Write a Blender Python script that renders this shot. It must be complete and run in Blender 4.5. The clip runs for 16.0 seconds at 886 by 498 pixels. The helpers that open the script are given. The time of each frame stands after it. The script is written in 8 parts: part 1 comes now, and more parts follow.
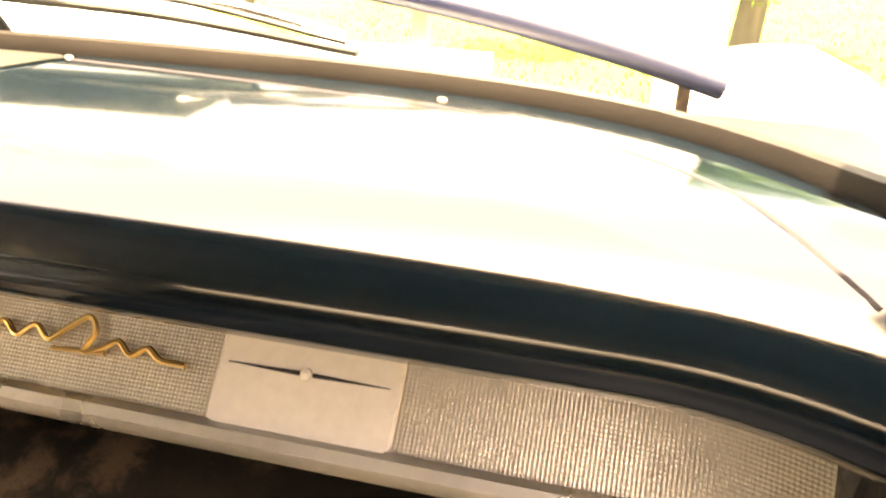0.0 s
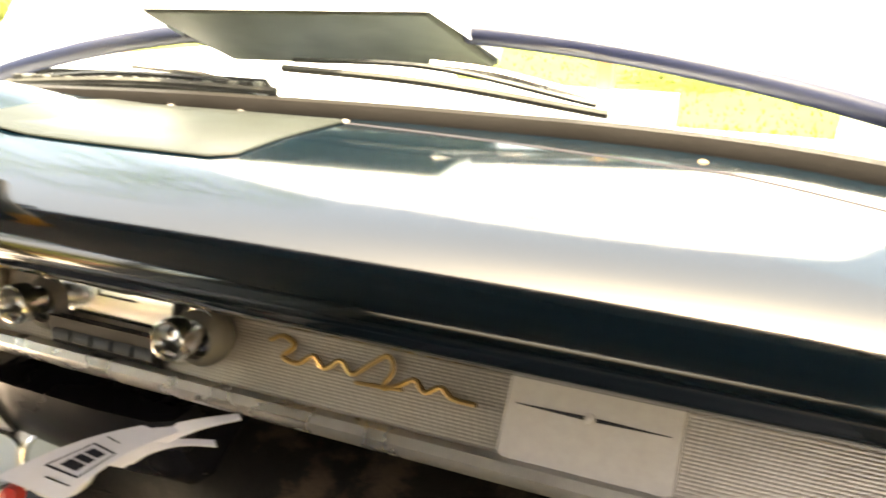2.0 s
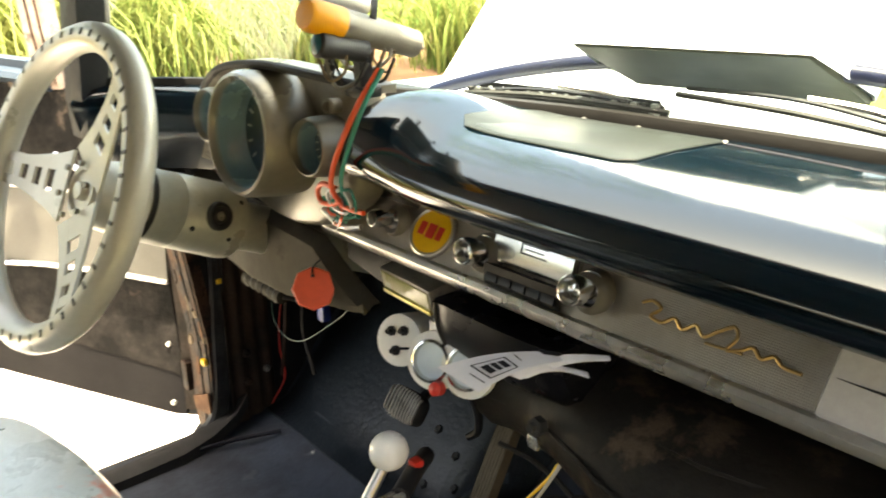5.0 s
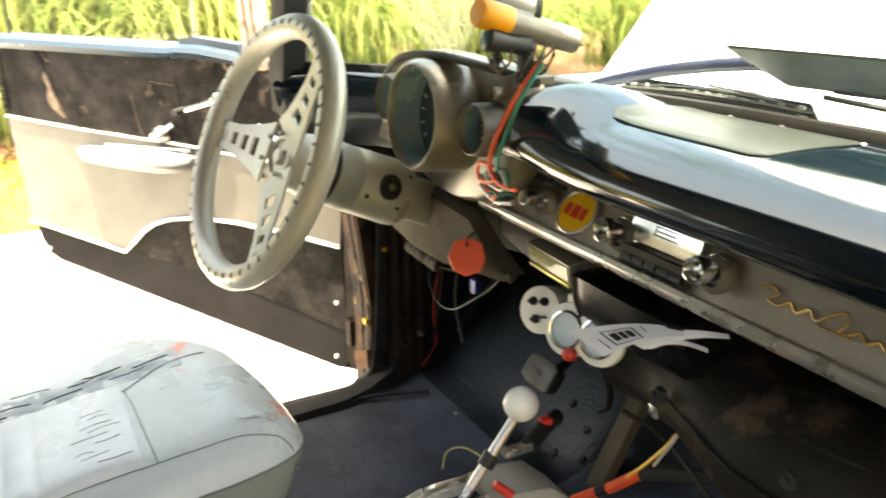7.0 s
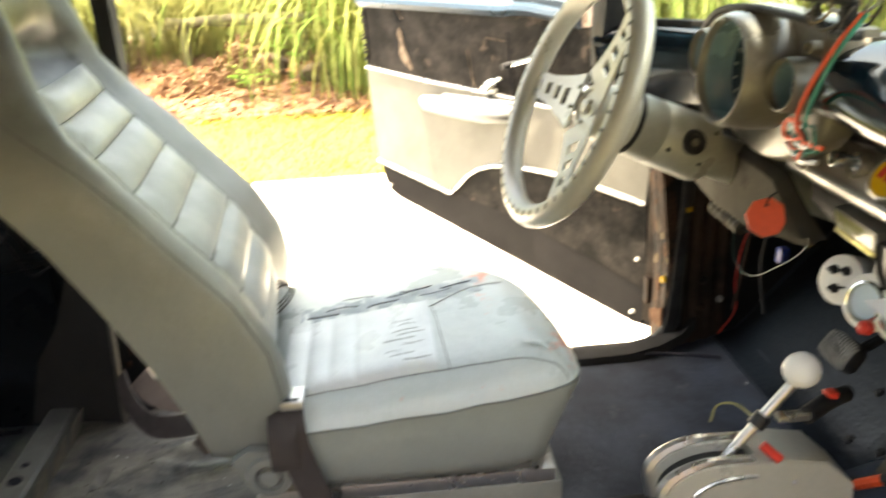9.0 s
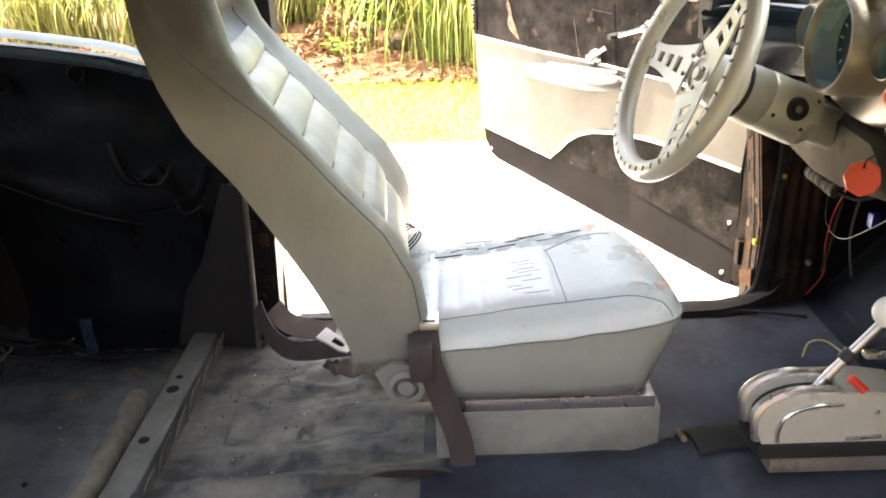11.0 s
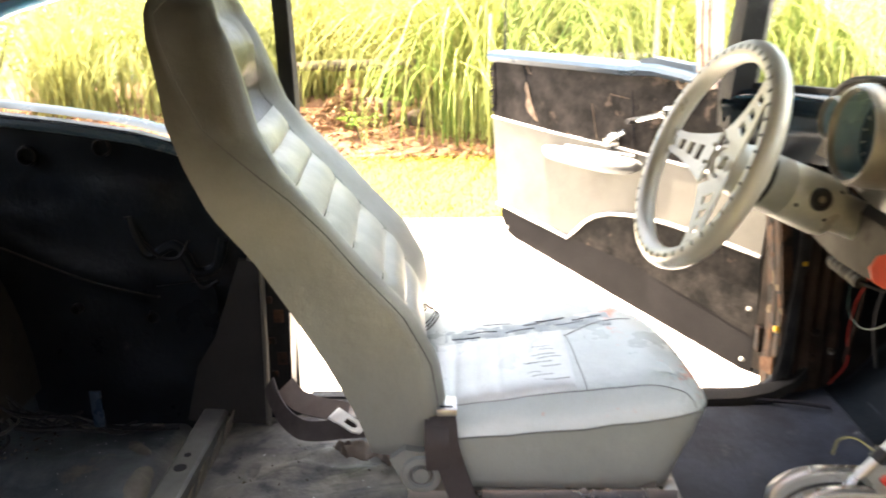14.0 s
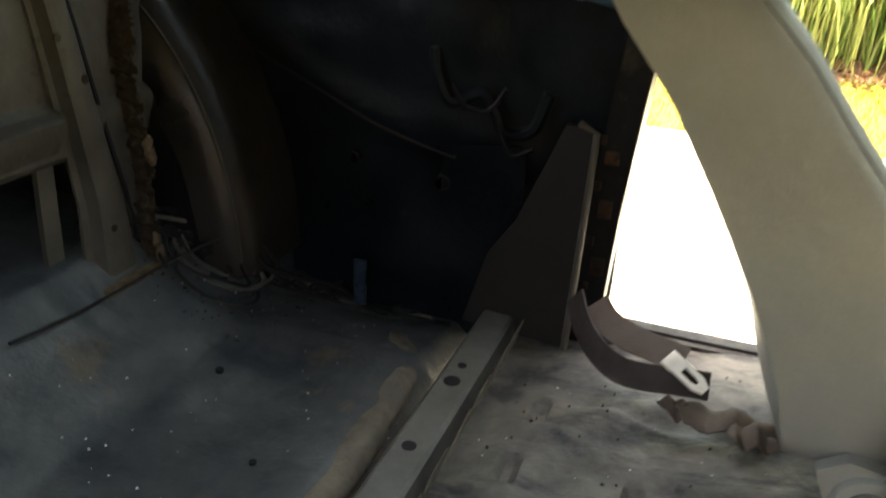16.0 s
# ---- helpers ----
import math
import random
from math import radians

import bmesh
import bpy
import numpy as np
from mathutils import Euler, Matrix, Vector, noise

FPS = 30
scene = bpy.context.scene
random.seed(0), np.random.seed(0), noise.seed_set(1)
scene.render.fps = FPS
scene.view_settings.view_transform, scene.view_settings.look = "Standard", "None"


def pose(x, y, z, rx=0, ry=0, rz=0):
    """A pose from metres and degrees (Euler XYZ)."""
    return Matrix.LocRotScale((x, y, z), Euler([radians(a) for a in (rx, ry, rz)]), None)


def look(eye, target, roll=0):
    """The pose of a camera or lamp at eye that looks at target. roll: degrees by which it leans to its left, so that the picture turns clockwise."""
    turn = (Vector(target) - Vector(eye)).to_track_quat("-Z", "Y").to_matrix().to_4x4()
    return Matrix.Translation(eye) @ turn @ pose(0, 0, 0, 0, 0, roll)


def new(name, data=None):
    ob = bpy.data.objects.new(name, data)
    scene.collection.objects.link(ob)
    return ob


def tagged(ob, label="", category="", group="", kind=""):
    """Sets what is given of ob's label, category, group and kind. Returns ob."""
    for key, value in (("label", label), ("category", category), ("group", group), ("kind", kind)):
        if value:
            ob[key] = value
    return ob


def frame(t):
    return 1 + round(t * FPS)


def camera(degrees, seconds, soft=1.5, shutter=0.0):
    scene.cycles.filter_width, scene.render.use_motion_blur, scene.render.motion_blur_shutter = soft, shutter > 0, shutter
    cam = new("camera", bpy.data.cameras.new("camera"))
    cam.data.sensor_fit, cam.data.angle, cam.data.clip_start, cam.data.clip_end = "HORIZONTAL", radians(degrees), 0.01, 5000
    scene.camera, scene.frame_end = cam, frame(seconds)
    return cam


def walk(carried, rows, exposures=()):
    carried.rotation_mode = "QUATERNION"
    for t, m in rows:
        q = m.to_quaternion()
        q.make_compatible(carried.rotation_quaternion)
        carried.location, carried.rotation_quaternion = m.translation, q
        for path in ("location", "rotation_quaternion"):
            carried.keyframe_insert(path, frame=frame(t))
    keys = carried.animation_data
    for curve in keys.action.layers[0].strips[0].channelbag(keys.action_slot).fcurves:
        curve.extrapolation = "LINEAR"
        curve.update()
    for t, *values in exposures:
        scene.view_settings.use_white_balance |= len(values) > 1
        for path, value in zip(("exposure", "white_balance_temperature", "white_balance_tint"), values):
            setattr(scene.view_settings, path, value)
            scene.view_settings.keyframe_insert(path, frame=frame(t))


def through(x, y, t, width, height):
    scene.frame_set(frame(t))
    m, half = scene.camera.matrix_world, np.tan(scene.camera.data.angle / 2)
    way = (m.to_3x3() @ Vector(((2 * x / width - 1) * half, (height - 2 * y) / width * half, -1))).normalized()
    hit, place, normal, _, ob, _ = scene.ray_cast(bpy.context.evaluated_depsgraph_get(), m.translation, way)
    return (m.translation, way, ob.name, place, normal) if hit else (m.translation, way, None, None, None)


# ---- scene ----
cam = camera(56.9, 16.0, soft=1.8, shutter=0.6)
PATH = [
    (0, (0.594, 0.05, 1.185), (0.159, 1.851, 0.43), 2.5),
    (0.5, (0.591, 0.044, 1.185), (0.104, 1.862, 0.507), 2.9),
    (1, (0.573, 0.03, 1.19), (0.035, 1.826, 0.494), 2.3),
    (1.5, (0.552, 0.014, 1.2), (-0.093, 1.771, 0.496), 1.0),
    (2, (0.534, -0.006, 1.212), (-0.245, 1.701, 0.519), -0.3),
    (2.5, (0.517, -0.033, 1.223), (-0.399, 1.622, 0.573), -1.0),
    (3, (0.515, -0.055, 1.224), (-0.512, 1.53, 0.567), -1.3),
    (3.5, (0.537, -0.089, 1.232), (-0.637, 1.393, 0.582), -1.5),
    (4, (0.571, -0.111, 1.239), (-0.722, 1.263, 0.576), -1.1),
    (4.2, (0.581, -0.119, 1.243), (-0.749, 1.22, 0.579), -1.1),
    (6.3, (0.685, -0.223, 1.257), (-0.871, 0.83, 0.57), -1.1),
    (6.5, (0.693, -0.224, 1.259), (-0.871, 0.81, 0.565), -1.2),
    (7, (0.72, -0.214, 1.263), (-0.945, 0.668, 0.593), -0.3),
    (7.5, (0.743, -0.19, 1.265), (-1.01, 0.509, 0.602), -0.6),
    (8, (0.762, -0.186, 1.271), (-1.05, 0.357, 0.621), -1.3),
    (8.5, (0.775, -0.188, 1.259), (-1.077, 0.159, 0.587), -1.6),
    (9, (0.799, -0.196, 1.254), (-1.06, -0.065, 0.528), -2.8),
    (9.5, (0.817, -0.225, 1.245), (-1.014, -0.267, 0.442), -2.8),
    (11.8, (1.026, -0.3, 1.301), (-0.836, -0.314, 0.571), -1.7),
    (12, (1.037, -0.301, 1.308), (-0.844, -0.306, 0.629), -1.3),
    (12.5, (1.061, -0.302, 1.319), (-0.843, -0.315, 0.708), -1.3),
    (13, (1.066, -0.3, 1.315), (-0.841, -0.317, 0.711), -1.4),
    (13.5, (1.043, -0.301, 1.299), (-0.855, -0.281, 0.666), -0.9),
    (14, (0.939, -0.305, 1.285), (-0.964, -0.362, 0.672), -1.3),
    (14.5, (0.802, -0.289, 1.247), (-1.068, -0.555, 0.588), -0.8),
    (15, (0.724, -0.328, 1.213), (-1.1, -0.836, 0.568), 1.2),
    (15.5, (0.641, -0.492, 1.149), (-1.139, -1.051, 0.429), 3.4),
    (16, (0.548, -0.556, 1.074), (-1.18, -1.149, 0.26), 3.1),
]
walk(cam, [(t, look(eye, target, roll)) for t, eye, target, roll in PATH],
     [(0.0, 4.8, 14500, 26), (1.5, 4.3, 11000, 20), (3.0, 3.55, 8400, 6), (7.0, 3.48, 8400, 6), (8.5, 3.64, 8400, 6), (9.5, 3.60, 8400, 6), (12.0, 3.98, 7600, 18), (13.6, 3.98, 7600, 18), (14.6, 3.46, 8400, 6), (16.0, 3.54, 8400, 6)])

# ---- daylight ----
SUN_TO = Vector((0.03, -0.13, 0.98)).normalized()
world = bpy.data.worlds.new("sky")
scene.world = world
world.use_nodes = True
wn = world.node_tree.nodes
sky = wn.new("ShaderNodeTexSky")
sky.sky_type, sky.sun_disc = "NISHITA", False
sky.sun_elevation = math.asin(SUN_TO.z)
sky.sun_rotation = math.atan2(SUN_TO.x, SUN_TO.y)
sky.dust_density = 6.0
wn["Background"].inputs["Strength"].default_value = 0.15
world.node_tree.links.new(sky.outputs[0], wn["Background"].inputs[0])
sun_data = bpy.data.lights.new("sun", "SUN")
sun_data.energy, sun_data.angle, sun_data.color = 5.0, radians(0.6), (1.0, 0.95, 0.86)
sun = new("sun", sun_data)
sun.matrix_world = look(SUN_TO * 30, (0, 0, 0))


# ---- materials ----
def mat(name, base, rough=0.6, metal=0.0, other=None, amount=0.5, scale=6.0, fine=60.0, fine_amount=0.25, bump=0.1,
        coat=0.0, stain=None, stain_scale=2.5, stain_cut=0.58, rough_var=0.15, spec=0.5, dent=0.0, dent_scale=9.0):
    """A worn surface: a base colour, a second tone in large patches, fine grain, and optional stains with an edge."""
    m = bpy.data.materials.new(name)
    m.use_nodes = True
    t = m.node_tree
    n, l = t.nodes, t.links
    p = n["Principled BSDF"]
    co = n.new("ShaderNodeTexCoord")
    geo = n.new("ShaderNodeNewGeometry")
    other = other or tuple(c * 0.7 for c in base)

    def cloud(s, detail, rough_, where=geo.outputs["Position"]):
        t_ = n.new("ShaderNodeTexNoise")
        t_.inputs["Scale"].default_value, t_.inputs["Detail"].default_value, t_.inputs["Roughness"].default_value = s, detail, rough_
        l.new(where, t_.inputs["Vector"])
        return t_.outputs["Fac"]

    def ramp(src, a, b):
        r = n.new("ShaderNodeMapRange")
        r.inputs["From Min"].default_value, r.inputs["From Max"].default_value = a, b
        l.new(src, r.inputs["Value"])
        return r.outputs["Result"]

    def mix(fac, a, b, how="MIX"):
        x = n.new("ShaderNodeMix")
        x.data_type, x.blend_type = "RGBA", how
        if isinstance(fac, float):
            x.inputs[0].default_value = fac
        else:
            l.new(fac, x.inputs[0])
        for k, v in ((6, a), (7, b)):
            if isinstance(v, tuple):
                x.inputs[k].default_value = (*v[:3], 1)
            else:
                l.new(v, x.inputs[k])
        return x.outputs[2]

    def times(src, k):
        x = n.new("ShaderNodeMath")
        x.operation = "MULTIPLY"
        l.new(src, x.inputs[0])
        x.inputs[1].default_value = k
        return x.outputs[0]

    big = cloud(scale, 5, 0.6)
    small = cloud(fine, 4, 0.65)
    col = mix(times(ramp(big, 0.4, 0.66), amount), base, other)
    col = mix(times(ramp(small, 0.35, 0.7), fine_amount), col, tuple(c * 0.6 for c in base))
    if stain:
        st = ramp(cloud(stain_scale, 8, 0.68), stain_cut, stain_cut + 0.07)
        col = mix(times(st, 0.85), col, stain)
    l.new(col, p.inputs["Base Color"])
    r = n.new("ShaderNodeMapRange")
    r.inputs["To Min"].default_value, r.inputs["To Max"].default_value = max(0.02, rough - rough_var), min(1, rough + rough_var)
    r.inputs["From Min"].default_value, r.inputs["From Max"].default_value = 0.3, 0.7
    l.new(big, r.inputs["Value"])
    l.new(r.outputs[0], p.inputs["Roughness"])
    p.inputs["Metallic"].default_value = metal
    p.inputs["Coat Weight"].default_value = coat
    p.inputs["Coat Roughness"].default_value = 0.04
    p.inputs["Specular IOR Level"].default_value = spec
    if bump:
        b = n.new("ShaderNodeBump")
        b.inputs["Strength"].default_value, b.inputs["Distance"].default_value = bump, 0.004
        l.new(small, b.inputs["Height"])
        l.new(b.outputs[0], p.inputs["Normal"])
        if dent:
            d = n.new("ShaderNodeBump")
            d.inputs["Strength"].default_value, d.inputs["Distance"].default_value = dent, 0.02
            l.new(cloud(dent_scale, 3, 0.5), d.inputs["Height"])
            l.new(d.outputs[0], b.inputs["Normal"])
    return m


def glass_mat(name, tint=(0.92, 0.97, 0.95), gloss_top=0.7, rough=0.02):
    m = bpy.data.materials.new(name)
    m.use_nodes = True
    n, l = m.node_tree.nodes, m.node_tree.links
    out = n["Material Output"]
    clear_n, gloss, mixer, face, power = n.new("ShaderNodeBsdfTransparent"), n.new("ShaderNodeBsdfGlossy"), n.new("ShaderNodeMixShader"), n.new("ShaderNodeLayerWeight"), n.new("ShaderNodeMath")
    clear_n.inputs[0].default_value = (*tint, 1)
    gloss.inputs["Roughness"].default_value = rough
    power.operation = "POWER"
    power.inputs[1].default_value = 5.0
    l.new(face.outputs["Facing"], power.inputs[0])
    scale_ = n.new("ShaderNodeMath")
    scale_.operation = "MULTIPLY_ADD"
    scale_.inputs[1].default_value, scale_.inputs[2].default_value = gloss_top, 0.02 if gloss_top > 0.5 else 0.006
    l.new(power.outputs[0], scale_.inputs[0])
    face.inputs["Blend"].default_value = 0.5
    l.new(scale_.outputs[0], mixer.inputs[0])
    l.new(clear_n.outputs[0], mixer.inputs[1])
    l.new(gloss.outputs[0], mixer.inputs[2])
    l.new(mixer.outputs[0], out.inputs[0])
    return m


def leaf_mat(name, base, other, through=0.35):
    """Blades: colour varies from blade to blade; light passes through."""
    m = bpy.data.materials.new(name)
    m.use_nodes = True
    n, l = m.node_tree.nodes, m.node_tree.links
    geo, ramp, dif, tr, mx = n.new("ShaderNodeNewGeometry"), n.new("ShaderNodeMix"), n.new("ShaderNodeBsdfDiffuse"), n.new("ShaderNodeBsdfTranslucent"), n.new("ShaderNodeMixShader")
    ramp.data_type = "RGBA"
    ramp.inputs[6].default_value, ramp.inputs[7].default_value = (*base, 1), (*other, 1)
    l.new(geo.outputs["Random Per Island"], ramp.inputs[0])
    l.new(ramp.outputs[2], dif.inputs[0])
    l.new(ramp.outputs[2], tr.inputs[0])
    mx.inputs[0].default_value = through
    l.new(dif.outputs[0], mx.inputs[1])
    l.new(tr.outputs[0], mx.inputs[2])
    l.new(mx.outputs[0], n["Material Output"].inputs[0])
    return m


M_CONCRETE = mat("concrete", (0.55, 0.53, 0.49), 0.9, other=(0.45, 0.43, 0.40), scale=1.5, fine=40, bump=0.3)
M_SOIL = mat("soil", (0.10, 0.09, 0.04), 0.95, other=(0.07, 0.09, 0.03), scale=0.6, fine=20, bump=0.6)
M_MULCH = mat("mulch", (0.15, 0.072, 0.038), 0.95, other=(0.075, 0.038, 0.022), scale=3, fine=50, bump=0.8)
M_CHIP = leaf_mat("bark_chips", (0.19, 0.095, 0.05), (0.07, 0.036, 0.02), 0.05)
M_LAWN = leaf_mat("lawn_blades", (0.155, 0.145, 0.024), (0.205, 0.180, 0.034))
M_TURF = mat("yellow_green_turf", (0.150, 0.138, 0.026), 0.95, other=(0.185, 0.165, 0.036), amount=0.7, scale=3, fine=30, fine_amount=0.3, bump=0.6, spec=0.1)
M_FARTURF = mat("green_turf", (0.105, 0.125, 0.026), 0.95, other=(0.075, 0.105, 0.020), amount=0.8, scale=0.9, fine=14, fine_amount=0.3, bump=0.5, spec=0.1)
M_DEAD = leaf_mat("dead_leaves", (0.12, 0.066, 0.036), (0.26, 0.17, 0.11), 0.15)
M_SAPLING = leaf_mat("sapling_leaves", (0.10, 0.20, 0.035), (0.16, 0.24, 0.06), 0.4)
M_FARLAWN = leaf_mat("far_lawn_blades", (0.095, 0.118, 0.024), (0.125, 0.138, 0.030))
M_TALL = leaf_mat("tall_grass_blades", (0.075, 0.135, 0.03), (0.32, 0.33, 0.12))
M_DRY = leaf_mat("dry_grass_blades", (0.30, 0.29, 0.115), (0.17, 0.18, 0.06))
M_LEAF = leaf_mat("leaves", (0.06, 0.12, 0.03), (0.13, 0.20, 0.05))
M_BARK = mat("bark", (0.055, 0.045, 0.030), 0.95, scale=5, fine=40, bump=0.8)
M_ROCK = mat("rock", (0.085, 0.055, 0.036), 0.9, other=(0.05, 0.032, 0.02), scale=4, fine=30, bump=0.6)

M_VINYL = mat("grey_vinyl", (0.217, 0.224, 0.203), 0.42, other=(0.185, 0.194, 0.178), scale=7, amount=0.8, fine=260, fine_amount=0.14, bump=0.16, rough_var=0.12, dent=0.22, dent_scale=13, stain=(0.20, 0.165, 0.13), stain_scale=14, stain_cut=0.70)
# cushion top: paler than the sides, skylight from above put into its colour
M_VINYL_SEAT = mat("worn_skylit_vinyl", (0.54, 0.60, 0.585), 0.32, other=(0.64, 0.68, 0.66), amount=0.8, scale=8, fine=220, fine_amount=0.15, bump=0.15,
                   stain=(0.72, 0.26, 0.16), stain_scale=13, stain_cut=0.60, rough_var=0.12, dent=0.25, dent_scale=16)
# brighter copy of the seat vinyl: the light on the backrest's front is painted in
M_VINYL_BACK = mat("lit_back_vinyl", (0.36, 0.365, 0.335), 0.40, other=(0.30, 0.31, 0.285), scale=9, amount=0.8, fine=240, fine_amount=0.14, bump=0.15, rough_var=0.12, dent=0.2, dent_scale=15)
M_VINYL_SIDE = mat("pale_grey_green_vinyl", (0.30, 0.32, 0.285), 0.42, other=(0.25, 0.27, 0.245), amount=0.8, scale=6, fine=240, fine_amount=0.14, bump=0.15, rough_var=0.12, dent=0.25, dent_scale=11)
M_INSERT = mat("pale_insert_vinyl", (0.76, 0.79, 0.785), 0.36, other=(0.55, 0.60, 0.60), scale=9, fine=200, fine_amount=0.15, bump=0.15, stain=(0.62, 0.36, 0.27), stain_scale=9, stain_cut=0.66)
M_WELT = mat("grey_green_welt", (0.17, 0.185, 0.168), 0.5, bump=0.02)
M_STITCH = mat("grey_seam_shadow", (0.20, 0.215, 0.205), 0.6, bump=0.02)
M_PIPING = mat("dark_piping", (0.085, 0.085, 0.08), 0.6, bump=0.0)
M_DASH = mat("dark_blue_gloss_paint", (0.0004, 0.0028, 0.0049), 0.10, other=(0.0006, 0.0036, 0.0062), scale=2, fine=150, fine_amount=0.2, bump=0.004, coat=0.0, rough_var=0.02, spec=0.75)
M_DASHMAT = mat("satin_speaker_cover_paint", (0.017, 0.021, 0.020), 0.36, scale=4, fine=200, bump=0.05, rough_var=0.06, spec=0.12)
M_ALU = mat("ribbed_aluminium", (0.38, 0.345, 0.30), 0.46, metal=0.9, other=(0.34, 0.31, 0.27), scale=7, fine=90, bump=0.08, stain=(0.27, 0.22, 0.17), stain_scale=5, stain_cut=0.64)
M_TRIM = mat("dull_aluminium_trim", (0.55, 0.54, 0.52), 0.32, metal=0.9, other=(0.40, 0.38, 0.35), scale=9, fine=120, bump=0.05)
M_CHROME = mat("chrome", (0.62, 0.62, 0.60), 0.18, metal=1.0, scale=9, fine=150, fine_amount=0.1, bump=0.02, rough_var=0.06)
M_GOLD = mat("gold_plated_metal", (0.46, 0.31, 0.13), 0.42, metal=0.8, scale=20, fine=150, bump=0.03)
M_PLATE = mat("grey_painted_plate", (0.38, 0.36, 0.335), 0.5, other=(0.34, 0.32, 0.30), scale=5, fine=150, bump=0.04)
M_SILVER = mat("silver_grey_paint", (0.205, 0.192, 0.160), 0.38, metal=0.25, other=(0.120, 0.106, 0.082), amount=0.9, scale=6, fine=90, fine_amount=0.35, bump=0.1, stain=(0.06, 0.046, 0.03), stain_scale=9, stain_cut=0.60)
M_WHEEL = mat("silver_wheel_paint", (0.46, 0.45, 0.39), 0.38, metal=0.15, other=(0.38, 0.37, 0.31), scale=9, fine=140, fine_amount=0.15, bump=0.05)
M_COLUMN = mat("worn_silver_column_paint", (0.36, 0.36, 0.31), 0.36, metal=0.2, other=(0.26, 0.28, 0.26), amount=0.7, scale=12, fine=120, bump=0.06, stain=(0.09, 0.075, 0.055), stain_scale=16, stain_cut=0.64)
M_SEAL = mat("grey_weathered_rubber", (0.006, 0.0058, 0.0055), 0.6, other=(0.004, 0.004, 0.004), scale=9, fine=120, bump=0.1, spec=0.15)
M_PEEL = mat("peeling_pale_pink_paint", (0.42, 0.34, 0.29), 0.55, other=(0.20, 0.12, 0.085), amount=0.9, scale=16, fine=90, bump=0.4, stain=(0.055, 0.032, 0.022), stain_scale=20, stain_cut=0.57)
M_TREAD = mat("worn_brown_tread", (0.075, 0.056, 0.030), 0.7, other=(0.035, 0.027, 0.015), amount=0.8, scale=12, fine=90, bump=0.3)
M_LITTER = mat("dark_dry_litter", (0.060, 0.045, 0.030), 0.9, other=(0.025, 0.02, 0.015), amount=0.9, scale=60, fine=200, bump=0.3, spec=0.1)
M_LIP = mat("dusty_tan_pan_lip", (0.19, 0.170, 0.135), 0.7, other=(0.085, 0.080, 0.072), amount=0.9, scale=14, fine=70, fine_amount=0.5, bump=0.6, stain=(0.075, 0.045, 0.028), stain_scale=11, stain_cut=0.63, spec=0.2)
M_BULK = mat("grey_brown_bulkhead_metal", (0.090, 0.084, 0.070), 0.5, other=(0.040, 0.037, 0.031), amount=0.9, scale=5, fine=50, fine_amount=0.4, bump=0.35, stain=(0.022, 0.018, 0.013), stain_scale=7, stain_cut=0.60, spec=0.25)
M_BLACK = mat("black_plastic", (0.018, 0.018, 0.02), 0.5, scale=6, fine=120, bump=0.06, spec=0.3)
M_KEY = mat("black_key_plastic", (0.005, 0.005, 0.006), 0.35, scale=9, fine=120, bump=0.05, spec=0.3)
M_RUBBER = mat("black_rubber", (0.02, 0.02, 0.02), 0.75, scale=8, fine=120, bump=0.1, spec=0.25)
M_SHELL = mat("dark_bare_body_metal", (0.007, 0.008, 0.010), 0.5, other=(0.018, 0.018, 0.020), scale=7, fine=60, bump=0.3, dent=0.3, dent_scale=14, stain=(0.04, 0.032, 0.025), stain_scale=4, stain_cut=0.62, spec=0.2)
M_FLOOR = mat("grey_painted_floor_metal", (0.036, 0.045, 0.062), 0.5, other=(0.018, 0.021, 0.028), amount=0.9, scale=9, fine=60, fine_amount=0.4, bump=0.4,
              stain=(0.062, 0.066, 0.072), stain_scale=12, stain_cut=0.62, spec=0.2)
M_RFLOOR = mat("dusty_bare_floor_metal", (0.088, 0.100, 0.106), 0.5, other=(0.026, 0.034, 0.044), amount=0.95, scale=7, fine=24, fine_amount=0.75, bump=0.9,
               stain=(0.12, 0.10, 0.075), stain_scale=8, stain_cut=0.595)
M_BRACE = mat("grey_primer_metal", (0.092, 0.086, 0.073), 0.55, other=(0.046, 0.042, 0.035), scale=5, fine=60, bump=0.25, stain=(0.14, 0.085, 0.045), stain_scale=6, stain_cut=0.66)
M_RUST = mat("rusty_metal", (0.030, 0.020, 0.015), 0.75, other=(0.095, 0.050, 0.028), amount=1.0, scale=22, fine=110, fine_amount=0.6, bump=0.7, stain=(0.008, 0.008, 0.009), stain_scale=14, stain_cut=0.50, spec=0.2)
M_ORERUST = mat("orange_rust", (0.115, 0.052, 0.024), 0.85, other=(0.05, 0.024, 0.013), amount=0.9, scale=30, fine=120, bump=0.6, spec=0.15)
M_FLANGE = mat("scuffed_grey_flange_metal", (0.036, 0.037, 0.039), 0.5, other=(0.010, 0.010, 0.010), amount=0.9, scale=18, fine=110, fine_amount=0.4, bump=0.4, stain=(0.085, 0.055, 0.035), stain_scale=20, stain_cut=0.62, spec=0.3)
M_RUSTPOST = mat("flaking_rust_brown_paint", (0.036, 0.022, 0.014), 0.7, other=(0.012, 0.009, 0.007), amount=1.0, scale=14, fine=90, fine_amount=0.5, bump=0.6, stain=(0.10, 0.052, 0.028), stain_scale=12, stain_cut=0.60, spec=0.25)
M_BODY = mat("pale_gloss_body_paint", (0.72, 0.76, 0.82), 0.25, scale=2, fine=100, fine_amount=0.08, bump=0.01, coat=0.6)
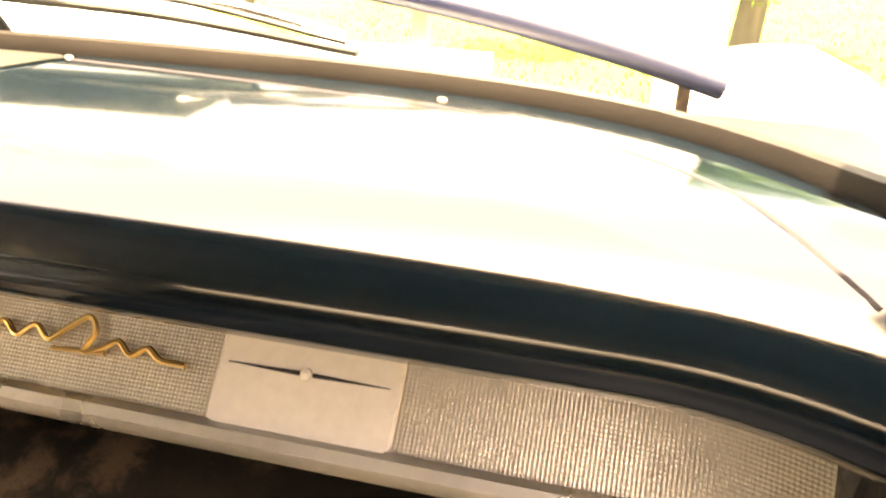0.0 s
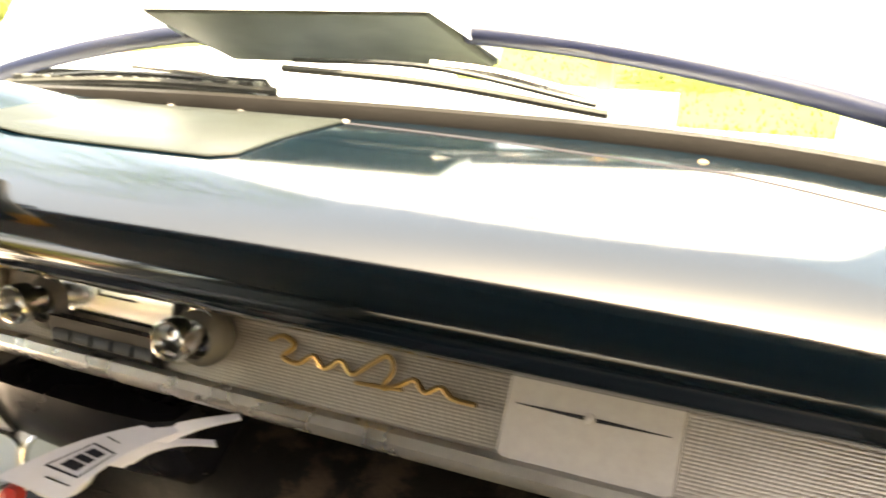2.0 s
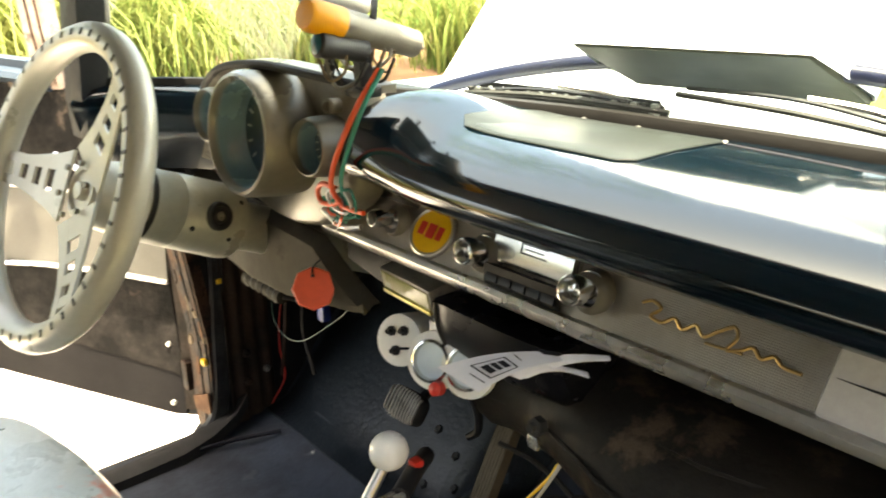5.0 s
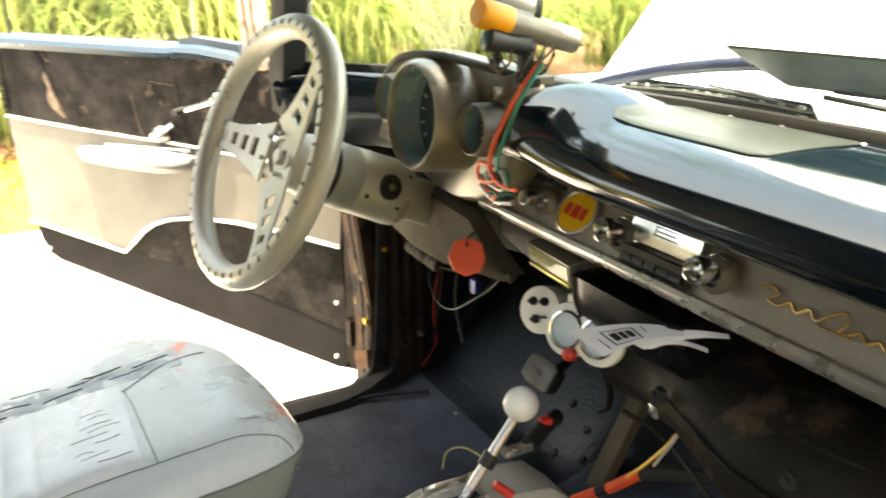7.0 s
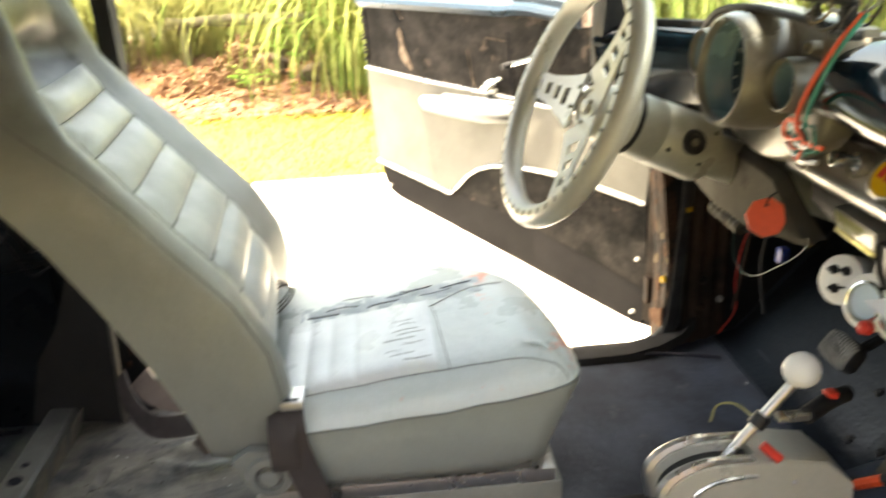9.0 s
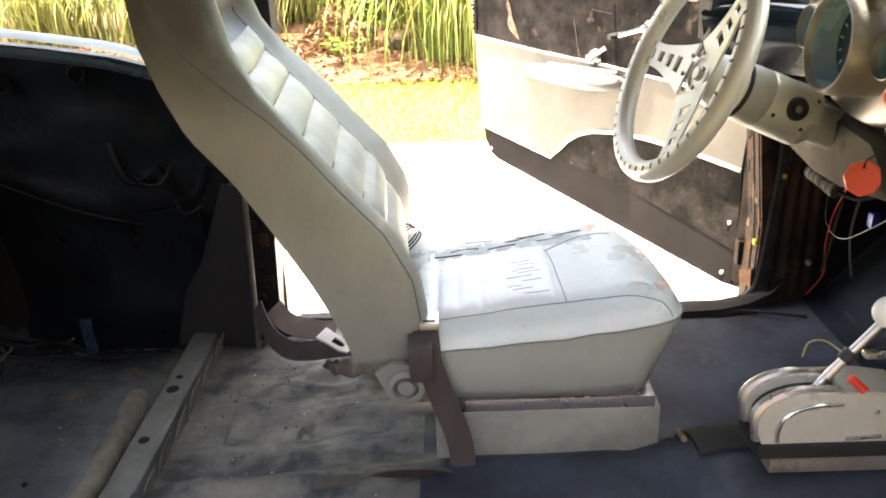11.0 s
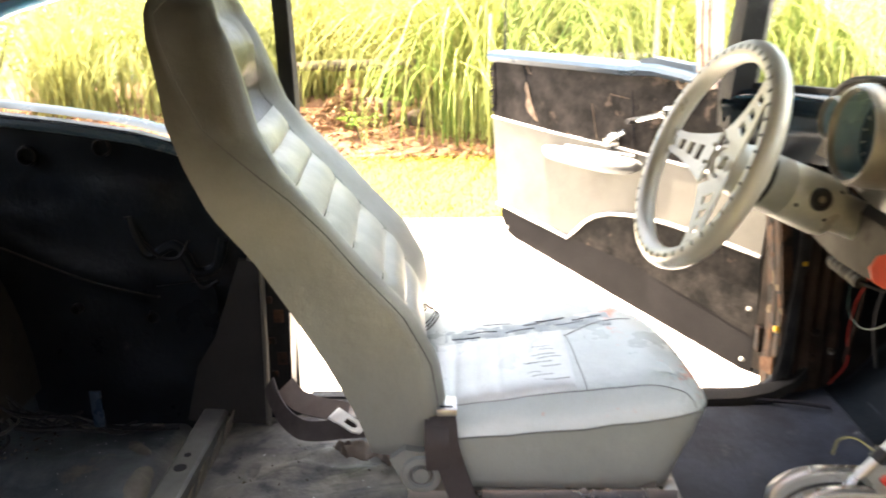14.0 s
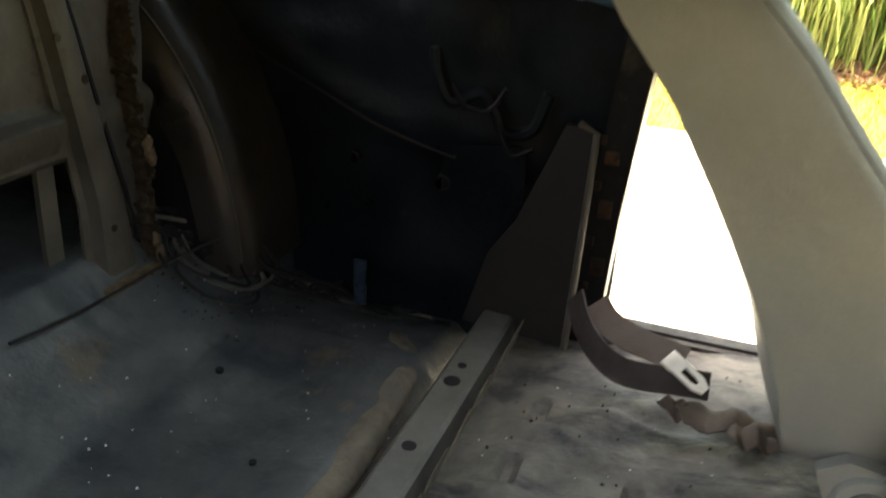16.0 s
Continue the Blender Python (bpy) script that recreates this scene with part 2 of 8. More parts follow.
M_BLUE = mat("dark_blue_edge_paint", (0.004, 0.006, 0.020), 0.45, spec=0.2, scale=5, fine=80, bump=0.03)
M_TEAL = mat("blue_body_paint", (0.03, 0.18, 0.35), 0.3, scale=3, fine=90, bump=0.02, coat=0.5)
M_QSILL = mat("pale_blue_sill_paint", (0.05, 0.085, 0.115), 0.32, other=(0.022, 0.036, 0.054), scale=7, fine=90, bump=0.05)
M_RAIL = mat("weathered_blue_rail_paint", (0.022, 0.038, 0.058), 0.35, other=(0.013, 0.021, 0.033), scale=7, fine=90, bump=0.05, coat=0.0, spec=0.3)
M_DOORBLK = mat("worn_black_door_board", (0.006, 0.0055, 0.0055), 0.6, other=(0.040, 0.035, 0.032), amount=0.9, scale=16, fine=120, bump=0.4, stain=(0.085, 0.065, 0.052), stain_scale=11, stain_cut=0.60, spec=0.05)
M_DOORGRY = mat("light_grey_door_vinyl", (0.102, 0.097, 0.083), 0.5, other=(0.074, 0.069, 0.059), amount=0.7, scale=7, fine=180, bump=0.1, dent=0.2, dent_scale=7, stain=(0.075, 0.052, 0.034), stain_scale=6, stain_cut=0.70)
M_DOORLOW = mat("dark_grey_kick_board", (0.018, 0.0165, 0.017), 0.65, other=(0.011, 0.010, 0.0105), scale=6, fine=140, bump=0.15, spec=0.05)
M_TORN = mat("pale_torn_backing", (0.20, 0.155, 0.115), 0.9, other=(0.09, 0.065, 0.048), amount=0.9, scale=40, fine=140, bump=0.5, spec=0.1)
M_BASE = mat("stained_grey_seat_box_paint", (0.26, 0.26, 0.225), 0.5, other=(0.15, 0.15, 0.13), amount=0.9, scale=9, fine=90, bump=0.15, stain=(0.09, 0.075, 0.05), stain_scale=8, stain_cut=0.66)
M_WOOD = mat("raw_timber", (0.42, 0.24, 0.09), 0.8, other=(0.34, 0.18, 0.06), scale=12, fine=80, bump=0.2)
M_ORANGE = mat("orange_red_plastic", (0.75, 0.09, 0.03), 0.45, scale=8, fine=100, bump=0.04)
M_YELLOW = mat("yellow_enamel", (0.75, 0.45, 0.01), 0.4, scale=8, fine=100, bump=0.03)
M_RED = mat("red_plastic", (0.55, 0.03, 0.02), 0.4, scale=8, fine=100, bump=0.03)
M_WHITE = mat("white_plastic", (0.78, 0.78, 0.75), 0.3, scale=8, fine=100, fine_amount=0.05, bump=0.02)
M_PAPER = mat("white_paper", (0.72, 0.72, 0.76), 0.7, scale=8, fine=90, fine_amount=0.06, bump=0.03)
M_INK = mat("dark_ink", (0.02, 0.02, 0.025), 0.8, bump=0.0, spec=0.1)
M_GREEN = mat("green_wire", (0.005, 0.17, 0.12), 0.4, bump=0.0)
M_DKGREEN = mat("dull_green_wire", (0.006, 0.045, 0.032), 0.5, bump=0.0)
M_LCD = mat("olive_display", (0.28, 0.27, 0.12), 0.25, scale=10, bump=0.0)
M_DIAL = mat("dark_dial_face", (0.012, 0.030, 0.042), 0.6, scale=15, fine=150, bump=0.0, spec=0.2)
M_BELT = mat("dark_brown_webbing", (0.045, 0.035, 0.033), 0.7, scale=20, fine=400, bump=0.3)
M_CHAR = mat("charcoal_board", (0.020, 0.019, 0.018), 0.55, scale=5, fine=100, bump=0.1, spec=0.25)
M_SCOOP = mat("dark_green_grey_scoop_panel", (0.055, 0.062, 0.045), 0.5, other=(0.03, 0.034, 0.026), amount=0.9, scale=7, fine=60, bump=0.1)
M_DUST = mat("dusty_grey_floor_metal", (0.175, 0.165, 0.142), 0.62, other=(0.036, 0.040, 0.046), amount=1.0, scale=8, fine=45, fine_amount=0.65, bump=1.0, dent=0.5, dent_scale=14,
              stain=(0.026, 0.029, 0.034), stain_scale=8, stain_cut=0.575)
M_SPECK = mat("pale_flecks", (0.45, 0.44, 0.40), 0.8, scale=20, fine=90, bump=0.0)
M_RAILGREY = mat("blue_grey_rail_metal", (0.125, 0.128, 0.118), 0.5, other=(0.055, 0.056, 0.053), amount=0.8, scale=7, fine=90, bump=0.2, stain=(0.15, 0.11, 0.07), stain_scale=9, stain_cut=0.64)
M_DUCT = mat("dusty_brown_duct_metal", (0.013, 0.0105, 0.0080), 0.55, spec=0.2, other=(0.004, 0.0036, 0.0032), amount=0.9, scale=9, fine=60, fine_amount=0.4, bump=0.4, stain=(0.060, 0.042, 0.027), stain_scale=10, stain_cut=0.57, dent=0.3)
# one arch metal in two tones: highlit shoulder and shaded face are painted in
M_ARCH = mat("lit_brown_arch_metal", (0.019, 0.017, 0.014), 0.34, other=(0.036, 0.029, 0.021), amount=0.8, scale=4, fine=50, bump=0.2, stain=(0.005, 0.005, 0.006), stain_scale=6, stain_cut=0.56)
M_ARCHFACE = mat("shaded_arch_face", (0.009, 0.010, 0.011), 0.45, other=(0.016, 0.015, 0.014), amount=0.9, scale=7, fine=50, bump=0.3, stain=(0.03, 0.024, 0.018), stain_scale=9, stain_cut=0.66, spec=0.2)
M_BRIM = mat("pale_teal_gauge_wall", (0.26, 0.36, 0.40), 0.3, metal=0.3, other=(0.15, 0.27, 0.34), scale=14, fine=120, bump=0.02)
M_CRUST = mat("crusty_tan_sealer", (0.16, 0.115, 0.065), 0.85, other=(0.06, 0.04, 0.022), amount=0.9, scale=40, fine=160, bump=0.8)
M_QUARTER = mat("blue_black_primer", (0.0045, 0.0070, 0.0100), 0.40, other=(0.013, 0.019, 0.025), amount=0.8, scale=6, fine=70, bump=0.4, stain=(0.028, 0.030, 0.032), stain_scale=9, stain_cut=0.65, spec=0.16)
M_APRON = mat("dark_stained_silver_paint", (0.060, 0.055, 0.044), 0.8, metal=0.0, spec=0.04, other=(0.038, 0.034, 0.027), amount=0.9, scale=7, fine=90, fine_amount=0.4, bump=0.12, stain=(0.015, 0.012, 0.009), stain_scale=8, stain_cut=0.61)
M_GLASS = glass_mat("window_glass")
M_LENS = glass_mat("gauge_glass", (0.88, 0.97, 1.0), 0.25)


def add_weave(m, period):
    """Fine vertical knurling across the car, added to a surface's relief."""
    n, l = m.node_tree.nodes, m.node_tree.links
    old = n["Bump"]
    geo, wave, bump = n.new("ShaderNodeNewGeometry"), n.new("ShaderNodeTexWave"), n.new("ShaderNodeBump")
    wave.bands_direction = "X"
    wave.inputs["Scale"].default_value = 0.314 / period
    wave.inputs["Distortion"].default_value = 0.0
    bump.inputs["Strength"].default_value, bump.inputs["Distance"].default_value = 0.2, 0.0008
    l.new(geo.outputs["Position"], wave.inputs["Vector"])
    l.new(wave.outputs["Fac"], bump.inputs["Height"])
    l.new(old.outputs[0], bump.inputs["Normal"])
    l.new(bump.outputs[0], n["Principled BSDF"].inputs["Normal"])


add_weave(M_ALU, 0.0022)


def add_grime_shade(m, colour, z0, z1, amount):
    """Greasy vinyl and roof shade in one colour: a cloudy brown darkening that starts between two heights."""
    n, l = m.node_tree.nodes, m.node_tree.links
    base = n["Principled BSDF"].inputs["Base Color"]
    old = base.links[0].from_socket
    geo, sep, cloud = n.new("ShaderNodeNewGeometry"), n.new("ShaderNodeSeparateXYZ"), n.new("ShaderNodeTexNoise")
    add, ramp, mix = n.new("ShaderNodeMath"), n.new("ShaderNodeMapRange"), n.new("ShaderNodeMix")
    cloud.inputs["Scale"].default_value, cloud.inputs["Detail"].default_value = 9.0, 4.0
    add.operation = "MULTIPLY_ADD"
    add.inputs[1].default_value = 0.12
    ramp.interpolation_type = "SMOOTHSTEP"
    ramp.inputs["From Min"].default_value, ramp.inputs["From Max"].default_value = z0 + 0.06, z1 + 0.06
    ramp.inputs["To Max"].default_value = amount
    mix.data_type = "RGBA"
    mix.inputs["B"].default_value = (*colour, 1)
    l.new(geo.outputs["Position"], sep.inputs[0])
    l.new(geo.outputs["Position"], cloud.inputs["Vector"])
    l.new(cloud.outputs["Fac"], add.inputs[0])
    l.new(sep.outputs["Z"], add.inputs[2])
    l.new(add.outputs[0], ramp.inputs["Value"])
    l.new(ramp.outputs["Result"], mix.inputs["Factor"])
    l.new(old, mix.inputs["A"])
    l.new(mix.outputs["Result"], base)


def add_smears(m, colour, stretch, low, high, amount):
    """Soft oily smears, drawn out along one direction."""
    n, l = m.node_tree.nodes, m.node_tree.links
    base = n["Principled BSDF"].inputs["Base Color"]
    old = base.links[0].from_socket
    geo, scale, cloud = n.new("ShaderNodeNewGeometry"), n.new("ShaderNodeVectorMath"), n.new("ShaderNodeTexNoise")
    ramp, mix = n.new("ShaderNodeMapRange"), n.new("ShaderNodeMix")
    scale.operation = "MULTIPLY"
    scale.inputs[1].default_value = stretch
    cloud.inputs["Scale"].default_value, cloud.inputs["Detail"].default_value, cloud.inputs["Roughness"].default_value = 1.0, 5.0, 0.6
    ramp.interpolation_type = "SMOOTHSTEP"
    ramp.inputs["From Min"].default_value, ramp.inputs["From Max"].default_value, ramp.inputs["To Max"].default_value = low, high, amount
    mix.data_type = "RGBA"
    mix.inputs["B"].default_value = (*colour, 1)
    l.new(geo.outputs["Position"], scale.inputs[0])
    l.new(scale.outputs[0], cloud.inputs["Vector"])
    l.new(cloud.outputs["Fac"], ramp.inputs["Value"])
    l.new(ramp.outputs["Result"], mix.inputs["Factor"])
    l.new(old, mix.inputs["A"])
    l.new(mix.outputs["Result"], base)


add_smears(M_DUST, (0.020, 0.022, 0.026), (17.0, 5.5, 3.0), 0.50, 0.66, 0.9)
add_smears(M_RFLOOR, (0.016, 0.021, 0.028), (12.0, 5.0, 3.0), 0.54, 0.70, 0.8)
# headrest soiling plus the roof's shade, both painted into the vinyl colour
add_grime_shade(M_VINYL, (0.034, 0.029, 0.025), 0.96, 1.16, 0.88)


# ---- building helpers ----
BASE = {}


def thing(name, at, label, category, group="", kind=""):
    ob = new(name)
    ob.location = at
    ob.empty_display_size = 0.05
    BASE[ob] = Vector(at)
    return tagged(ob, label, category, group, kind)


def part(name, bm, material, parent=None, label="", smooth=38):
    """Links a bmesh, built in world coordinates, as one mesh under a thing or a part."""
    off = BASE.get(parent, Vector((0, 0, 0)))
    if off.length:
        bmesh.ops.translate(bm, verts=bm.verts, vec=-off)
    me = bpy.data.meshes.new(name)
    bmesh.ops.recalc_face_normals(bm, faces=bm.faces)
    bm.to_mesh(me)
    bm.free()
    me.materials.append(material)
    if smooth:
        me.polygons.foreach_set("use_smooth", [True] * len(me.polygons))
        me.set_sharp_from_angle(angle=radians(smooth))
    ob = new(name, me)
    ob.parent = parent
    BASE[ob] = off.copy()
    return tagged(ob, label)


def solo(name, bm, material, label, category, group="", kind="", smooth=38):
    return tagged(part(name, bm, material, None, "", smooth), label, category, group, kind)


def box(bm, lo, hi, bevel=0.0, m=None, seg=2):
    lo, hi = Vector(lo), Vector(hi)
    r = bmesh.ops.create_cube(bm, size=1.0, matrix=Matrix.Translation((lo + hi) / 2) @ Matrix.Diagonal((*(hi - lo), 1)))
    vs = r["verts"]
    if bevel:
        es = list({e for v in vs for e in v.link_edges})
        r = bmesh.ops.bevel(bm, geom=es, offset=bevel, segments=seg, affect="EDGES", profile=0.6)
        vs = list({v for f in r["faces"] for v in f.verts} | {v for v in vs if v.is_valid})
    if m is not None:
        bmesh.ops.transform(bm, matrix=m, verts=vs)
    return bm


def B():
    return bmesh.new()


def cyl(bm, a, b, r1, r2=None, seg=20, caps=True):
    a, b = Vector(a), Vector(b)
    q = (b - a).to_track_quat("Z", "Y").to_matrix().to_4x4()
    bmesh.ops.create_cone(bm, cap_ends=caps, segments=seg, radius1=r1, radius2=r1 if r2 is None else r2, depth=(b - a).length,
                          matrix=Matrix.Translation((a + b) / 2) @ q)
    return bm


def ball(bm, at, r, seg=20, squash=(1, 1, 1)):
    bmesh.ops.create_uvsphere(bm, u_segments=seg, v_segments=seg // 2, radius=r, matrix=Matrix.Translation(at) @ Matrix.Diagonal((*squash, 1)))
    return bm


def loft(bm, rings, closed=True, caps=True, loop=False):
    vs = [[bm.verts.new(p) for p in ring] for ring in rings]
    n = len(rings[0])
    pairs = list(zip(vs, vs[1:])) + ([(vs[-1], vs[0])] if loop else [])
    for a, b in pairs:
        for i in range(n if closed else n - 1):
            j = (i + 1) % n
            bm.faces.new((a[i], a[j], b[j], b[i]))
    if caps and closed and not loop:
        bm.faces.new(vs[0][::-1])
        bm.faces.new(vs[-1])
    return bm


def smooth_path(pts, n=8):
    """Catmull-Rom through the points."""
    p = [Vector(v) for v in pts]
    p = [p[0] * 2 - p[1]] + p + [p[-1] * 2 - p[-2]]
    out = []
    for i in range(1, len(p) - 2):
        for k in range(n):
            t = k / n
            a, b, c, d = p[i - 1], p[i], p[i + 1], p[i + 2]
            out.append(0.5 * (2 * b + (c - a) * t + (2 * a - 5 * b + 4 * c - d) * t * t + (3 * b - a - 3 * c + d) * t**3))
    return out + [p[-2]]


def tube(bm, pts, r, seg=8, loop=False, r_end=None):
    pts = [Vector(p) for p in pts]
    rings, up, total = [], None, len(pts)
    for i, p in enumerate(pts):
        if loop:
            d = pts[(i + 1) % total] - pts[i - 1]
        else:
            d = pts[min(i + 1, total - 1)] - pts[max(i - 1, 0)]
        d.normalize()
        if up is None:
            up = d.orthogonal().normalized()
        up = (up - d * up.dot(d)).normalized()
        side = d.cross(up)
        rr = r if r_end is None else r + (r_end - r) * i / (total - 1)
        rings.append([p + rr * (math.cos(2 * math.pi * k / seg) * up + math.sin(2 * math.pi * k / seg) * side) for k in range(seg)])
    return loft(bm, rings, loop=loop)


def lathe(bm, at, axis, profile, seg=28):
    """profile: (radius, distance along the axis)."""
    axis = Vector(axis).normalized()
    u = axis.orthogonal().normalized()
    w = axis.cross(u)
    at = Vector(at)
    rings = []
    for k in range(seg):
        a = 2 * math.pi * k / seg
        d = math.cos(a) * u + math.sin(a) * w
        rings.append([at + d * max(r, 1e-4) + axis * h for r, h in profile])
    return loft(bm, rings, closed=False, loop=True)


def slab(bm, outline, depth):
    """A flat outline, a list of points in one plane, given thickness along the vector depth."""
    d = Vector(depth)
    a = [bm.verts.new(Vector(p)) for p in outline]
    b = [bm.verts.new(Vector(p) + d) for p in outline]
    bm.faces.new(a)
    bm.faces.new(b[::-1])
    for i in range(len(a)):
        j = (i + 1) % len(a)
        bm.faces.new((a[j], a[i], b[i], b[j]))
    return bm


def wall(bm, ys, zs, surface, thick):
    """A curved sheet with thickness: surface(u, v) over two lists of parameters, thickened along the vector thick."""
    t = Vector(thick)
    grid = [[Vector(surface(u, v)) for v in zs] for u in ys]
    fr = [[bm.verts.new(p) for p in row] for row in grid]
    bk = [[bm.verts.new(p + t) for p in row] for row in grid]
    nu, nv = len(ys), len(zs)
    for i in range(nu - 1):
        for j in range(nv - 1):
            bm.faces.new((fr[i][j], fr[i + 1][j], fr[i + 1][j + 1], fr[i][j + 1]))
            bm.faces.new((bk[i][j], bk[i][j + 1], bk[i + 1][j + 1], bk[i + 1][j]))
    for i in range(nu - 1):
        for j in (0, nv - 1):
            bm.faces.new((fr[i][j], bk[i][j], bk[i + 1][j], fr[i + 1][j]))
    for j in range(nv - 1):
        for i in (0, nu - 1):
            bm.faces.new((fr[i][j], fr[i][j + 1], bk[i][j + 1], bk[i][j]))
    return bm


def line(a, b, n):
    return [a + (b - a) * i / (n - 1) for i in range(n)]


def from_lists(name, verts, faces, material, label, category="", kind="stuff", smooth=True):
    me = bpy.data.meshes.new(name)
    me.from_pydata(verts, [], faces)
    me.materials.append(material)
    if smooth:
        me.polygons.foreach_set("use_smooth", [True] * len(me.polygons))
    return tagged(new(name, me), label, category, "", kind)


def interp(x, xs, ys):
    return float(np.interp(x, xs, ys))


# ---- outside: driveway, lawn, planting bed ----
EDGE_X, BED_X = -3.62, -5.1


def ground_z(x, y):
    """Flat by the car, rising gently through the bed."""
    far = max(0.0, -x - 3.7)
    return min(0.5, 0.045 * far * min(1, far)) + 0.03 * noise.noise((x * 0.35, y * 0.35, 0)) * min(1, max(0, far) + max(0, abs(y) - 8) * 0.1)


def sheet(name, xs, ys, material, label, lift=0.0, kind="structure"):
    v = [(x, y, ground_z(x, y) + lift) for x in xs for y in ys]
    m = len(ys)
    f = [(i * m + j, (i + 1) * m + j, (i + 1) * m + j + 1, i * m + j + 1) for i in range(len(xs) - 1) for j in range(m - 1)]
    return from_lists(name, v, f, material, label, name, kind)


xs = [-600, -200, -80, -40] + line(-25, 12, 75) + [25, 60, 200, 600]
ys = [-600, -200, -80, -40] + line(-25, 25, 60) + [40, 80, 200, 600]
sheet("ground", xs, ys, M_SOIL, "bare soil with thin grass reaching the far trees", -0.03)
sheet("driveway", line(EDGE_X, 0.85, 8), line(-14, 5.9, 16), M_CONCRETE, "pale sunlit concrete driveway under the car", 0.004)
sheet("lawn", line(-5.4, EDGE_X - 0.01, 10), line(-14, 5.9, 30), M_TURF, "short yellow-green lawn strip beside the driveway", 0.006)
sheet("lawn", line(-30, 14, 24), line(5.92, 40, 30), M_FARTURF, "mown green lawn beyond the front of the car", 0.006)
sheet("planting_bed", line(-9.0, BED_X, 14), line(-9, 8, 30), M_MULCH, "reddish brown bark mulch planting bed", 0.012)


def blade_lists(spots, seed, height, width, lean, segs=4):
    rng = random.Random(seed)
    v, f = [], []
    for x, y, reach in spots:
        z = ground_z(x, y) - 0.01
        h = height * rng.uniform(0.55, 1.15)
        a = rng.uniform(0, 2 * math.pi)
        out = Vector((math.cos(a), math.sin(a), 0))
        side = Vector((-out.y, out.x, 0)) * width * rng.uniform(0.6, 1.3) / 2
        bend = lean * rng.uniform(0.15, 1.2)
        start = len(v)
        p, up = Vector((x, y, z)) + out * reach * rng.uniform(0, 1), rng.uniform(1.35, 1.57)
        step = h / segs
        for k in range(segs + 1):
            w = side * (1 - 0.92 * (k / segs) ** 1.6)
            v += [tuple(p - w), tuple(p + w)]
            up -= bend * (0.35 + k / segs)
            p = p + step * (out * math.cos(up) + Vector((0, 0, math.sin(up))))
        f += [(start + 2 * k, start + 2 * k + 1, start + 2 * k + 3, start + 2 * k + 2) for k in range(segs)]
    return v, f


def blades(name, spots, material, label, seed, height, width, lean, segs=4, category="grass"):
    v, f = blade_lists(spots, seed, height, width, lean, segs)
    return from_lists(name, v, f, material, label, category)


def mesh_part(name, v, f, material, parent):
    me = bpy.data.meshes.new(name)
    off = BASE[parent]
    me.from_pydata([tuple(Vector(p) - off) for p in v], [], f)
    me.materials.append(material)
    ob = new(name, me)
    ob.parent = parent
    return ob


rng = random.Random(5)
lawn = [(rng.uniform(BED_X - 0.1, EDGE_X + 0.03), rng.uniform(-6, 4.5), 0.0) for _ in range(34000)]
blades("lawn_grass", lawn, M_LAWN, "short sunlit yellow-green lawn strip beside the driveway", 1, 0.052, 0.006, 0.6, 2)
lawn = [(rng.uniform(-14, 9), 5.9 + 14 * rng.random() ** 1.7, 0.0) for _ in range(16000)]
blades("lawn_grass", lawn, M_FARLAWN, "mown lawn beyond the front of the car", 2, 0.060, 0.02, 0.5, 2)


def grass_clump(at, count, height, seed, material=M_TALL, spread=0.28, lean=0.44):
    r = random.Random(seed)
    spots = []
    for _ in range(count):
        a, d = r.uniform(0, 6.283), abs(r.gauss(0, spread))
        spots.append((at[0] + d * math.cos(a), at[1] + d * math.sin(a), 0.10))
    clump = thing("ornamental_grass", (at[0], at[1], ground_z(*at)), "tall arching yellow-green ornamental grass clump in the mulch bed", "ornamental grass", "grass clumps in the bed")
    cut = int(len(spots) * 0.72)
    mesh_part("blades", *blade_lists(spots[:cut], seed, height, 0.017, lean, 8), material, clump)
    mesh_part("dry_stalks", *blade_lists(spots[cut:], seed + 500, height * 0.8, 0.011, 0.34, 6), M_DRY, clump)
    return clump


for i, (x, y, n_, h) in enumerate([(-6.15, -0.10, 1500, 2.7), (-7.9, -1.1, 900, 2.0), (-6.2, 1.15, 1400, 2.6), (-6.5, 2.6, 1100, 2.4), (-8.1, -2.0, 1000, 2.0), (-7.4, 0.6, 1100, 2.5), (-7.2, -3.0, 1000, 1.9),
                                  (-7.2, -4.2, 650, 1.8), (-7.0, -5.6, 600, 1.8), (-6.6, 4.2, 800, 2.2), (-6.5, 6.0, 700, 2.1), (-8.2, 2.6, 600, 2.4), (-8.2, 4.6, 600, 2.3), (-8.3, -3.2, 600, 2.1)]):
    grass_clump((x, y), n_, h, 40 + i, M_DRY if i in (1, 4, 6, 7, 8) else M_TALL, 0.34 if i in (0, 2) else 0.28, 0.50 if i in (0, 2, 3) else 0.42)

# bark chips
rng = random.Random(9)
v, f = [], []
for _ in range(9000):
    x, y = rng.uniform(-7.2, BED_X + 0.15), rng.uniform(-5.0, 3.5)
    a, l_, w, t = rng.uniform(0, 6.28), rng.uniform(0.02, 0.06), rng.uniform(0.006, 0.016), rng.uniform(-0.5, 0.5)
    c, z = Vector((math.cos(a), math.sin(a), t)), ground_z(x, y) + rng.uniform(0.012, 0.035)
    s = Vector((-math.sin(a), math.cos(a), 0.2)) * w
    o, k = Vector((x, y, z)), len(v)
    v += [tuple(o - c * l_ / 2 - s), tuple(o + c * l_ / 2 - s), tuple(o + c * l_ / 2 + s), tuple(o - c * l_ / 2 + s)]
    f.append((k, k + 1, k + 2, k + 3))
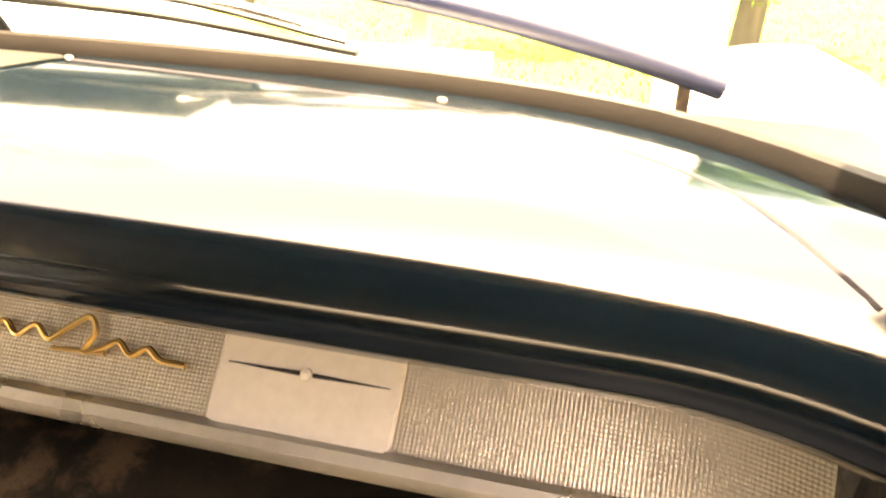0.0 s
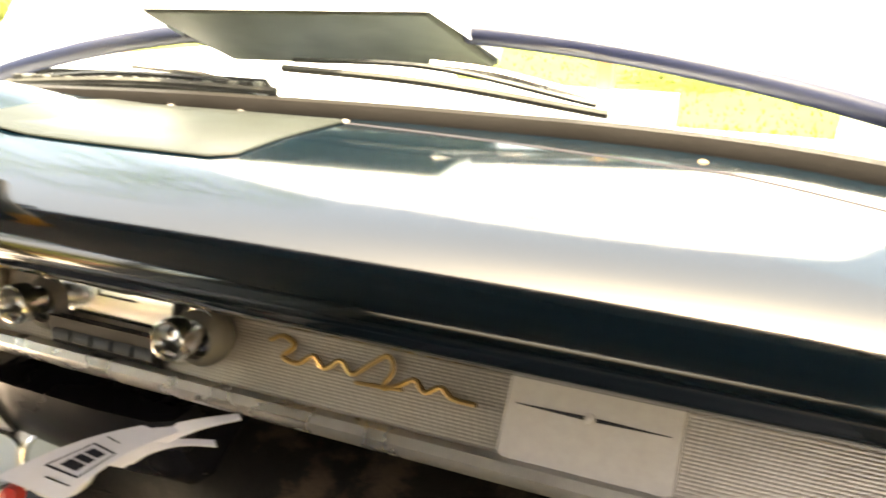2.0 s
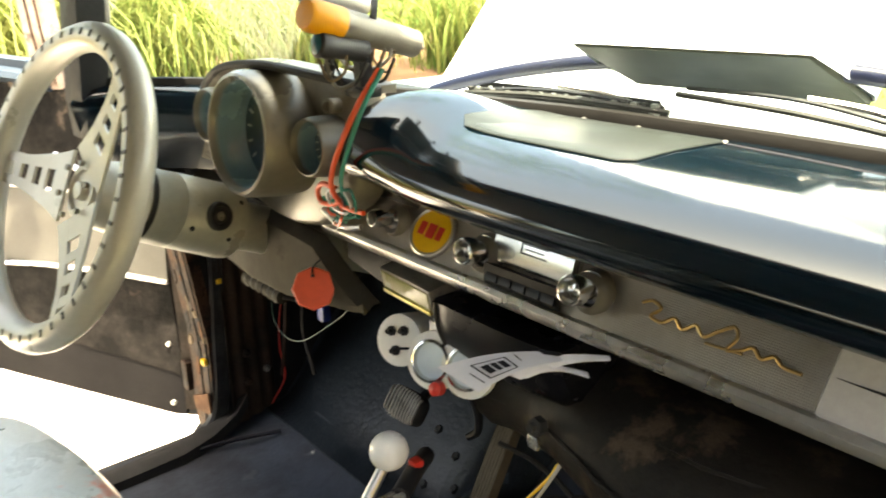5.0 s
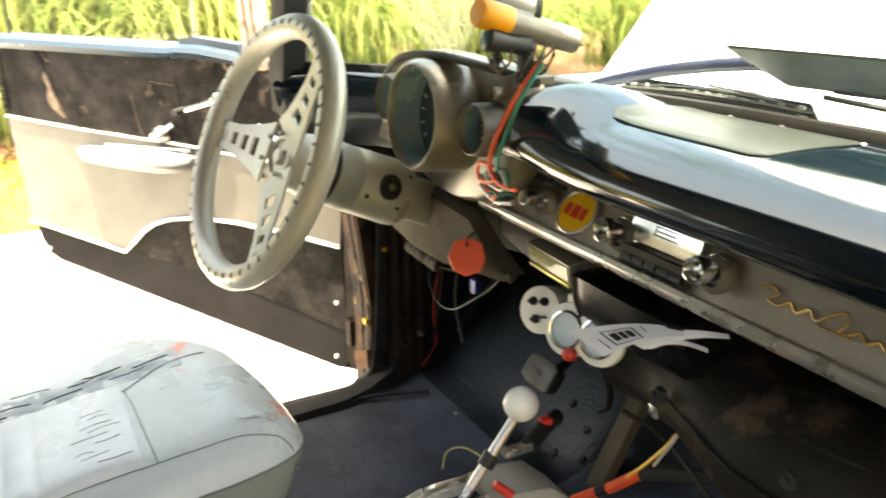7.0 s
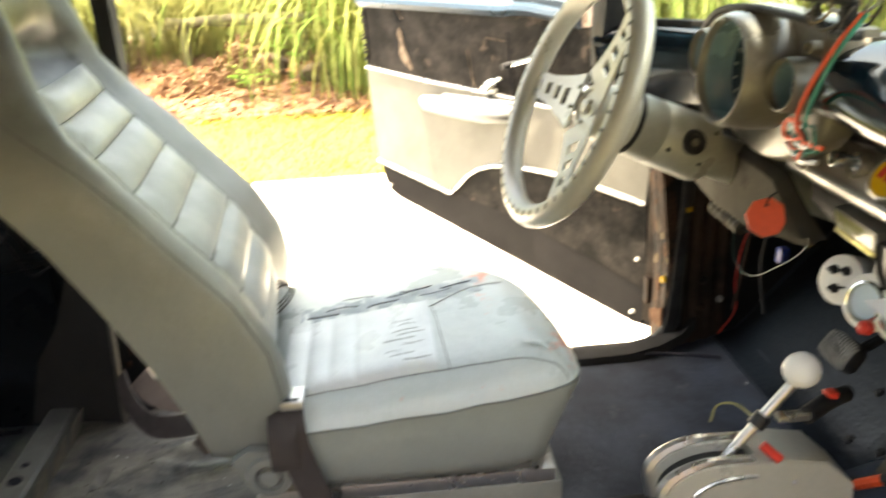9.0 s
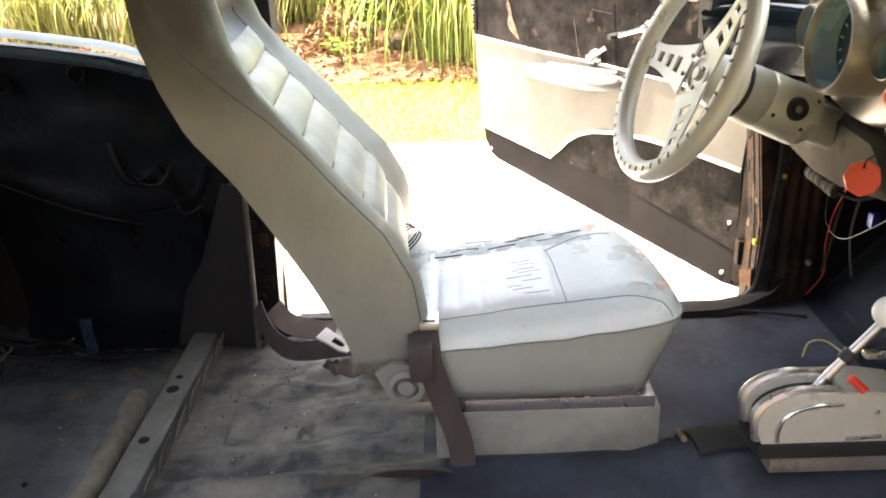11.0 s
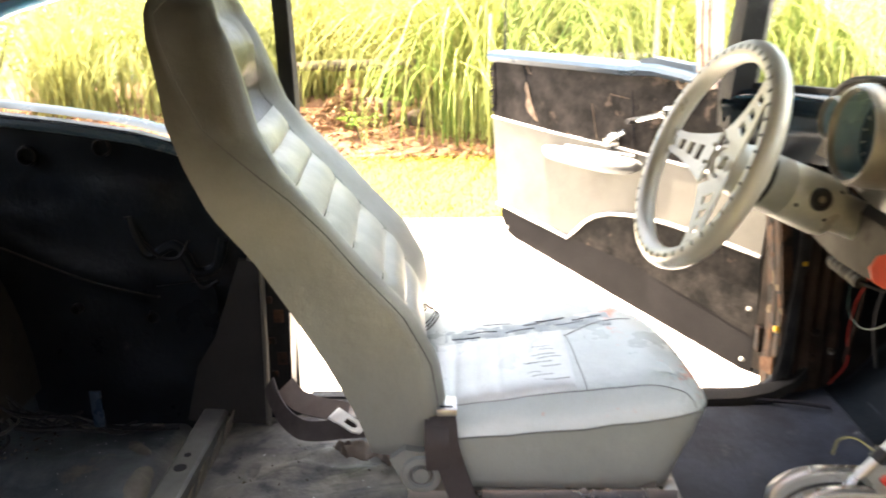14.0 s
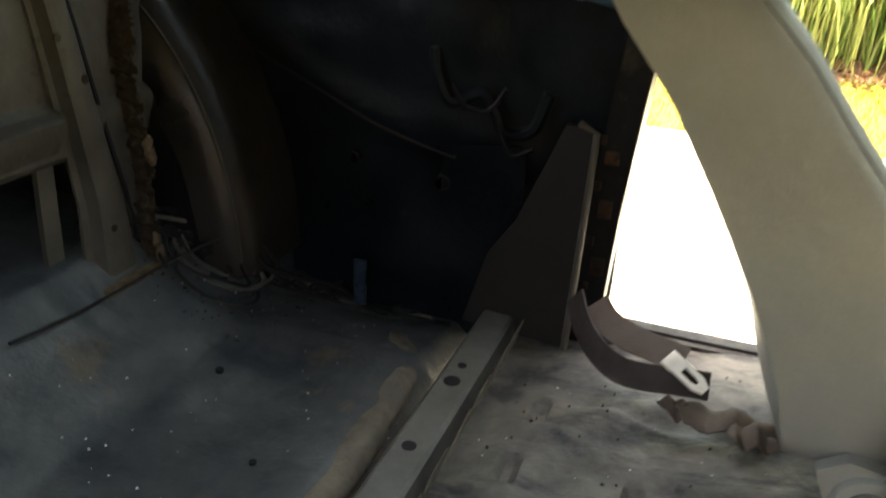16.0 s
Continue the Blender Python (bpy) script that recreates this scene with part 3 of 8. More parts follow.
from_lists("bark_mulch", v, f, M_CHIP, "loose reddish bark chips over the bed", "mulch", smooth=False)


def rock(at, r, seed):
    bm = B()
    bmesh.ops.create_icosphere(bm, subdivisions=4, radius=r, matrix=Matrix.Translation(at) @ Matrix.Diagonal((1.3, 1.0, 0.75, 1)))
    for vt in bm.verts:
        vt.co += (vt.co - Vector(at)) * (0.55 * noise.noise(vt.co * 6 + Vector((seed, 0, 0))) + 0.25 * noise.noise(vt.co * 17 + Vector((seed, 3, 0))))
    return solo("rock", bm, M_ROCK, "rough brown rock half sunk in the mulch", "rock", "rocks in the bed")


rock((-6.35, -0.62, ground_z(-6.3, -0.6) + 0.04), 0.17, 4)
rock((-6.75, -1.15, ground_z(-6.7, -1.1) + 0.06), 0.16, 7)


def litter_heap(at, count, radius, height, seed):
    """Curled dead leaves in a loose heap."""
    r = random.Random(seed)
    h = thing("dead_leaf_heap", (at[0], at[1], ground_z(*at)), "heap of curled dead brown leaves on the mulch", "leaf heap")
    v, f = [], []
    for _ in range(count):
        a, d = r.uniform(0, 6.283), radius * math.sqrt(r.random())
        x, y = at[0] + d * math.cos(a), at[1] + d * math.sin(a)
        p = Vector((x, y, ground_z(x, y) + height * (1 - (d / radius) ** 1.4) * r.random() + 0.02))
        n1 = Vector((r.gauss(0, 1), r.gauss(0, 1), r.gauss(0, 0.7))).normalized()
        n2 = n1.orthogonal().normalized()
        n3 = n1.cross(n2)
        l_, w = r.uniform(0.03, 0.075), r.uniform(0.012, 0.028)
        k = len(v)
        v += [tuple(p - n1 * l_), tuple(p + n2 * w + n3 * w * 0.6), tuple(p + n1 * l_ + n3 * w), tuple(p - n2 * w + n3 * w * 0.6), tuple(p - n3 * w * 0.3)]
        f += [(k, k + 1, k + 4), (k + 1, k + 2, k + 4), (k + 2, k + 3, k + 4), (k + 3, k, k + 4)]
    mesh_part("leaves", v, f, M_DEAD, h)
    return h


litter_heap((-6.35, -1.32), 520, 0.34, 0.42, 5)
litter_heap((-6.1, -1.75), 260, 0.30, 0.16, 6)


def sapling(at, stems, height, seed):
    r = random.Random(seed)
    z0 = ground_z(*at)
    t = thing("leafy_sapling", (at[0], at[1], z0), "small bright green broad-leaved seedling in the mulch", "seedling", "seedlings in the bed")
    bm = B()
    v, f = [], []
    for _ in range(stems):
        a = r.uniform(0, 6.283)
        top = Vector((at[0] + 0.10 * math.cos(a), at[1] + 0.10 * math.sin(a), z0 + height * r.uniform(0.6, 1.0)))
        tube(bm, smooth_path([(at[0], at[1], z0 - 0.02), (at[0] + 0.03 * math.cos(a), at[1] + 0.03 * math.sin(a), z0 + height * 0.4), top], 4), 0.005, 6, r_end=0.002)
        for k in range(6):
            b_ = a + k * 1.05 + r.uniform(-0.3, 0.3)
            out = Vector((math.cos(b_), math.sin(b_), r.uniform(-0.2, 0.5))).normalized()
            sd = out.cross(Vector((0, 0, 1))).normalized()
            base, l_ = top - Vector((0, 0, 0.05 * k * height)), r.uniform(0.06, 0.11)
            i0 = len(v)
            v += [tuple(base), tuple(base + out * l_ * 0.5 + sd * l_ * 0.24 + Vector((0, 0, 0.008))), tuple(base + out * l_ - Vector((0, 0, 0.018))), tuple(base + out * l_ * 0.5 - sd * l_ * 0.24 + Vector((0, 0, 0.008))), tuple(base + out * l_ * 0.5 - Vector((0, 0, 0.004)))]
            f += [(i0, i0 + 1, i0 + 4), (i0 + 1, i0 + 2, i0 + 4), (i0 + 2, i0 + 3, i0 + 4), (i0 + 3, i0, i0 + 4)]
    part("stem", bm, M_BARK, t)
    mesh_part("leaves", v, f, M_SAPLING, t)
    return t


sapling((-5.72, -1.17), 5, 0.26, 3)
sapling((-6.45, -1.0), 7, 0.50, 8)
bm = tube(B(), smooth_path([(-7.25, -2.1, ground_z(-7.2, -2.0) + 0.40), (-7.2, -1.5, ground_z(-7.2, -1.5) + 0.42), (-7.2, -0.7, ground_z(-7.2, -0.7) + 0.40)], 8), 0.055, 12)
for vt in bm.verts:
    vt.co += Vector((0.02, 0.01, 0.02)) * noise.noise(vt.co * 9)
lg = solo("timber_edging", bm, M_BARK, "dark weathered log rail behind the planting", "log rail")
for y_ in (-1.95, -0.85):
    part("post", cyl(B(), (-7.22, y_, -0.05), (-7.22, y_, ground_z(-7.2, y_) + 0.40), 0.05, 0.045, 10), M_BARK, lg)


def leafy(at, count, radius, size, seed, flat=0.8):
    """Leaves scattered through an uneven crown; returns vertices and faces."""
    r = random.Random(seed)
    v, f = [], []
    lumps = [(Vector((r.gauss(0, 0.5), r.gauss(0, 0.5), r.gauss(0, 0.35) * flat)) * radius, r.uniform(0.3, 0.6) * radius) for _ in range(9)]
    for _ in range(count):
        c, s = r.choice(lumps)
        d = Vector((r.gauss(0, 1), r.gauss(0, 1), r.gauss(0, 1)))
        p = Vector(at) + c + d.normalized() * s * r.uniform(0.5, 1.0)
        n1 = Vector((r.gauss(0, 1), r.gauss(0, 1), r.gauss(0, 1))).normalized()
        n2 = n1.orthogonal().normalized()
        l_ = size * r.uniform(0.6, 1.3)
        k = len(v)
        v += [tuple(p - n1 * l_), tuple(p + n2 * l_ * 0.4), tuple(p + n1 * l_), tuple(p - n2 * l_ * 0.4)]
        f.append((k, k + 1, k + 2, k + 3))
    return v, f


def leaf_part(name, at, count, radius, size, seed, parent):
    v, f = leafy(at, count, radius, size, seed)
    me = bpy.data.meshes.new(name)
    off = BASE[parent]
    me.from_pydata([tuple(Vector(p) - off) for p in v], [], f)
    me.materials.append(M_LEAF)
    ob = new(name, me)
    ob.parent = parent
    return ob


def tree(at, height, crown, seed, leaves=2600, size=0.09):
    r = random.Random(seed)
    z0 = ground_z(at[0], at[1])
    t = thing("tree", (at[0], at[1], z0), "broadleaf garden tree with a leafy green crown", "tree", "trees round the garden")
    bm = B()
    top = Vector((at[0] + r.uniform(-0.3, 0.3), at[1] + r.uniform(-0.3, 0.3), z0 + height * 0.62))
    tube(bm, smooth_path([(at[0], at[1], z0 - 0.05), (at[0] + 0.06, at[1], z0 + height * 0.3), top], 5), height * 0.026, 10, r_end=height * 0.013)
    for k in range(6):
        a = k * 1.05 + r.uniform(0, 0.6)
        b0 = Vector((at[0], at[1], z0 + height * r.uniform(0.35, 0.6)))
        tube(bm, smooth_path([b0, b0 + Vector((math.cos(a), math.sin(a), 0.7)) * height * 0.12, b0 + Vector((math.cos(a), math.sin(a), 0.9)) * height * 0.26], 4), height * 0.010, 6, r_end=height * 0.003)
    part("trunk", bm, M_BARK, t)
    leaf_part("crown", (at[0], at[1], z0 + height * 0.72), leaves, crown, size, seed, t)
    return t


for i, (x, y, h, c) in enumerate([(9.5, 14.5, 7.0, 2.4), (-4.5, 24, 9, 3.6), (6.5, 26, 10, 4.0), (-11, 20, 9, 3.8), (-14, 8, 9, 4.0), (-13.5, -2, 8, 3.6), (-13, -9, 9, 4.0), (1.2, 30, 10, 4.2), (13, 22, 9, 4)]):
    tree((x, y), h, c, 70 + i, 3200, 0.12)
garden_tree = tree((1.40, 8.4), 5.6, 1.9, 91, 4500, 0.12)
leaf_part("climbing_vine", (1.42, 8.2, 0.9), 500, 0.42, 0.05, 92, garden_tree)
# low shrubs that close the bed behind the grasses
for i in range(9):
    x, y = -10.2 + 0.5 * math.sin(i * 2.1), -8.5 + 2.1 * i
    sh = thing("shrub", (x, y, ground_z(x, y)), "dense green shrub behind the tall grasses", "shrub", "shrubs behind the bed")
    bm = B()
    for k in range(5):
        tube(bm, [(x, y, ground_z(x, y) - 0.03), (x + 0.5 * math.cos(k * 1.3), y + 0.5 * math.sin(k * 1.3), ground_z(x, y) + 1.0)], 0.02, 6, r_end=0.008)
    part("stem", bm, M_BARK, sh)
    leaf_part("foliage", (x, y, ground_z(x, y) + 0.95), 2200, 1.25, 0.06, 300 + i, sh)


# unseen wall behind the camera, added to cut the sky light from the right
house = thing("house", (4.5, -1.0, 0.0), "plain weathered brick wall with a low eave, added unseen to block sky light", "house")
part("wall", box(B(), (4.3, -9.0, 0.0), (4.6, 5.0, 2.6), 0.0), mat("brick_wall", (0.26, 0.17, 0.13), 0.9, other=(0.19, 0.12, 0.09), scale=3, fine=30, bump=0.5), house, "", 0)
part("eave", box(B(), (3.9, -9.3, 2.55), (4.7, 5.3, 2.72), 0.01), mat("brown_eave_board", (0.12, 0.10, 0.08), 0.8, scale=3, fine=30, bump=0.2), house)


# ---- the car's shell ----
def floor_z(x, y):
    z = interp(y, [-0.80, -0.5, -0.3, 0.42, 0.52, 0.80], [0.365, 0.40, 0.42, 0.415, 0.44, 0.74])
    t = max(0.0, 1 - (abs(x - 0.02) / 0.20) ** 4) * interp(y, [-0.8, -0.36, -0.02, 0.07, 0.5, 0.8], [0.05, 0.038, 0.045, 0.102, 0.13, 0.03])
    ribs = 0.004 * max(0, math.cos(x * 55)) if -0.6 < y < -0.05 else 0
    return z + t + ribs


def rear_z(x, y):
    z = interp(y, [-1.9, -1.45, -1.38, -1.25, -0.99, -0.96, -0.93, -0.90, -0.80], [0.55, 0.52, 0.45, 0.395, 0.388, 0.385, 0.36, 0.325, 0.325])
    side = interp(abs(x), [0, 0.50, 0.56, 0.75], [0, 0, -0.02, -0.06]) if y > -1.3 else 0
    dish = -0.02 * math.exp(-((x + 0.28) / 0.22) ** 2 - ((y + 1.12) / 0.11) ** 2)
    return z + side + dish + 0.006 * noise.noise((x * 6, y * 6, 3))


bm = wall(B(), line(-0.71, 0.71, 80), line(-0.36, 0.80, 46), lambda x, y: (x, y, floor_z(x, y) + 0.004 * noise.noise((x * 7, y * 7, 1))), (0, 0, -0.02))
floor = solo("floor", bm, M_FLOOR, "scuffed blue-grey painted steel floor pan", "floor", kind="structure")


# pressed ribs and dents across the pan: ends, height, half width
FLOOR_RIBS = [(-0.345, -0.68, -0.306, -0.46, -0.007, 0.020), (-0.300, -0.66, -0.275, -0.46, 0.006, 0.024), (-0.275, -0.83, -0.194, -0.52, 0.008, 0.022), (-0.235, -0.80, -0.165, -0.55, -0.006, 0.020),
              (-0.50, -0.70, -0.450, -0.47, -0.010, 0.018), (-0.13, -0.80, -0.09, -0.50, 0.010, 0.018), (-0.41, -0.80, -0.40, -0.68, 0.008, 0.014)]


def pan_z(x, y):
    """The dusty pan behind the seat: a soft ridge beside the belt and two pressed slots."""
    z = floor_z(x, y) + 0.008 * noise.noise((x * 8, y * 8, 1)) + 0.005 * noise.noise((x * 4, y * 14, 7)) + 0.0016 * noise.noise((x * 22, y * 22, 5))
    z += 0.016 * math.exp(-((x + 0.47 + 0.5 * (y + 0.64)) / 0.035) ** 2) * math.exp(-((y + 0.63) / 0.085) ** 2)
    for cx_, cy_ in ((-0.455, -0.735), (-0.31, -0.745), (-0.15, -0.70), (-0.30, -0.58)):
        z -= 0.017 * max(0.0, 1 - ((x - cx_) / 0.032) ** 4) * max(0.0, 1 - ((y - cy_) / 0.014) ** 4) if abs(x - cx_) < 0.032 and abs(y - cy_) < 0.014 else 0
    for x0, y0, x1, y1, h_, w_ in FLOOR_RIBS:
        f_ = ((x - x0) * (x1 - x0) + (y - y0) * (y1 - y0)) / ((x1 - x0) ** 2 + (y1 - y0) ** 2)
        if -0.1 < f_ < 1.1:
            d_ = math.hypot(x - x0 - f_ * (x1 - x0), y - y0 - f_ * (y1 - y0))
            z += h_ * math.exp(-(d_ / w_) ** 2) * min(1.0, (f_ + 0.1) / 0.2, (1.1 - f_) / 0.2)
    return z


bm = wall(B(), line(-0.71, 0.71, 190), line(-0.835, -0.36, 80), lambda x, y: (x, y, pan_z(x, y)), (0, 0, -0.02))
solo("rear_footwell", bm, M_DUST, "dusty grey steel pan behind the seat with pressed slots", "floor", kind="structure")
bm = wall(B(), line(-0.75, 0.75, 150), line(-1.9, -0.80, 120), lambda x, y: (x, y, rear_z(x, y) + 0.003 * noise.noise((x * 17, y * 30, 6))), (0, 0, -0.02))
solo("rear_floor", bm, M_RFLOOR, "dusty bare steel rear floor pan with raised lip", "floor", kind="structure")

# raised lip of the rear pan
lip_path = smooth_path([(0.45, -0.955, 0.366), (-0.1, -0.95, 0.368), (-0.36, -0.958, 0.371), (-0.47, -0.968, 0.371), (-0.545, -0.995, 0.362), (-0.595, -1.035, 0.350), (-0.632, -1.075, 0.330)], 10)
rings = []
for i, p in enumerate(lip_path):
    d = (lip_path[min(i + 1, len(lip_path) - 1)] - lip_path[max(i - 1, 0)]).normalized()
    sd = Vector((-d.y, d.x, 0)).normalized()
    f = i / (len(lip_path) - 1)
    w, h = 0.030 * (1 - 0.35 * max(0, f - 0.8) / 0.2), 0.024 * (1 - 0.5 * max(0, f - 0.85) / 0.15)
    ring = []
    for k in range(12):
        a = math.pi * k / 11
        q = p + sd * w * math.cos(a) + Vector((0, 0, h * math.sin(a) - 0.012))
        ring.append(q + Vector((0.006, 0.008, 0.005)) * noise.noise(q * 20))
    rings.append(ring + [p - sd * w * 0.9 - Vector((0, 0, 0.03)), p + sd * w * 0.9 - Vector((0, 0, 0.03))])
solo("floor_lip", loft(B(), rings), M_LIP, "rounded dusty tan lip pressed into the rear pan", "floor lip", kind="structure")

# firewall and toe board back
bm = wall(B(), line(-0.78, 0.78, 20), line(0.40, 1.025, 14), lambda x, z: (x, 0.80 + 0.012 * math.sin(x * 9) - 0.25 * max(0, z - 0.9), z), (0, 0.03, 0))
solo("firewall", bm, M_SHELL, "black bare steel firewall under the dashboard", "firewall", kind="structure")

# sills
def sill(side):
    s = -1 if side == "left" else 1
    bm = box(B(), (min(s * 0.69, s * 0.74), -0.71, 0.27), (max(s * 0.69, s * 0.74), 0.44, 0.405), 0.010)
    ob = solo("sill", bm, M_FLANGE, "worn grey steel door sill", "door sill", "door sills", "structure")
    bm = box(B(), (min(s * 0.703, s * 0.733), -0.66, 0.403), (max(s * 0.703, s * 0.733), 0.33, 0.411), 0.002)
    part("scuff_plate", bm, M_FLANGE, ob)
    return ob


sill("left"), sill("right")
for s in (-1, 1):
    bm = loft(B(), [[(s * (x - 0.026), y, z - 0.012), (s * (x - 0.022), y, z + 0.008), (s * x, y, z + 0.014), (s * (x + 0.024), y, z + 0.008), (s * (x + 0.026), y, z - 0.012)] for x, y, z in [(0.661, -0.28, 0.424), (0.660, -0.1, 0.424), (0.658, 0.19, 0.424), (0.662, 0.28, 0.425), (0.680, 0.345, 0.428), (0.700, 0.40, 0.440), (0.708, 0.43, 0.47)]])
    solo("sill_strip", bm, M_RUBBER, "black rubber strip along the door sill", "sill strip", "sill strips", "structure")
bm = tube(B(), smooth_path([(-0.66, 0.10, 0.428), (-0.655, 0.25, 0.425), (-0.64, 0.36, 0.425), (-0.60, 0.45, 0.43)], 6), 0.004, 8)
solo("floor_cable", bm, M_INK, "thin black cable along the door sill", "cable")

# hinge posts, rusty, and kick panels
def hinge_post(s):
    lo, hi = sorted((s * 0.70, s * 0.78))
    rings = []
    for z, y0, y1 in [(0.36, 0.33, 0.47), (0.42, 0.385, 0.48), (0.60, 0.375, 0.48), (0.85, 0.345, 0.47), (1.0, 0.26, 0.46), (1.05, 0.22, 0.46)]:
        rings.append([(lo, y0, z), (hi, y0, z), (hi, y1, z), (lo, y1, z)])
    ob = solo("hinge_post", loft(B(), rings), M_SHELL, "black door hinge post with a rusty edge", "hinge post", "hinge posts", "structure")
    rings = [[(lo - 0.004, y0 - 0.006, z), (hi + 0.004, y0 - 0.006, z), (hi + 0.004, y0 + 0.016, z), (lo - 0.004, y0 + 0.016, z)] for z, y0 in ((0.40, 0.372), (0.60, 0.375), (0.85, 0.345), (1.0, 0.26))]
    part("rusty_edge", loft(B(), rings), M_RUST, ob, "flaking rusty flange")
    face = lambda z: interp(z, [0.40, 0.60, 0.85, 1.0], [0.366, 0.369, 0.339, 0.254])
    rng = random.Random(61)
    for k in range(26):
        z, x, h, w = rng.uniform(0.46, 0.86), s * rng.uniform(0.702, 0.775), rng.uniform(0.008, 0.034), rng.uniform(0.003, 0.010)
        bm = slab(B(), [(x - w, face(z), z), (x - w * 0.3, face(z + h * 0.2), z - h * 0.3), (x + w, face(z), z + h * 0.1), (x + w * 0.8, face(z + h), z + h), (x - w * 0.5, face(z + h), z + h * 0.9)], (0, -0.0012 - 0.0012 * rng.random(), 0))
        part("rust_flake", bm, (M_CRUST, M_RUSTPOST, M_ORERUST, M_SEAL)[k % 4], ob, "scale of flaking rust")
    for x in (0.704, 0.737):
        part("groove", tube(B(), [(s * x, face(z) - 0.0006, z) for z in line(0.42, 0.95, 12)], 0.0022, 6), M_SEAL, ob, "dark groove")
    bm = slab(B(), [(s * 0.700, 0.364, 0.452), (s * 0.700, 0.362, 0.500), (s * 0.770, 0.362, 0.468), (s * 0.770, 0.364, 0.440)], (0, -0.004, 0))
    part("gusset", bm, M_ORERUST, ob, "orange rusted gusset")
    part("clip", box(B(), tuple(min(a, b) for a, b in zip((s * 0.700, 0.358, 0.556), (s * 0.714, 0.366, 0.568))), tuple(max(a, b) for a, b in zip((s * 0.700, 0.358, 0.556), (s * 0.714, 0.366, 0.568))), 0.002), M_YELLOW, ob, "small yellow clip")
    return ob


hinge_post(-1), hinge_post(1)
for s_ in (-1, 1):
    edge = smooth_path([(0.205, 0.418, 0.030), (0.285, 0.421, 0.034), (0.335, 0.432, 0.036), (0.362, 0.460, 0.034), (0.371, 0.52, 0.033), (0.378, 0.62, 0.029), (0.388, 0.755, 0.027), (0.380, 0.88, 0.026), (0.35, 0.99, 0.024)], 6)
    rows_ = []
    for i_, q in enumerate(edge):
        t_ = edge[min(i_ + 1, len(edge) - 1)] - edge[max(i_ - 1, 0)]
        nrm = Vector((t_.y, -t_.x)).normalized()
        rows_.append((q.x, q.y, nrm * q.z))
    rings = [[(s_ * 0.696, y, z), (s_ * 0.692, y + 0.15 * n2.x, z + 0.15 * n2.y), (s_ * 0.693, y + 0.85 * n2.x, z + 0.85 * n2.y), (s_ * 0.700, y + n2.x, z + n2.y), (s_ * 0.706, y + n2.x, z + n2.y), (s_ * 0.706, y, z)] for y, z, n2 in rows_]
    solo("door_flange", loft(B(), rings), M_FLANGE, "scuffed grey pressed flange curving from sill to post", "flange", "door flanges", "structure")
for s in (-1, 1):
    lo, hi = sorted((s * 0.70, s * 0.74))
    bm = wall(B(), line(0.47, 0.84, 8), line(0.38, 1.015, 10), lambda y, z: (s * (0.70 + 0.01 * math.sin(z * 14)), y, z), (s * 0.03, 0, 0))
    solo("kick_panel", bm, M_SHELL, "dark bare kick panel beside the pedals", "kick panel", "kick panels", "structure")

# rusty front hinge posts
for s in (-1, 1):
    bm = wall(B(), line(0.404, 0.494, 25), line(0.40, 1.0, 26), lambda y, z: (s * (0.6945 + 0.003 * math.sin(y * 230) + 0.003 * noise.noise((y * 20, z * 9, s))), y, z), (s * 0.03, 0, 0))
    ob = solo("hinge_post", bm, M_RUSTPOST, "rust-brown front door hinge post", "hinge post", "hinge posts", "structure")
    for z in (0.50, 0.56, 0.90, 0.95):
        part("bolt", lathe(B(), (s * 0.693, 0.44, z), (-s, 0, 0), [(0.009, -0.004), (0.009, 0.003), (0.005, 0.006), (0, 0.006)], 6), M_RUST, ob)

# front pillars beside the windscreen
def front_pillar(s):
    rings = []
    for z, y in [(1.0, 0.215), (1.06, 0.212), (1.2, 0.225), (1.30, 0.235), (1.40, 0.20)]:
        x0, x1 = s * (0.70 - 0.10 * max(0, z - 1.2)), s * (0.755 - 0.10 * max(0, z - 1.2))
        y += 0.12 if s > 0 else 0.0
        rings.append([(x0, y + 0.008, z), (x0, y + 0.05, z), (x0 + 0.2 * (x1 - x0), y + 0.062, z), (x1, y + 0.062, z), (x1, y, z), (x0 + 0.25 * (x1 - x0), y, z)])
    return solo("front_pillar", loft(B(), rings), M_SHELL, "black windscreen pillar", "pillar", "windscreen pillars", "structure")


front_pillar(-1), front_pillar(1)


# windscreen and its base
def screen_y(x):
    return sum(screen_raw(x + d) for d in (-0.04, -0.02, 0.0, 0.02, 0.04)) / 5


def screen_raw(x):
    return interp(x, [-0.72, -0.69, -0.65, -0.58, -0.5, -0.26, 0.0, 0.2, 0.4, 0.5, 0.57, 0.64, 0.69, 0.72], [0.24, 0.275, 0.32, 0.375, 0.425, 0.52, 0.570, 0.582, 0.580, 0.562, 0.538, 0.49, 0.42, 0.36])


SX = line(-0.72, 0.72, 49)
bm = wall(B(), SX, line(0, 1, 10), lambda x, v: (x * (1 - 0.06 * v), screen_y(x) * (1 - v) + v * (0.24 + 0.35 * (screen_y(x) - 0.24)) + 0.02 * math.sin(v * 3.14), 1.085 + 0.32 * v), (0, 0.004, 0.002))
screen = solo("windscreen", bm, M_GLASS, "clear wraparound windscreen glass", "windscreen", kind="structure")
screen.visible_shadow = False
bm = loft(B(), [[(x, screen_y(x) - 0.008, 1.074), (x, screen_y(x) - 0.009, 1.083), (x, screen_y(x) - 0.006, 1.0905), (x, screen_y(x) + 0.004, 1.0915), (x, screen_y(x) + 0.006, 1.074)] for x in SX])
solo("windscreen_seal", bm, M_SEAL, "dull grey-black rubber windscreen seal", "trim", kind="structure")
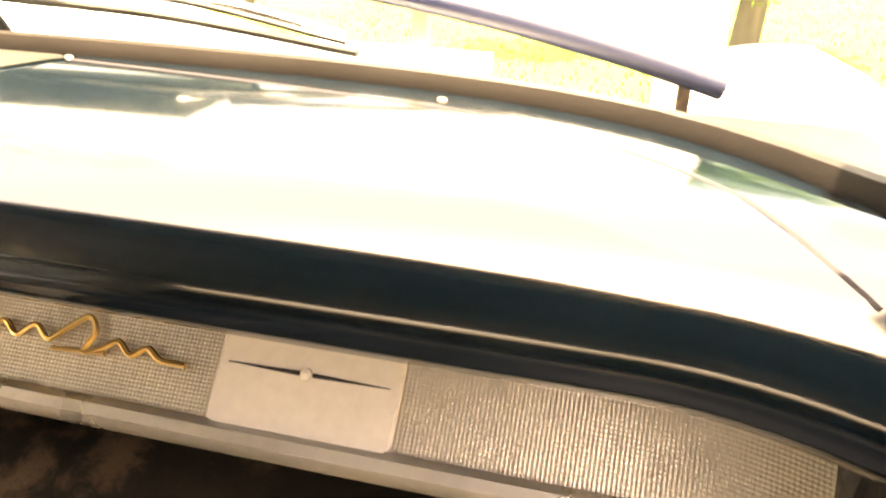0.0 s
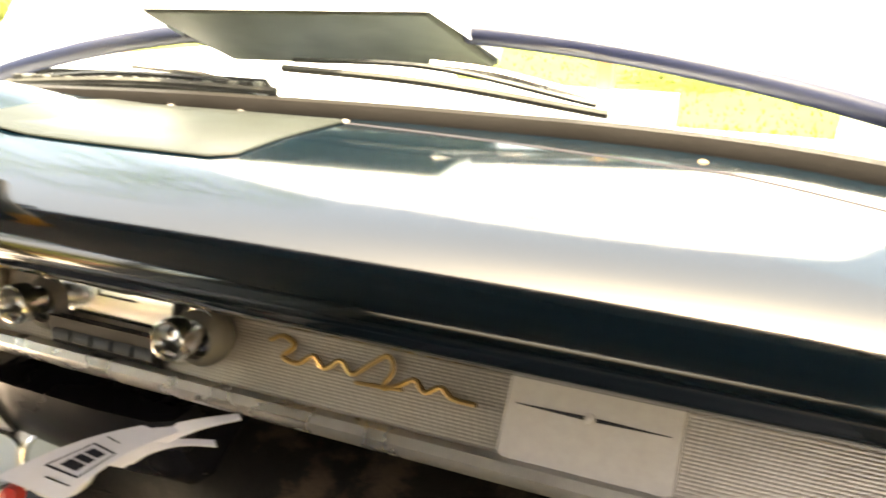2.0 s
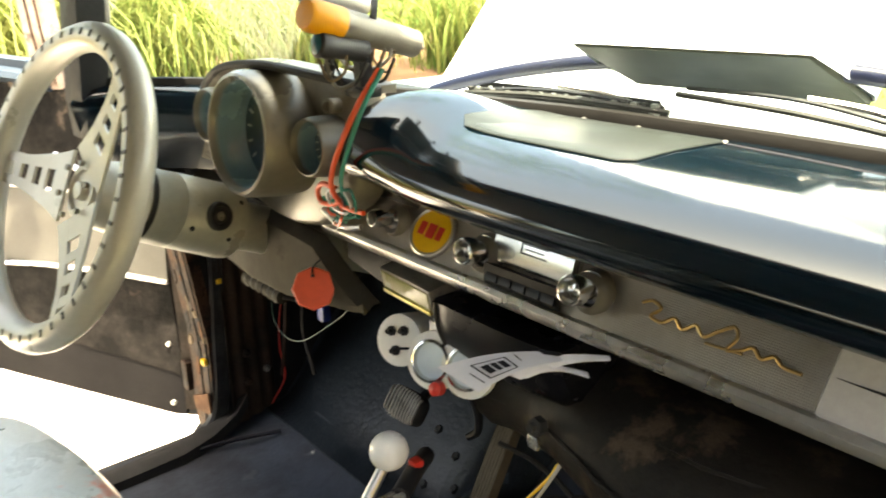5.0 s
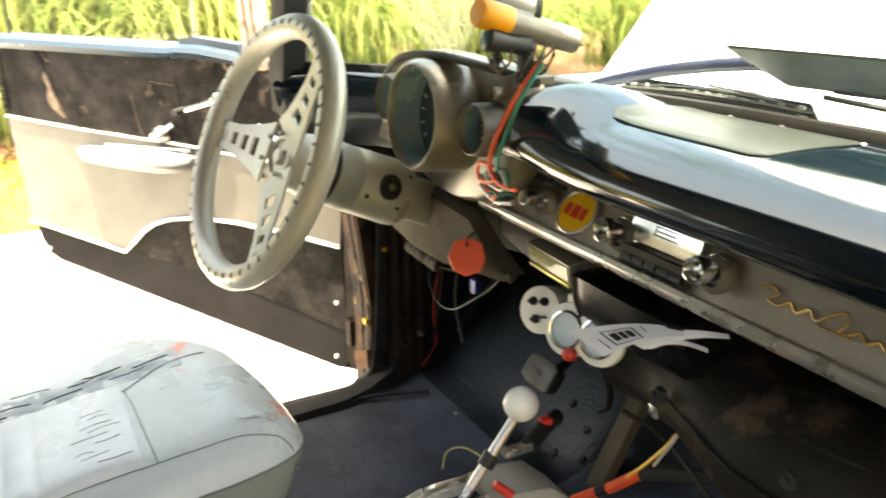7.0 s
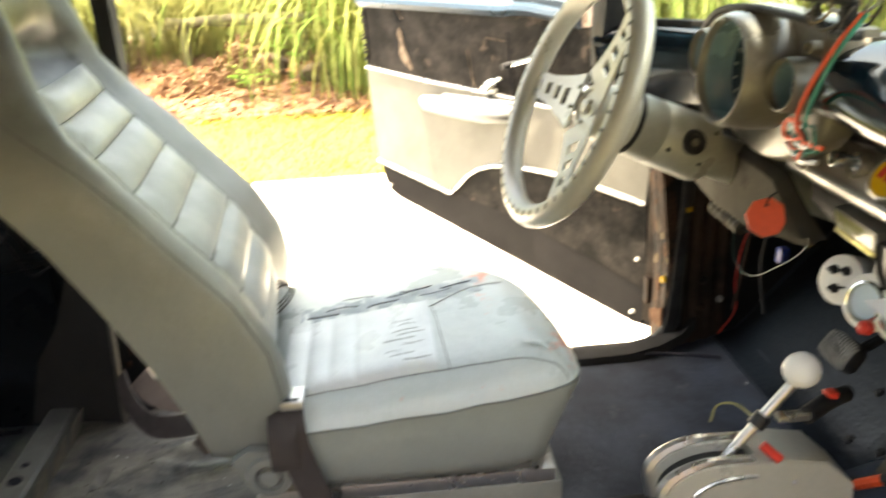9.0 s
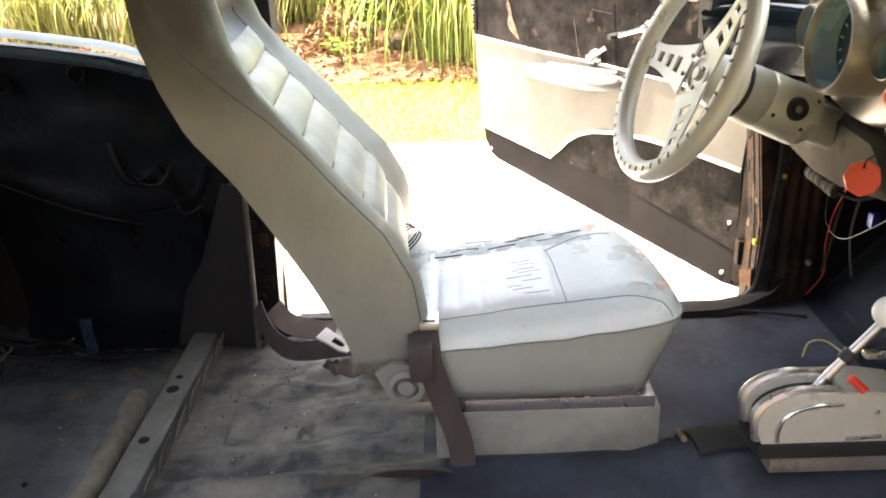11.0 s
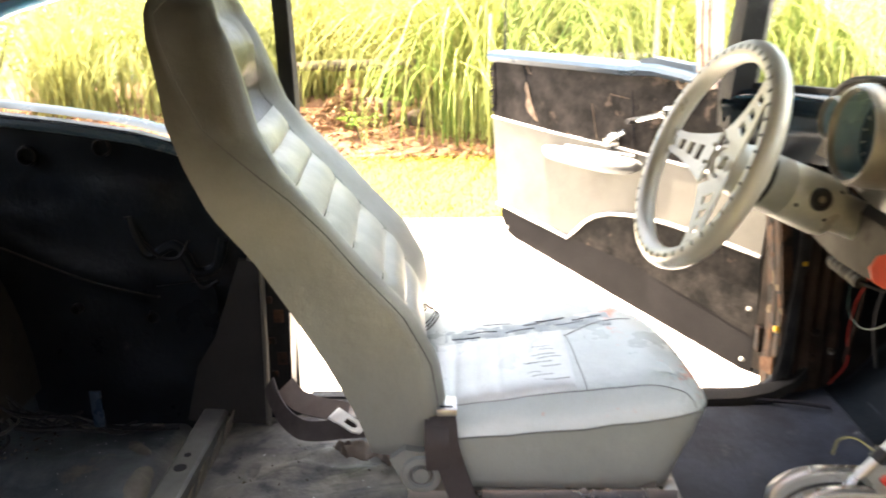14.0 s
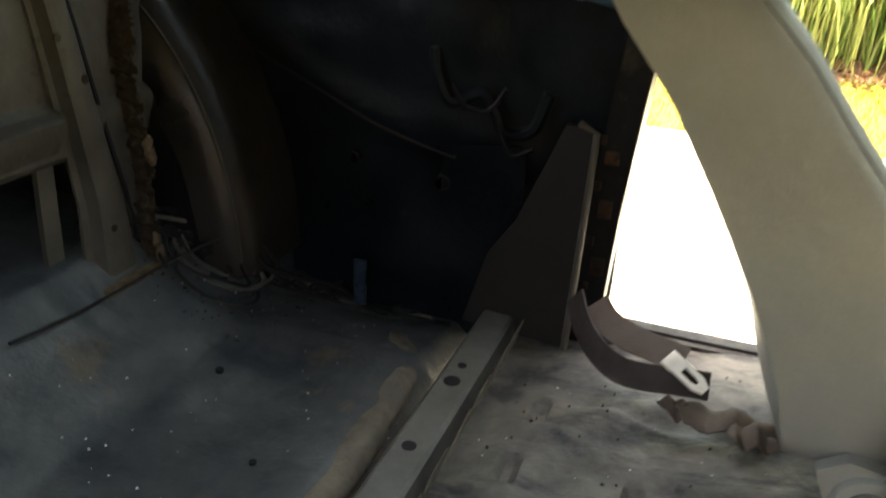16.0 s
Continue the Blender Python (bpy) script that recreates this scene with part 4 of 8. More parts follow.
bm = tube(B(), [(x, screen_y(x) + 0.020, 1.073) for x in SX], 0.0050, 8)
solo("windscreen_moulding", bm, M_SEAL, "dull dark moulding along the windscreen base", "trim", kind="structure")

def roof_z(x, y):
    e = interp(y, [-1.9, -1.5, -1.24, -1.0, -0.6, 0.0, 0.25], [0.95, 1.10, 1.255, 1.318, 1.385, 1.41, 1.395])
    return e + 0.075 * (1 - (min(0.74, abs(x)) / 0.70) ** 2)


# header between the windscreen's top and the roof, unseen, added to block sky light
bm = wall(B(), SX, line(0, 1, 4), lambda x, v: (x * 0.94, (0.235 + 0.35 * (screen_y(x) - 0.24)) * (1 - v) + 0.27 * v, 1.372 + v * (roof_z(x * 0.94, 0.28) + 0.012 - 1.372)), (0, -0.012, 0))
solo("windscreen_header", bm, M_SHELL, "dark bare header above the windscreen", "windscreen header", kind="structure")

# roof with side rails
bm = wall(B(), line(-0.79, 0.79, 18), line(-1.67, 0.30, 24), lambda x, y: (x, y, max(roof_z(x, y), roof_z(x, -1.24) - 0.03 * (-1.24 - y) / 0.38) + 0.01), (0, 0, 0.02))
solo("roof", bm, M_SHELL, "dark bare underside of the steel roof", "roof", kind="structure")
for s in (-1, 1):
    bm = tube(B(), [(s * 0.735, y, roof_z(0.70, y) + 0.004) for y in line(-1.5, 0.24, 30)], 0.020, 10)
    solo("roof_rail", bm, M_TEAL, "blue-black roof side rail", "roof rail", "roof rails", "structure")


# rear quarter panels
def quarter_top(y):
    return interp(y, [-2.0, -1.7, -1.57, -1.30, -1.13, -0.99, -0.886, -0.80, -0.69], [0.98, 1.0, 1.03, 1.058, 1.035, 1.012, 0.982, 0.95, 0.93])


def quarter(s):
    def skin(y, v):
        z = 0.30 + v * (quarter_top(y) - 0.30)
        x = 0.725 + 0.02 * math.sin(v * 3.1) - 0.012 * math.exp(-((v - 0.55) / 0.05) ** 2) * (y < -0.8) + 0.006 * noise.noise((y * 5, z * 5, 0))
        x -= 0.010 * math.exp(-((z - 0.62 + 0.45 * (y + 0.95)) / 0.022) ** 2) * (-1.5 < y < -0.85) + 0.012 * math.exp(-(((y + 1.02) / 0.09) ** 4) - ((z - 0.86) / 0.05) ** 4) - 0.012 * math.exp(-(((y + 1.27) / 0.10) ** 4) - ((z - 0.90) / 0.06) ** 4)
        return (s * x, y, z)
    bm = wall(B(), line(-2.0, -0.69, 80), line(0, 1, 44), skin, (s * 0.03, 0, 0))
    ob = solo("quarter_panel", bm, M_QUARTER, "dark stripped rear quarter panel", "quarter panel", "quarter panels", "structure")
    bm = tube(B(), [(s * 0.715, y, quarter_top(y) - 0.012) for y in line(-1.62, -0.70, 40)], 0.011, 8)
    part("sill_edge", bm, M_QSILL, ob, "worn blue-grey painted window sill edge")
    bm = B()
    rings = []
    for y in line(-1.9, -0.70, 40):
        z = quarter_top(y) + 0.018
        rings.append([(s * 0.705, y, z), (s * 0.76, y, z + 0.001), (s * 0.76, y, z + 0.007), (s * 0.72, y, z + 0.008)])
    part("window_ledge", loft(bm, rings), M_QSILL, ob, "weathered blue-grey window ledge")
    return ob


for s in (-1, 1):
    ob = quarter(s)
    bm = tube(B(), smooth_path([(s * 0.737, -1.028, 0.83), (s * 0.737, -1.022, 0.79), (s * 0.737, -0.995, 0.742), (s * 0.737, -0.940, 0.762), (s * 0.737, -0.915, 0.735), (s * 0.737, -0.897, 0.702), (s * 0.737, -0.852, 0.712), (s * 0.737, -0.829, 0.775)], 6), 0.012, 8)
    part("pressed_rib", bm, M_QUARTER, ob, "curved pressing round the access holes")
    bm = slab(B(), [(s * 0.722, -1.0, 0.655), (s * 0.722, -0.985, 0.672), (s * 0.722, -0.87, 0.684), (s * 0.722, -0.855, 0.672), (s * 0.722, -0.851, 0.51), (s * 0.722, -1.004, 0.513)], (s * 0.006, 0, 0))
    part("cover_plate", bm, M_QUARTER, ob, "dark flat cover plate")

# quarter window of the driver's side
gl = thing("quarter_window", (-0.735, -0.95, 1.0), "side rear window glass with black front channel", "window", kind="structure")
bm = wall(B(), line(-1.55, -0.66, 16), line(0, 1, 4), lambda y, v: (-0.735 + 0.02 * v, y, quarter_top(y) + 0.03 + v * (roof_z(0.7, y) - quarter_top(y) - 0.03)), (0.004, 0, 0))
pane = part("pane", bm, M_GLASS, gl)
pane.visible_shadow = False
bm = loft(B(), [[(-0.705, y0, z), (-0.75, y0, z), (-0.75, y0 - 0.030, z), (-0.705, y0 - 0.030, z)] for z, y0 in [(0.93, -0.646), (1.06, -0.644), (1.2, -0.645), (1.385, -0.648)]])
part("channel", bm, M_RUBBER, gl, "black rubber window channel")

# rear roof pillars with a blue painted edge
for s in (-1, 1):
    cp = thing("rear_pillar", (s * 0.73, -1.55, 1.04), "dark bare rear roof pillar with a blue painted edge", "pillar", "rear roof pillars", "structure")
    outline = [(-1.74, 1.0), (-1.355, 1.048), (-1.380, 1.056), (-1.402, 1.076), (-1.412, 1.11), (-1.418, 1.22), (-1.74, 1.16)]
    part("panel", slab(B(), [(s * 0.712, y, z) for y, z in outline], (s * 0.03, 0, 0)), M_SHELL, cp)
    part("edge", tube(B(), smooth_path([(s * 0.702, -1.72, 1.055), (s * 0.702, -1.645, 1.075), (s * 0.702, -1.585, 1.10), (s * 0.702, -1.53, 1.135), (s * 0.702, -1.49, 1.17)], 6), 0.017, 10), M_TEAL, cp, "blue painted edge")
    ch = smooth_path([(s * 0.703, -1.615, 1.020), (s * 0.703, -1.48, 1.003), (s * 0.703, -1.33, 0.985)], 5)
    solo("window_channel", loft(B(), [[p + Vector((s * 0.012, 0, -0.010)), p + Vector((0, 0, -0.010)), p + Vector((0, 0, 0.008)), p + Vector((s * 0.004, 0, 0.010)), p + Vector((s * 0.012, 0, 0.010))] for p in ch]), M_QSILL, "blue-grey steel window channel", "window channel", "window channels", "structure")

# lock pillar with its cut-outs, and the charcoal board beside it
post = thing("lock_pillar", (-0.71, -0.70, 0.40), "rusty dark lock pillar with cut-outs", "pillar", kind="structure")
bm = loft(B(), [[(-0.685, y, z), (-0.78, y, z), (-0.78, y - 0.05, z), (-0.685, y - 0.05, z)] for z, y in [(0.37, -0.698), (0.60, -0.688), (0.80, -0.672), (0.96, -0.655)]])
part("post", bm, M_SHELL, post)
for z, h_ in ((0.40, 0.05), (0.50, 0.03), (0.60, 0.03), (0.69, 0.02)):
    part("rust_patch", box(B(), (-0.6865, -0.722, z), (-0.684, -0.700, z + h_), 0.001), M_RUST, post, "patch of bare rust")
for z in (0.47, 0.55, 0.645, 0.72):
    part("bracket", box(B(), (-0.687, -0.738, z), (-0.680, -0.722, z + 0.016), 0.003), M_RUST, post)
bm = slab(B(), [(-0.645, -0.745, 0.375), (-0.690, -0.742, 0.735), (-0.700, -0.79, 0.740), (-0.70, -0.86, 0.56), (-0.685, -0.90, 0.50), (-0.665, -0.93, 0.375)], (-0.012, 0, 0))
part("side_board", bm, M_CHAR, post, "charcoal trim board")
bm = tube(B(), [(-0.642, -0.742, 0.375), (-0.683, -0.738, 0.735), (-0.694, -0.768, 0.745)], 0.006, 8)
part("board_edge", bm, M_BRACE, post)

# wheel arch
def arch(s):
    bm = B()
    prof = []
    for k in range(41):
        a = math.pi * k / 40
        prof.append((math.cos(a), math.sin(a)))
    rings = []
    for x, r in [(0.74, 0.370), (0.66, 0.371), (0.60, 0.368), (0.572, 0.360), (0.553, 0.345), (0.540, 0.322), (0.532, 0.29), (0.526, 0.2), (0.523, 0.02)]:
        rings.append([(s * x + 0.004 * noise.noise((c * 4, n_ * 4, x * 9)), -1.66 + r * c + 0.005 * noise.noise((x * 8, c * 5, n_ * 5)), 0.42 + r * 1.5 * n_) for c, n_ in prof])
    loft(bm, rings[:7], closed=False, caps=False)
    ob = solo("wheel_arch", bm, M_ARCH, "dark rust-stained inner wheel arch", "wheel arch", "wheel arches", "structure", 70)
    seam_ = [(s * 0.560, -1.66 + 0.352 * math.cos(a), 0.425 + 0.352 * 1.5 * math.sin(a)) for a in line(0.05, 1.35, 26)]
    part("weld_seam", tube(B(), seam_, 0.0035, 6), M_BULK, ob, "raised weld seam")
    part("face", loft(B(), rings[6:], closed=False, caps=False), M_ARCHFACE, ob, "flat face of the arch, coloured darker as its shade", 70)
    return ob


arch(-1), arch(1)
# lumpy sealer down the joint between arch and bulkhead
crust = smooth_path([(-0.462, -1.405, 0.485), (-0.476, -1.418, 0.56), (-0.484, -1.424, 0.65), (-0.474, -1.428, 0.74), (-0.478, -1.434, 0.82), (-0.495, -1.442, 0.90)], 26)
bm = wall(B(), list(range(len(crust))), line(-1, 1, 9), lambda k, u: crust[k] + Vector((u * (0.011 + 0.010 * noise.noise((k * 0.22, u, 2))), 0.020 * noise.noise((k * 0.30, u * 2, 5)) + 0.012 * noise.noise((k * 0.9, u * 4, 8)) - 0.008 * u * u, 0.008 * noise.noise((k * 0.6, u * 2, 9)))), (0, -0.016, 0))
solo("seam_sealer", bm, M_LITTER, "crusty brown seam sealer along the wheel arch", "seam sealer")
rng = random.Random(61)
for k in (0.02, 0.09, 0.40, 0.45, 0.62, 0.80):
    c = crust[int(k * (len(crust) - 1))] + Vector((rng.uniform(-0.008, 0.008), 0.006, 0))
    bm = ball(B(), c, rng.uniform(0.009, 0.012) if k < 0.5 else 0.006, 10, (1.0, 0.6, 1.4))
    for vt in bm.verts:
        vt.co += (vt.co - c) * 0.6 * noise.noise(vt.co * 120)
    solo("sealer_lump", bm, M_CRUST if k < 0.5 else M_LITTER, "crusty lump of old seam sealer", "sealer lump", "lumps of sealer on the joint", "structure")


def rear_y(z):
    """The bulkhead's face leans back a little with height."""
    return -1.432 - 0.06 * (z - 0.46)


for s in (-1, 1):
    bm = wall(B(), line(0, 1, 8), line(0, 1, 20), lambda f, v: (s * (interp(v, [0, 1], [0.462, 0.385]) + f * (interp(v, [0, 0.3, 1], [0.500, 0.512, 0.56]) - interp(v, [0, 1], [0.462, 0.385]))), rear_y(0.47 + 0.53 * v) - 0.004 + 0.005 * noise.noise((f * 3, v * 9, 2)) + 0.004 * noise.noise((f * 9, v * 30, 4)), 0.47 + 0.53 * v), (0, -0.006, 0))
    solo("bulkhead_flange", bm, M_BULK, "grey-brown dusty flange beside the brace", "flange", "bulkhead flanges", "structure")

# rear bulkhead, dented, with its rolled lower edge over the dark opening
bm = wall(B(), line(-0.75, 0.75, 60), line(0, 1, 34), lambda x, v: (x, rear_y(0.672 + 0.33 * v) - 0.014 + 0.010 * noise.noise((x * 4, v * 3, 1)) + interp(v, [0, 0.02, 0.08, 0.19, 0.23, 0.27, 1], [-0.006, 0.004, 0.006, 0.016, 0.012, -0.004, -0.006]), 0.672 + 0.33 * v), (0, -0.03, 0))
solo("rear_bulkhead", bm, M_BULK, "grey-brown dusty rear seat bulkhead", "bulkhead", kind="structure")
bm = wall(B(), line(-0.74, 0.74, 10), line(-2.0, -1.6, 6), lambda x, y: (x, y, 1.0 + 0.04 * math.sin((y + 2) * 5)), (0, 0, -0.02))
solo("parcel_shelf", bm, M_SHELL, "bare steel parcel shelf", "shelf", kind="structure")
bm = wall(B(), line(-0.74, 0.74, 10), line(0.30, 1.02, 10), lambda x, z: (x, -1.98, z), (0, -0.03, 0))
solo("rear_wall", bm, M_SHELL, "dark steel wall closing the boot", "wall", kind="structure")


def brace(s):
    """A pressed hat section between the floor and the bulkhead's head, slightly splayed."""
    b = thing("seat_brace", (s * 0.40, -1.43, 0.47), "grey primer hat-section brace with bolt holes", "brace", "bulkhead braces")
    rings = []
    for z, x0, x1 in ((0.470, 0.345, 0.462), (0.60, 0.356, 0.447), (0.74, 0.344, 0.420), (0.86, 0.332, 0.400), (1.0, 0.318, 0.372)):
        y, w = rear_y(z), x1 - x0
        rings.append([(s * x0, y - 0.010, z), (s * (x0 + 0.10 * w), y - 0.006, z), (s * (x0 + 0.16 * w), y + 0.014, z), (s * (x0 + 0.24 * w), y + 0.018, z), (s * (x0 + 0.66 * w), y + 0.018, z), (s * (x0 + 0.74 * w), y + 0.014, z), (s * (x0 + 0.80 * w), y - 0.008, z), (s * x1, y - 0.010, z), (s * x1, y - 0.016, z), (s * x0, y - 0.016, z)])
    part("channel", loft(B(), rings), M_BULK, b)
    groove = [(s * (x + 0.004), rear_y(z) - 0.004, z) for z, x in ((0.475, 0.460), (0.60, 0.445), (0.74, 0.418), (0.86, 0.398), (0.98, 0.374))]
    part("open_joint", tube(B(), groove, 0.0048, 6), M_INK, b, "dark open joint")
    for x, z, r in ((0.344, 0.856, 0.0065), (0.382, 0.792, 0.0070), (0.388, 0.56, 0.0060)):
        c = Vector((s * x, rear_y(z) + 0.0185, z))
        part("bolt_hole", cyl(B(), c - Vector((0, 0.001, 0)), c + Vector((0, 0.001, 0)), r, seg=14), M_RUST, b, "dark rust-ringed hole")
    part("foot", box(B(), (min(s * 0.335, s * 0.475), -1.425, 0.462), (max(s * 0.335, s * 0.475), -1.395, 0.478), 0.004), M_CRUST, b, "crusty brace foot")
    return b


brace(-1), brace(1)
bm = loft(B(), [[(x, -1.470, 0.752), (x, -1.442, 0.748), (x, -1.434, 0.741), (x, -1.436, 0.730), (x, -1.455, 0.690), (x, -1.475, 0.672)] for x in line(-0.335, 0.335, 12)])
solo("bulkhead_rib", bm, M_BULK, "pressed horizontal bulkhead rib", "rib", kind="structure")
# stay behind the opening
for s in (-1, 1):
    bm = loft(B(), [[(s * (x - 0.016), y, z), (s * (x + 0.016), y, z), (s * (x + 0.014), y - 0.012, z), (s * (x - 0.014), y - 0.012, z)] for x, y, z in ((0.315, -1.47, 0.50), (0.322, -1.475, 0.60), (0.330, -1.48, 0.68))])
    solo("bulkhead_stay", bm, M_BULK, "narrow dusty stay beside the dark opening", "stay", "bulkhead stays", "structure")

# cross rail with holes
rail = thing("cross_rail", (-0.40, -0.865, 0.36), "grey steel seat cross rail with round holes", "cross rail")
bm = loft(B(), [[(x, -0.900, 0.345), (x, -0.892, 0.400), (x, -0.886, 0.405), (x, -0.842, 0.405), (x, -0.836, 0.400), (x, -0.828, 0.350)] for x in (-0.665, -0.4, -0.1, 0.3, 0.62)])
part("channel", bm, M_RAILGREY, rail)
for k in range(12):
    x = -0.63 + 0.092 * k
    bm = slab(B(), [(x, -0.826, 0.372), (x + 0.066, -0.826, 0.372), (x + 0.060, -0.812, 0.424 - 0.006 * (k % 2)), (x + 0.008, -0.812, 0.424)], (0, 0.003, 0.002))
    part("flange_tab", bm, M_LIP, rail, "tan notched flange tab")
for x, r in ((-0.429, 0.0125), (-0.475, 0.007), (-0.262, 0.010), (-0.05, 0.010)):
    part("hole", cyl(B(), (x, -0.866, 0.4035), (x, -0.866, 0.4062), r, seg=16), M_INK, rail, "open round hole")

# outside: cowl, hood, fenders
bm = wall(B(), line(-0.72, 0.72, 40), line(0, 1, 6), lambda x, v: (x, screen_y(x) + 0.02 + v * (0.10 + 0.25 * max(0, 0.55 - screen_y(x))), 1.066 - 0.012 * v - 0.012 * (x / 0.8) ** 2), (0, 0, -0.02))
solo("cowl", bm, M_BODY, "pale painted cowl panel in front of the windscreen", "cowl", kind="structure")


grille = thing("cowl_grille", (-0.13, 0.67, 1.06), "black cowl vent grille with small bright openings", "cowl grille")
gx = line(-0.30, 0.035, 20)
gp = lambda x, z: Vector((x, interp(x, [-0.30, -0.18, -0.06, 0.035], [0.652, 0.676, 0.688, 0.688]), z))
part("strip", loft(B(), [[gp(x, 1.050), gp(x, 1.0855 - d), gp(x, 1.0860 - d) + Vector((0, 0.004, 0)), gp(x, 1.050) + Vector((0, 0.008, 0))] for x, d in [(x, 0.022 * max(0.0, abs(x + 0.1325) / 0.1675 - 0.9) / 0.1) for x in gx]]), M_SEAL, grille)
for k in range(14):
    c = gp(-0.276 + 0.0215 * k, 1.0795)
    part("opening", slab(B(), [c + Vector((-0.004, -0.0008, 0)), c + Vector((0, -0.0008, -0.0022)), c + Vector((0.004, -0.0008, 0)), c + Vector((0, -0.0008, 0.0022))], (0, -0.0008, 0)), M_TRIM, grille, "small bright diamond opening")
bm = wall(B(), line(-0.78, 0.78, 40), line(0, 1, 6), lambda x, v: (x, screen_y(max(-0.72, min(0.72, x))) + 0.005 + v * (0.815 - screen_y(max(-0.72, min(0.72, x)))), 1.034 - 0.006 * v), (0, 0, -0.012))
solo("cowl_plenum", bm, M_SHELL, "dark inner cowl panel closing the dash from above", "cowl", kind="structure")


def fender(s):
    rings = []
    for y, x, z in [(0.38, 0.85, 1.02), (0.60, 0.865, 1.0), (0.70, 0.87, 0.99), (0.9, 0.885, 0.978), (1.4, 0.90, 0.970), (1.9, 0.905, 0.945), (2.4, 0.89, 0.885), (2.65, 0.87, 0.82)]:
        w = interp(y, [0.38, 0.60, 0.70], [0.37, 0.37, 1.0])
        rings.append([(s * (x - 0.27 * w), y, z - 0.20), (s * (x - 0.26 * w), y, z - 0.050), (s * (x - 0.24 * w), y, z - 0.028), (s * (x - 0.15 * w), y, z - 0.008), (s * (x - 0.06 * w), y, z + 0.014), (s * x, y, z + 0.022), (s * (x + 0.04), y, z - 0.01), (s * (x + 0.05), y, z - 0.10), (s * (x + 0.03), y, z - 0.55)])
    bm = loft(B(), rings, closed=False)
    return solo("fender", bm, M_BODY, "pale glossy front fender", "fender", "front fenders", smooth=70)


fender(-1), fender(1)
bm = wall(B(), line(-0.78, 0.78, 12), line(0.82, 2.65, 10), lambda x, y: (x, y, 0.62 + 0.02 * noise.noise((x * 9, y * 9, 0))), (0, 0, -0.03))
solo("engine_bay", bm, M_SHELL, "dark engine bay floor under the raised hood", "engine bay", kind="structure")

HX, HW = 0.155, 0.495


def hood_pt(x, v):
    """v runs along the raised hood from its rear edge."""
    u = (x - HX) / HW
    crown = 0.076 * (1 - u * u)
    a = radians(50)
    wide = 1 - 0.05 * v
    return Vector((HX + (x - HX) * wide, 0.672 + 0.05 * u + 1.15 * v * math.cos(a) - crown * 0.2, 1.066 + crown + 1.15 * v * math.sin(a)))


hood = thing("hood", (HX, 0.70, 1.09), "raised pale car hood with dark blue rear edge and rear-facing scoop", "car hood")
bm = wall(B(), line(HX - HW, HX + HW, 30), line(0.012, 1, 14), hood_pt, (0, 0.012, -0.008))
part("panel", bm, M_BODY, hood)
part("rear_lip", tube(B(), [hood_pt(x, 0.0) + Vector((0, 0.0, 0.003)) for x in line(HX - HW, HX + HW, 30)], 0.0095, 10), M_BLUE, hood, "dark blue painted rear edge")
bm = slab(B(), [(0.012, 0.650, 1.110), (0.262, 0.705, 1.107), (0.240, 0.607, 1.160), (-0.014, 0.565, 1.159)], (0, 0.004, 0.006))
part("scoop_opening", bm, M_SCOOP, hood, "dark green-grey panel closing the scoop")
ring0 = [(-0.018, 0.562, 1.163), (0.244, 0.604, 1.164), (0.268, 0.700, 1.117), (0.264, 0.710, 1.110), (0.008, 0.656, 1.115), (-0.035, 0.645, 1.125)]
ring1 = [(0.01, 1.02, 1.62), (0.24, 1.06, 1.62), (0.28, 1.16, 1.62), (0.27, 1.20, 1.60), (0.0, 1.16, 1.60), (-0.02, 1.12, 1.62)]
loft_bm = loft(B(), [ring0, [tuple((Vector(a) * 0.5 + Vector(b) * 0.5) + Vector((0, -0.03, 0.02))) for a, b in zip(ring0, ring1)], ring1], caps=False)
part("scoop", loft_bm, M_BODY, hood, "pale raised hood scoop")
for x, y in ((0.622, 0.73), (-0.30, 0.66)):
    part("hinge", box(B(), (x - 0.005, y, 1.02), (x + 0.005, y + 0.024, 1.075), 0.002), M_RUST, hood, "rust-streaked hood hinge")
solo("timber_prop", box(B(), (0.112, 1.69, 0.93), (0.144, 1.725, 1.72), 0.003), M_WOOD, "narrow raw timber prop under the hood", "timber prop")
bm = wall(B(), line(-0.74, 0.28, 20), line(0.60, 0.93, 8), lambda x, z: (x, 1.66 + 0.02 * math.sin(z * 20), z), (0, 0.06, 0))
solo("radiator_support", bm, M_BODY, "pale painted panel across the engine bay", "radiator support", kind="structure")


# ---- dashboard ----
def lip_y(x):
    return 0.312 - 0.035 * max(0.0, (x - 0.60) / 0.11) ** 2


def lip_z(x):
    return 0.012 * math.exp(-((x + 0.13) / 0.10) ** 2) - 0.003 * max(0.0, (x - 0.58) / 0.13) ** 2


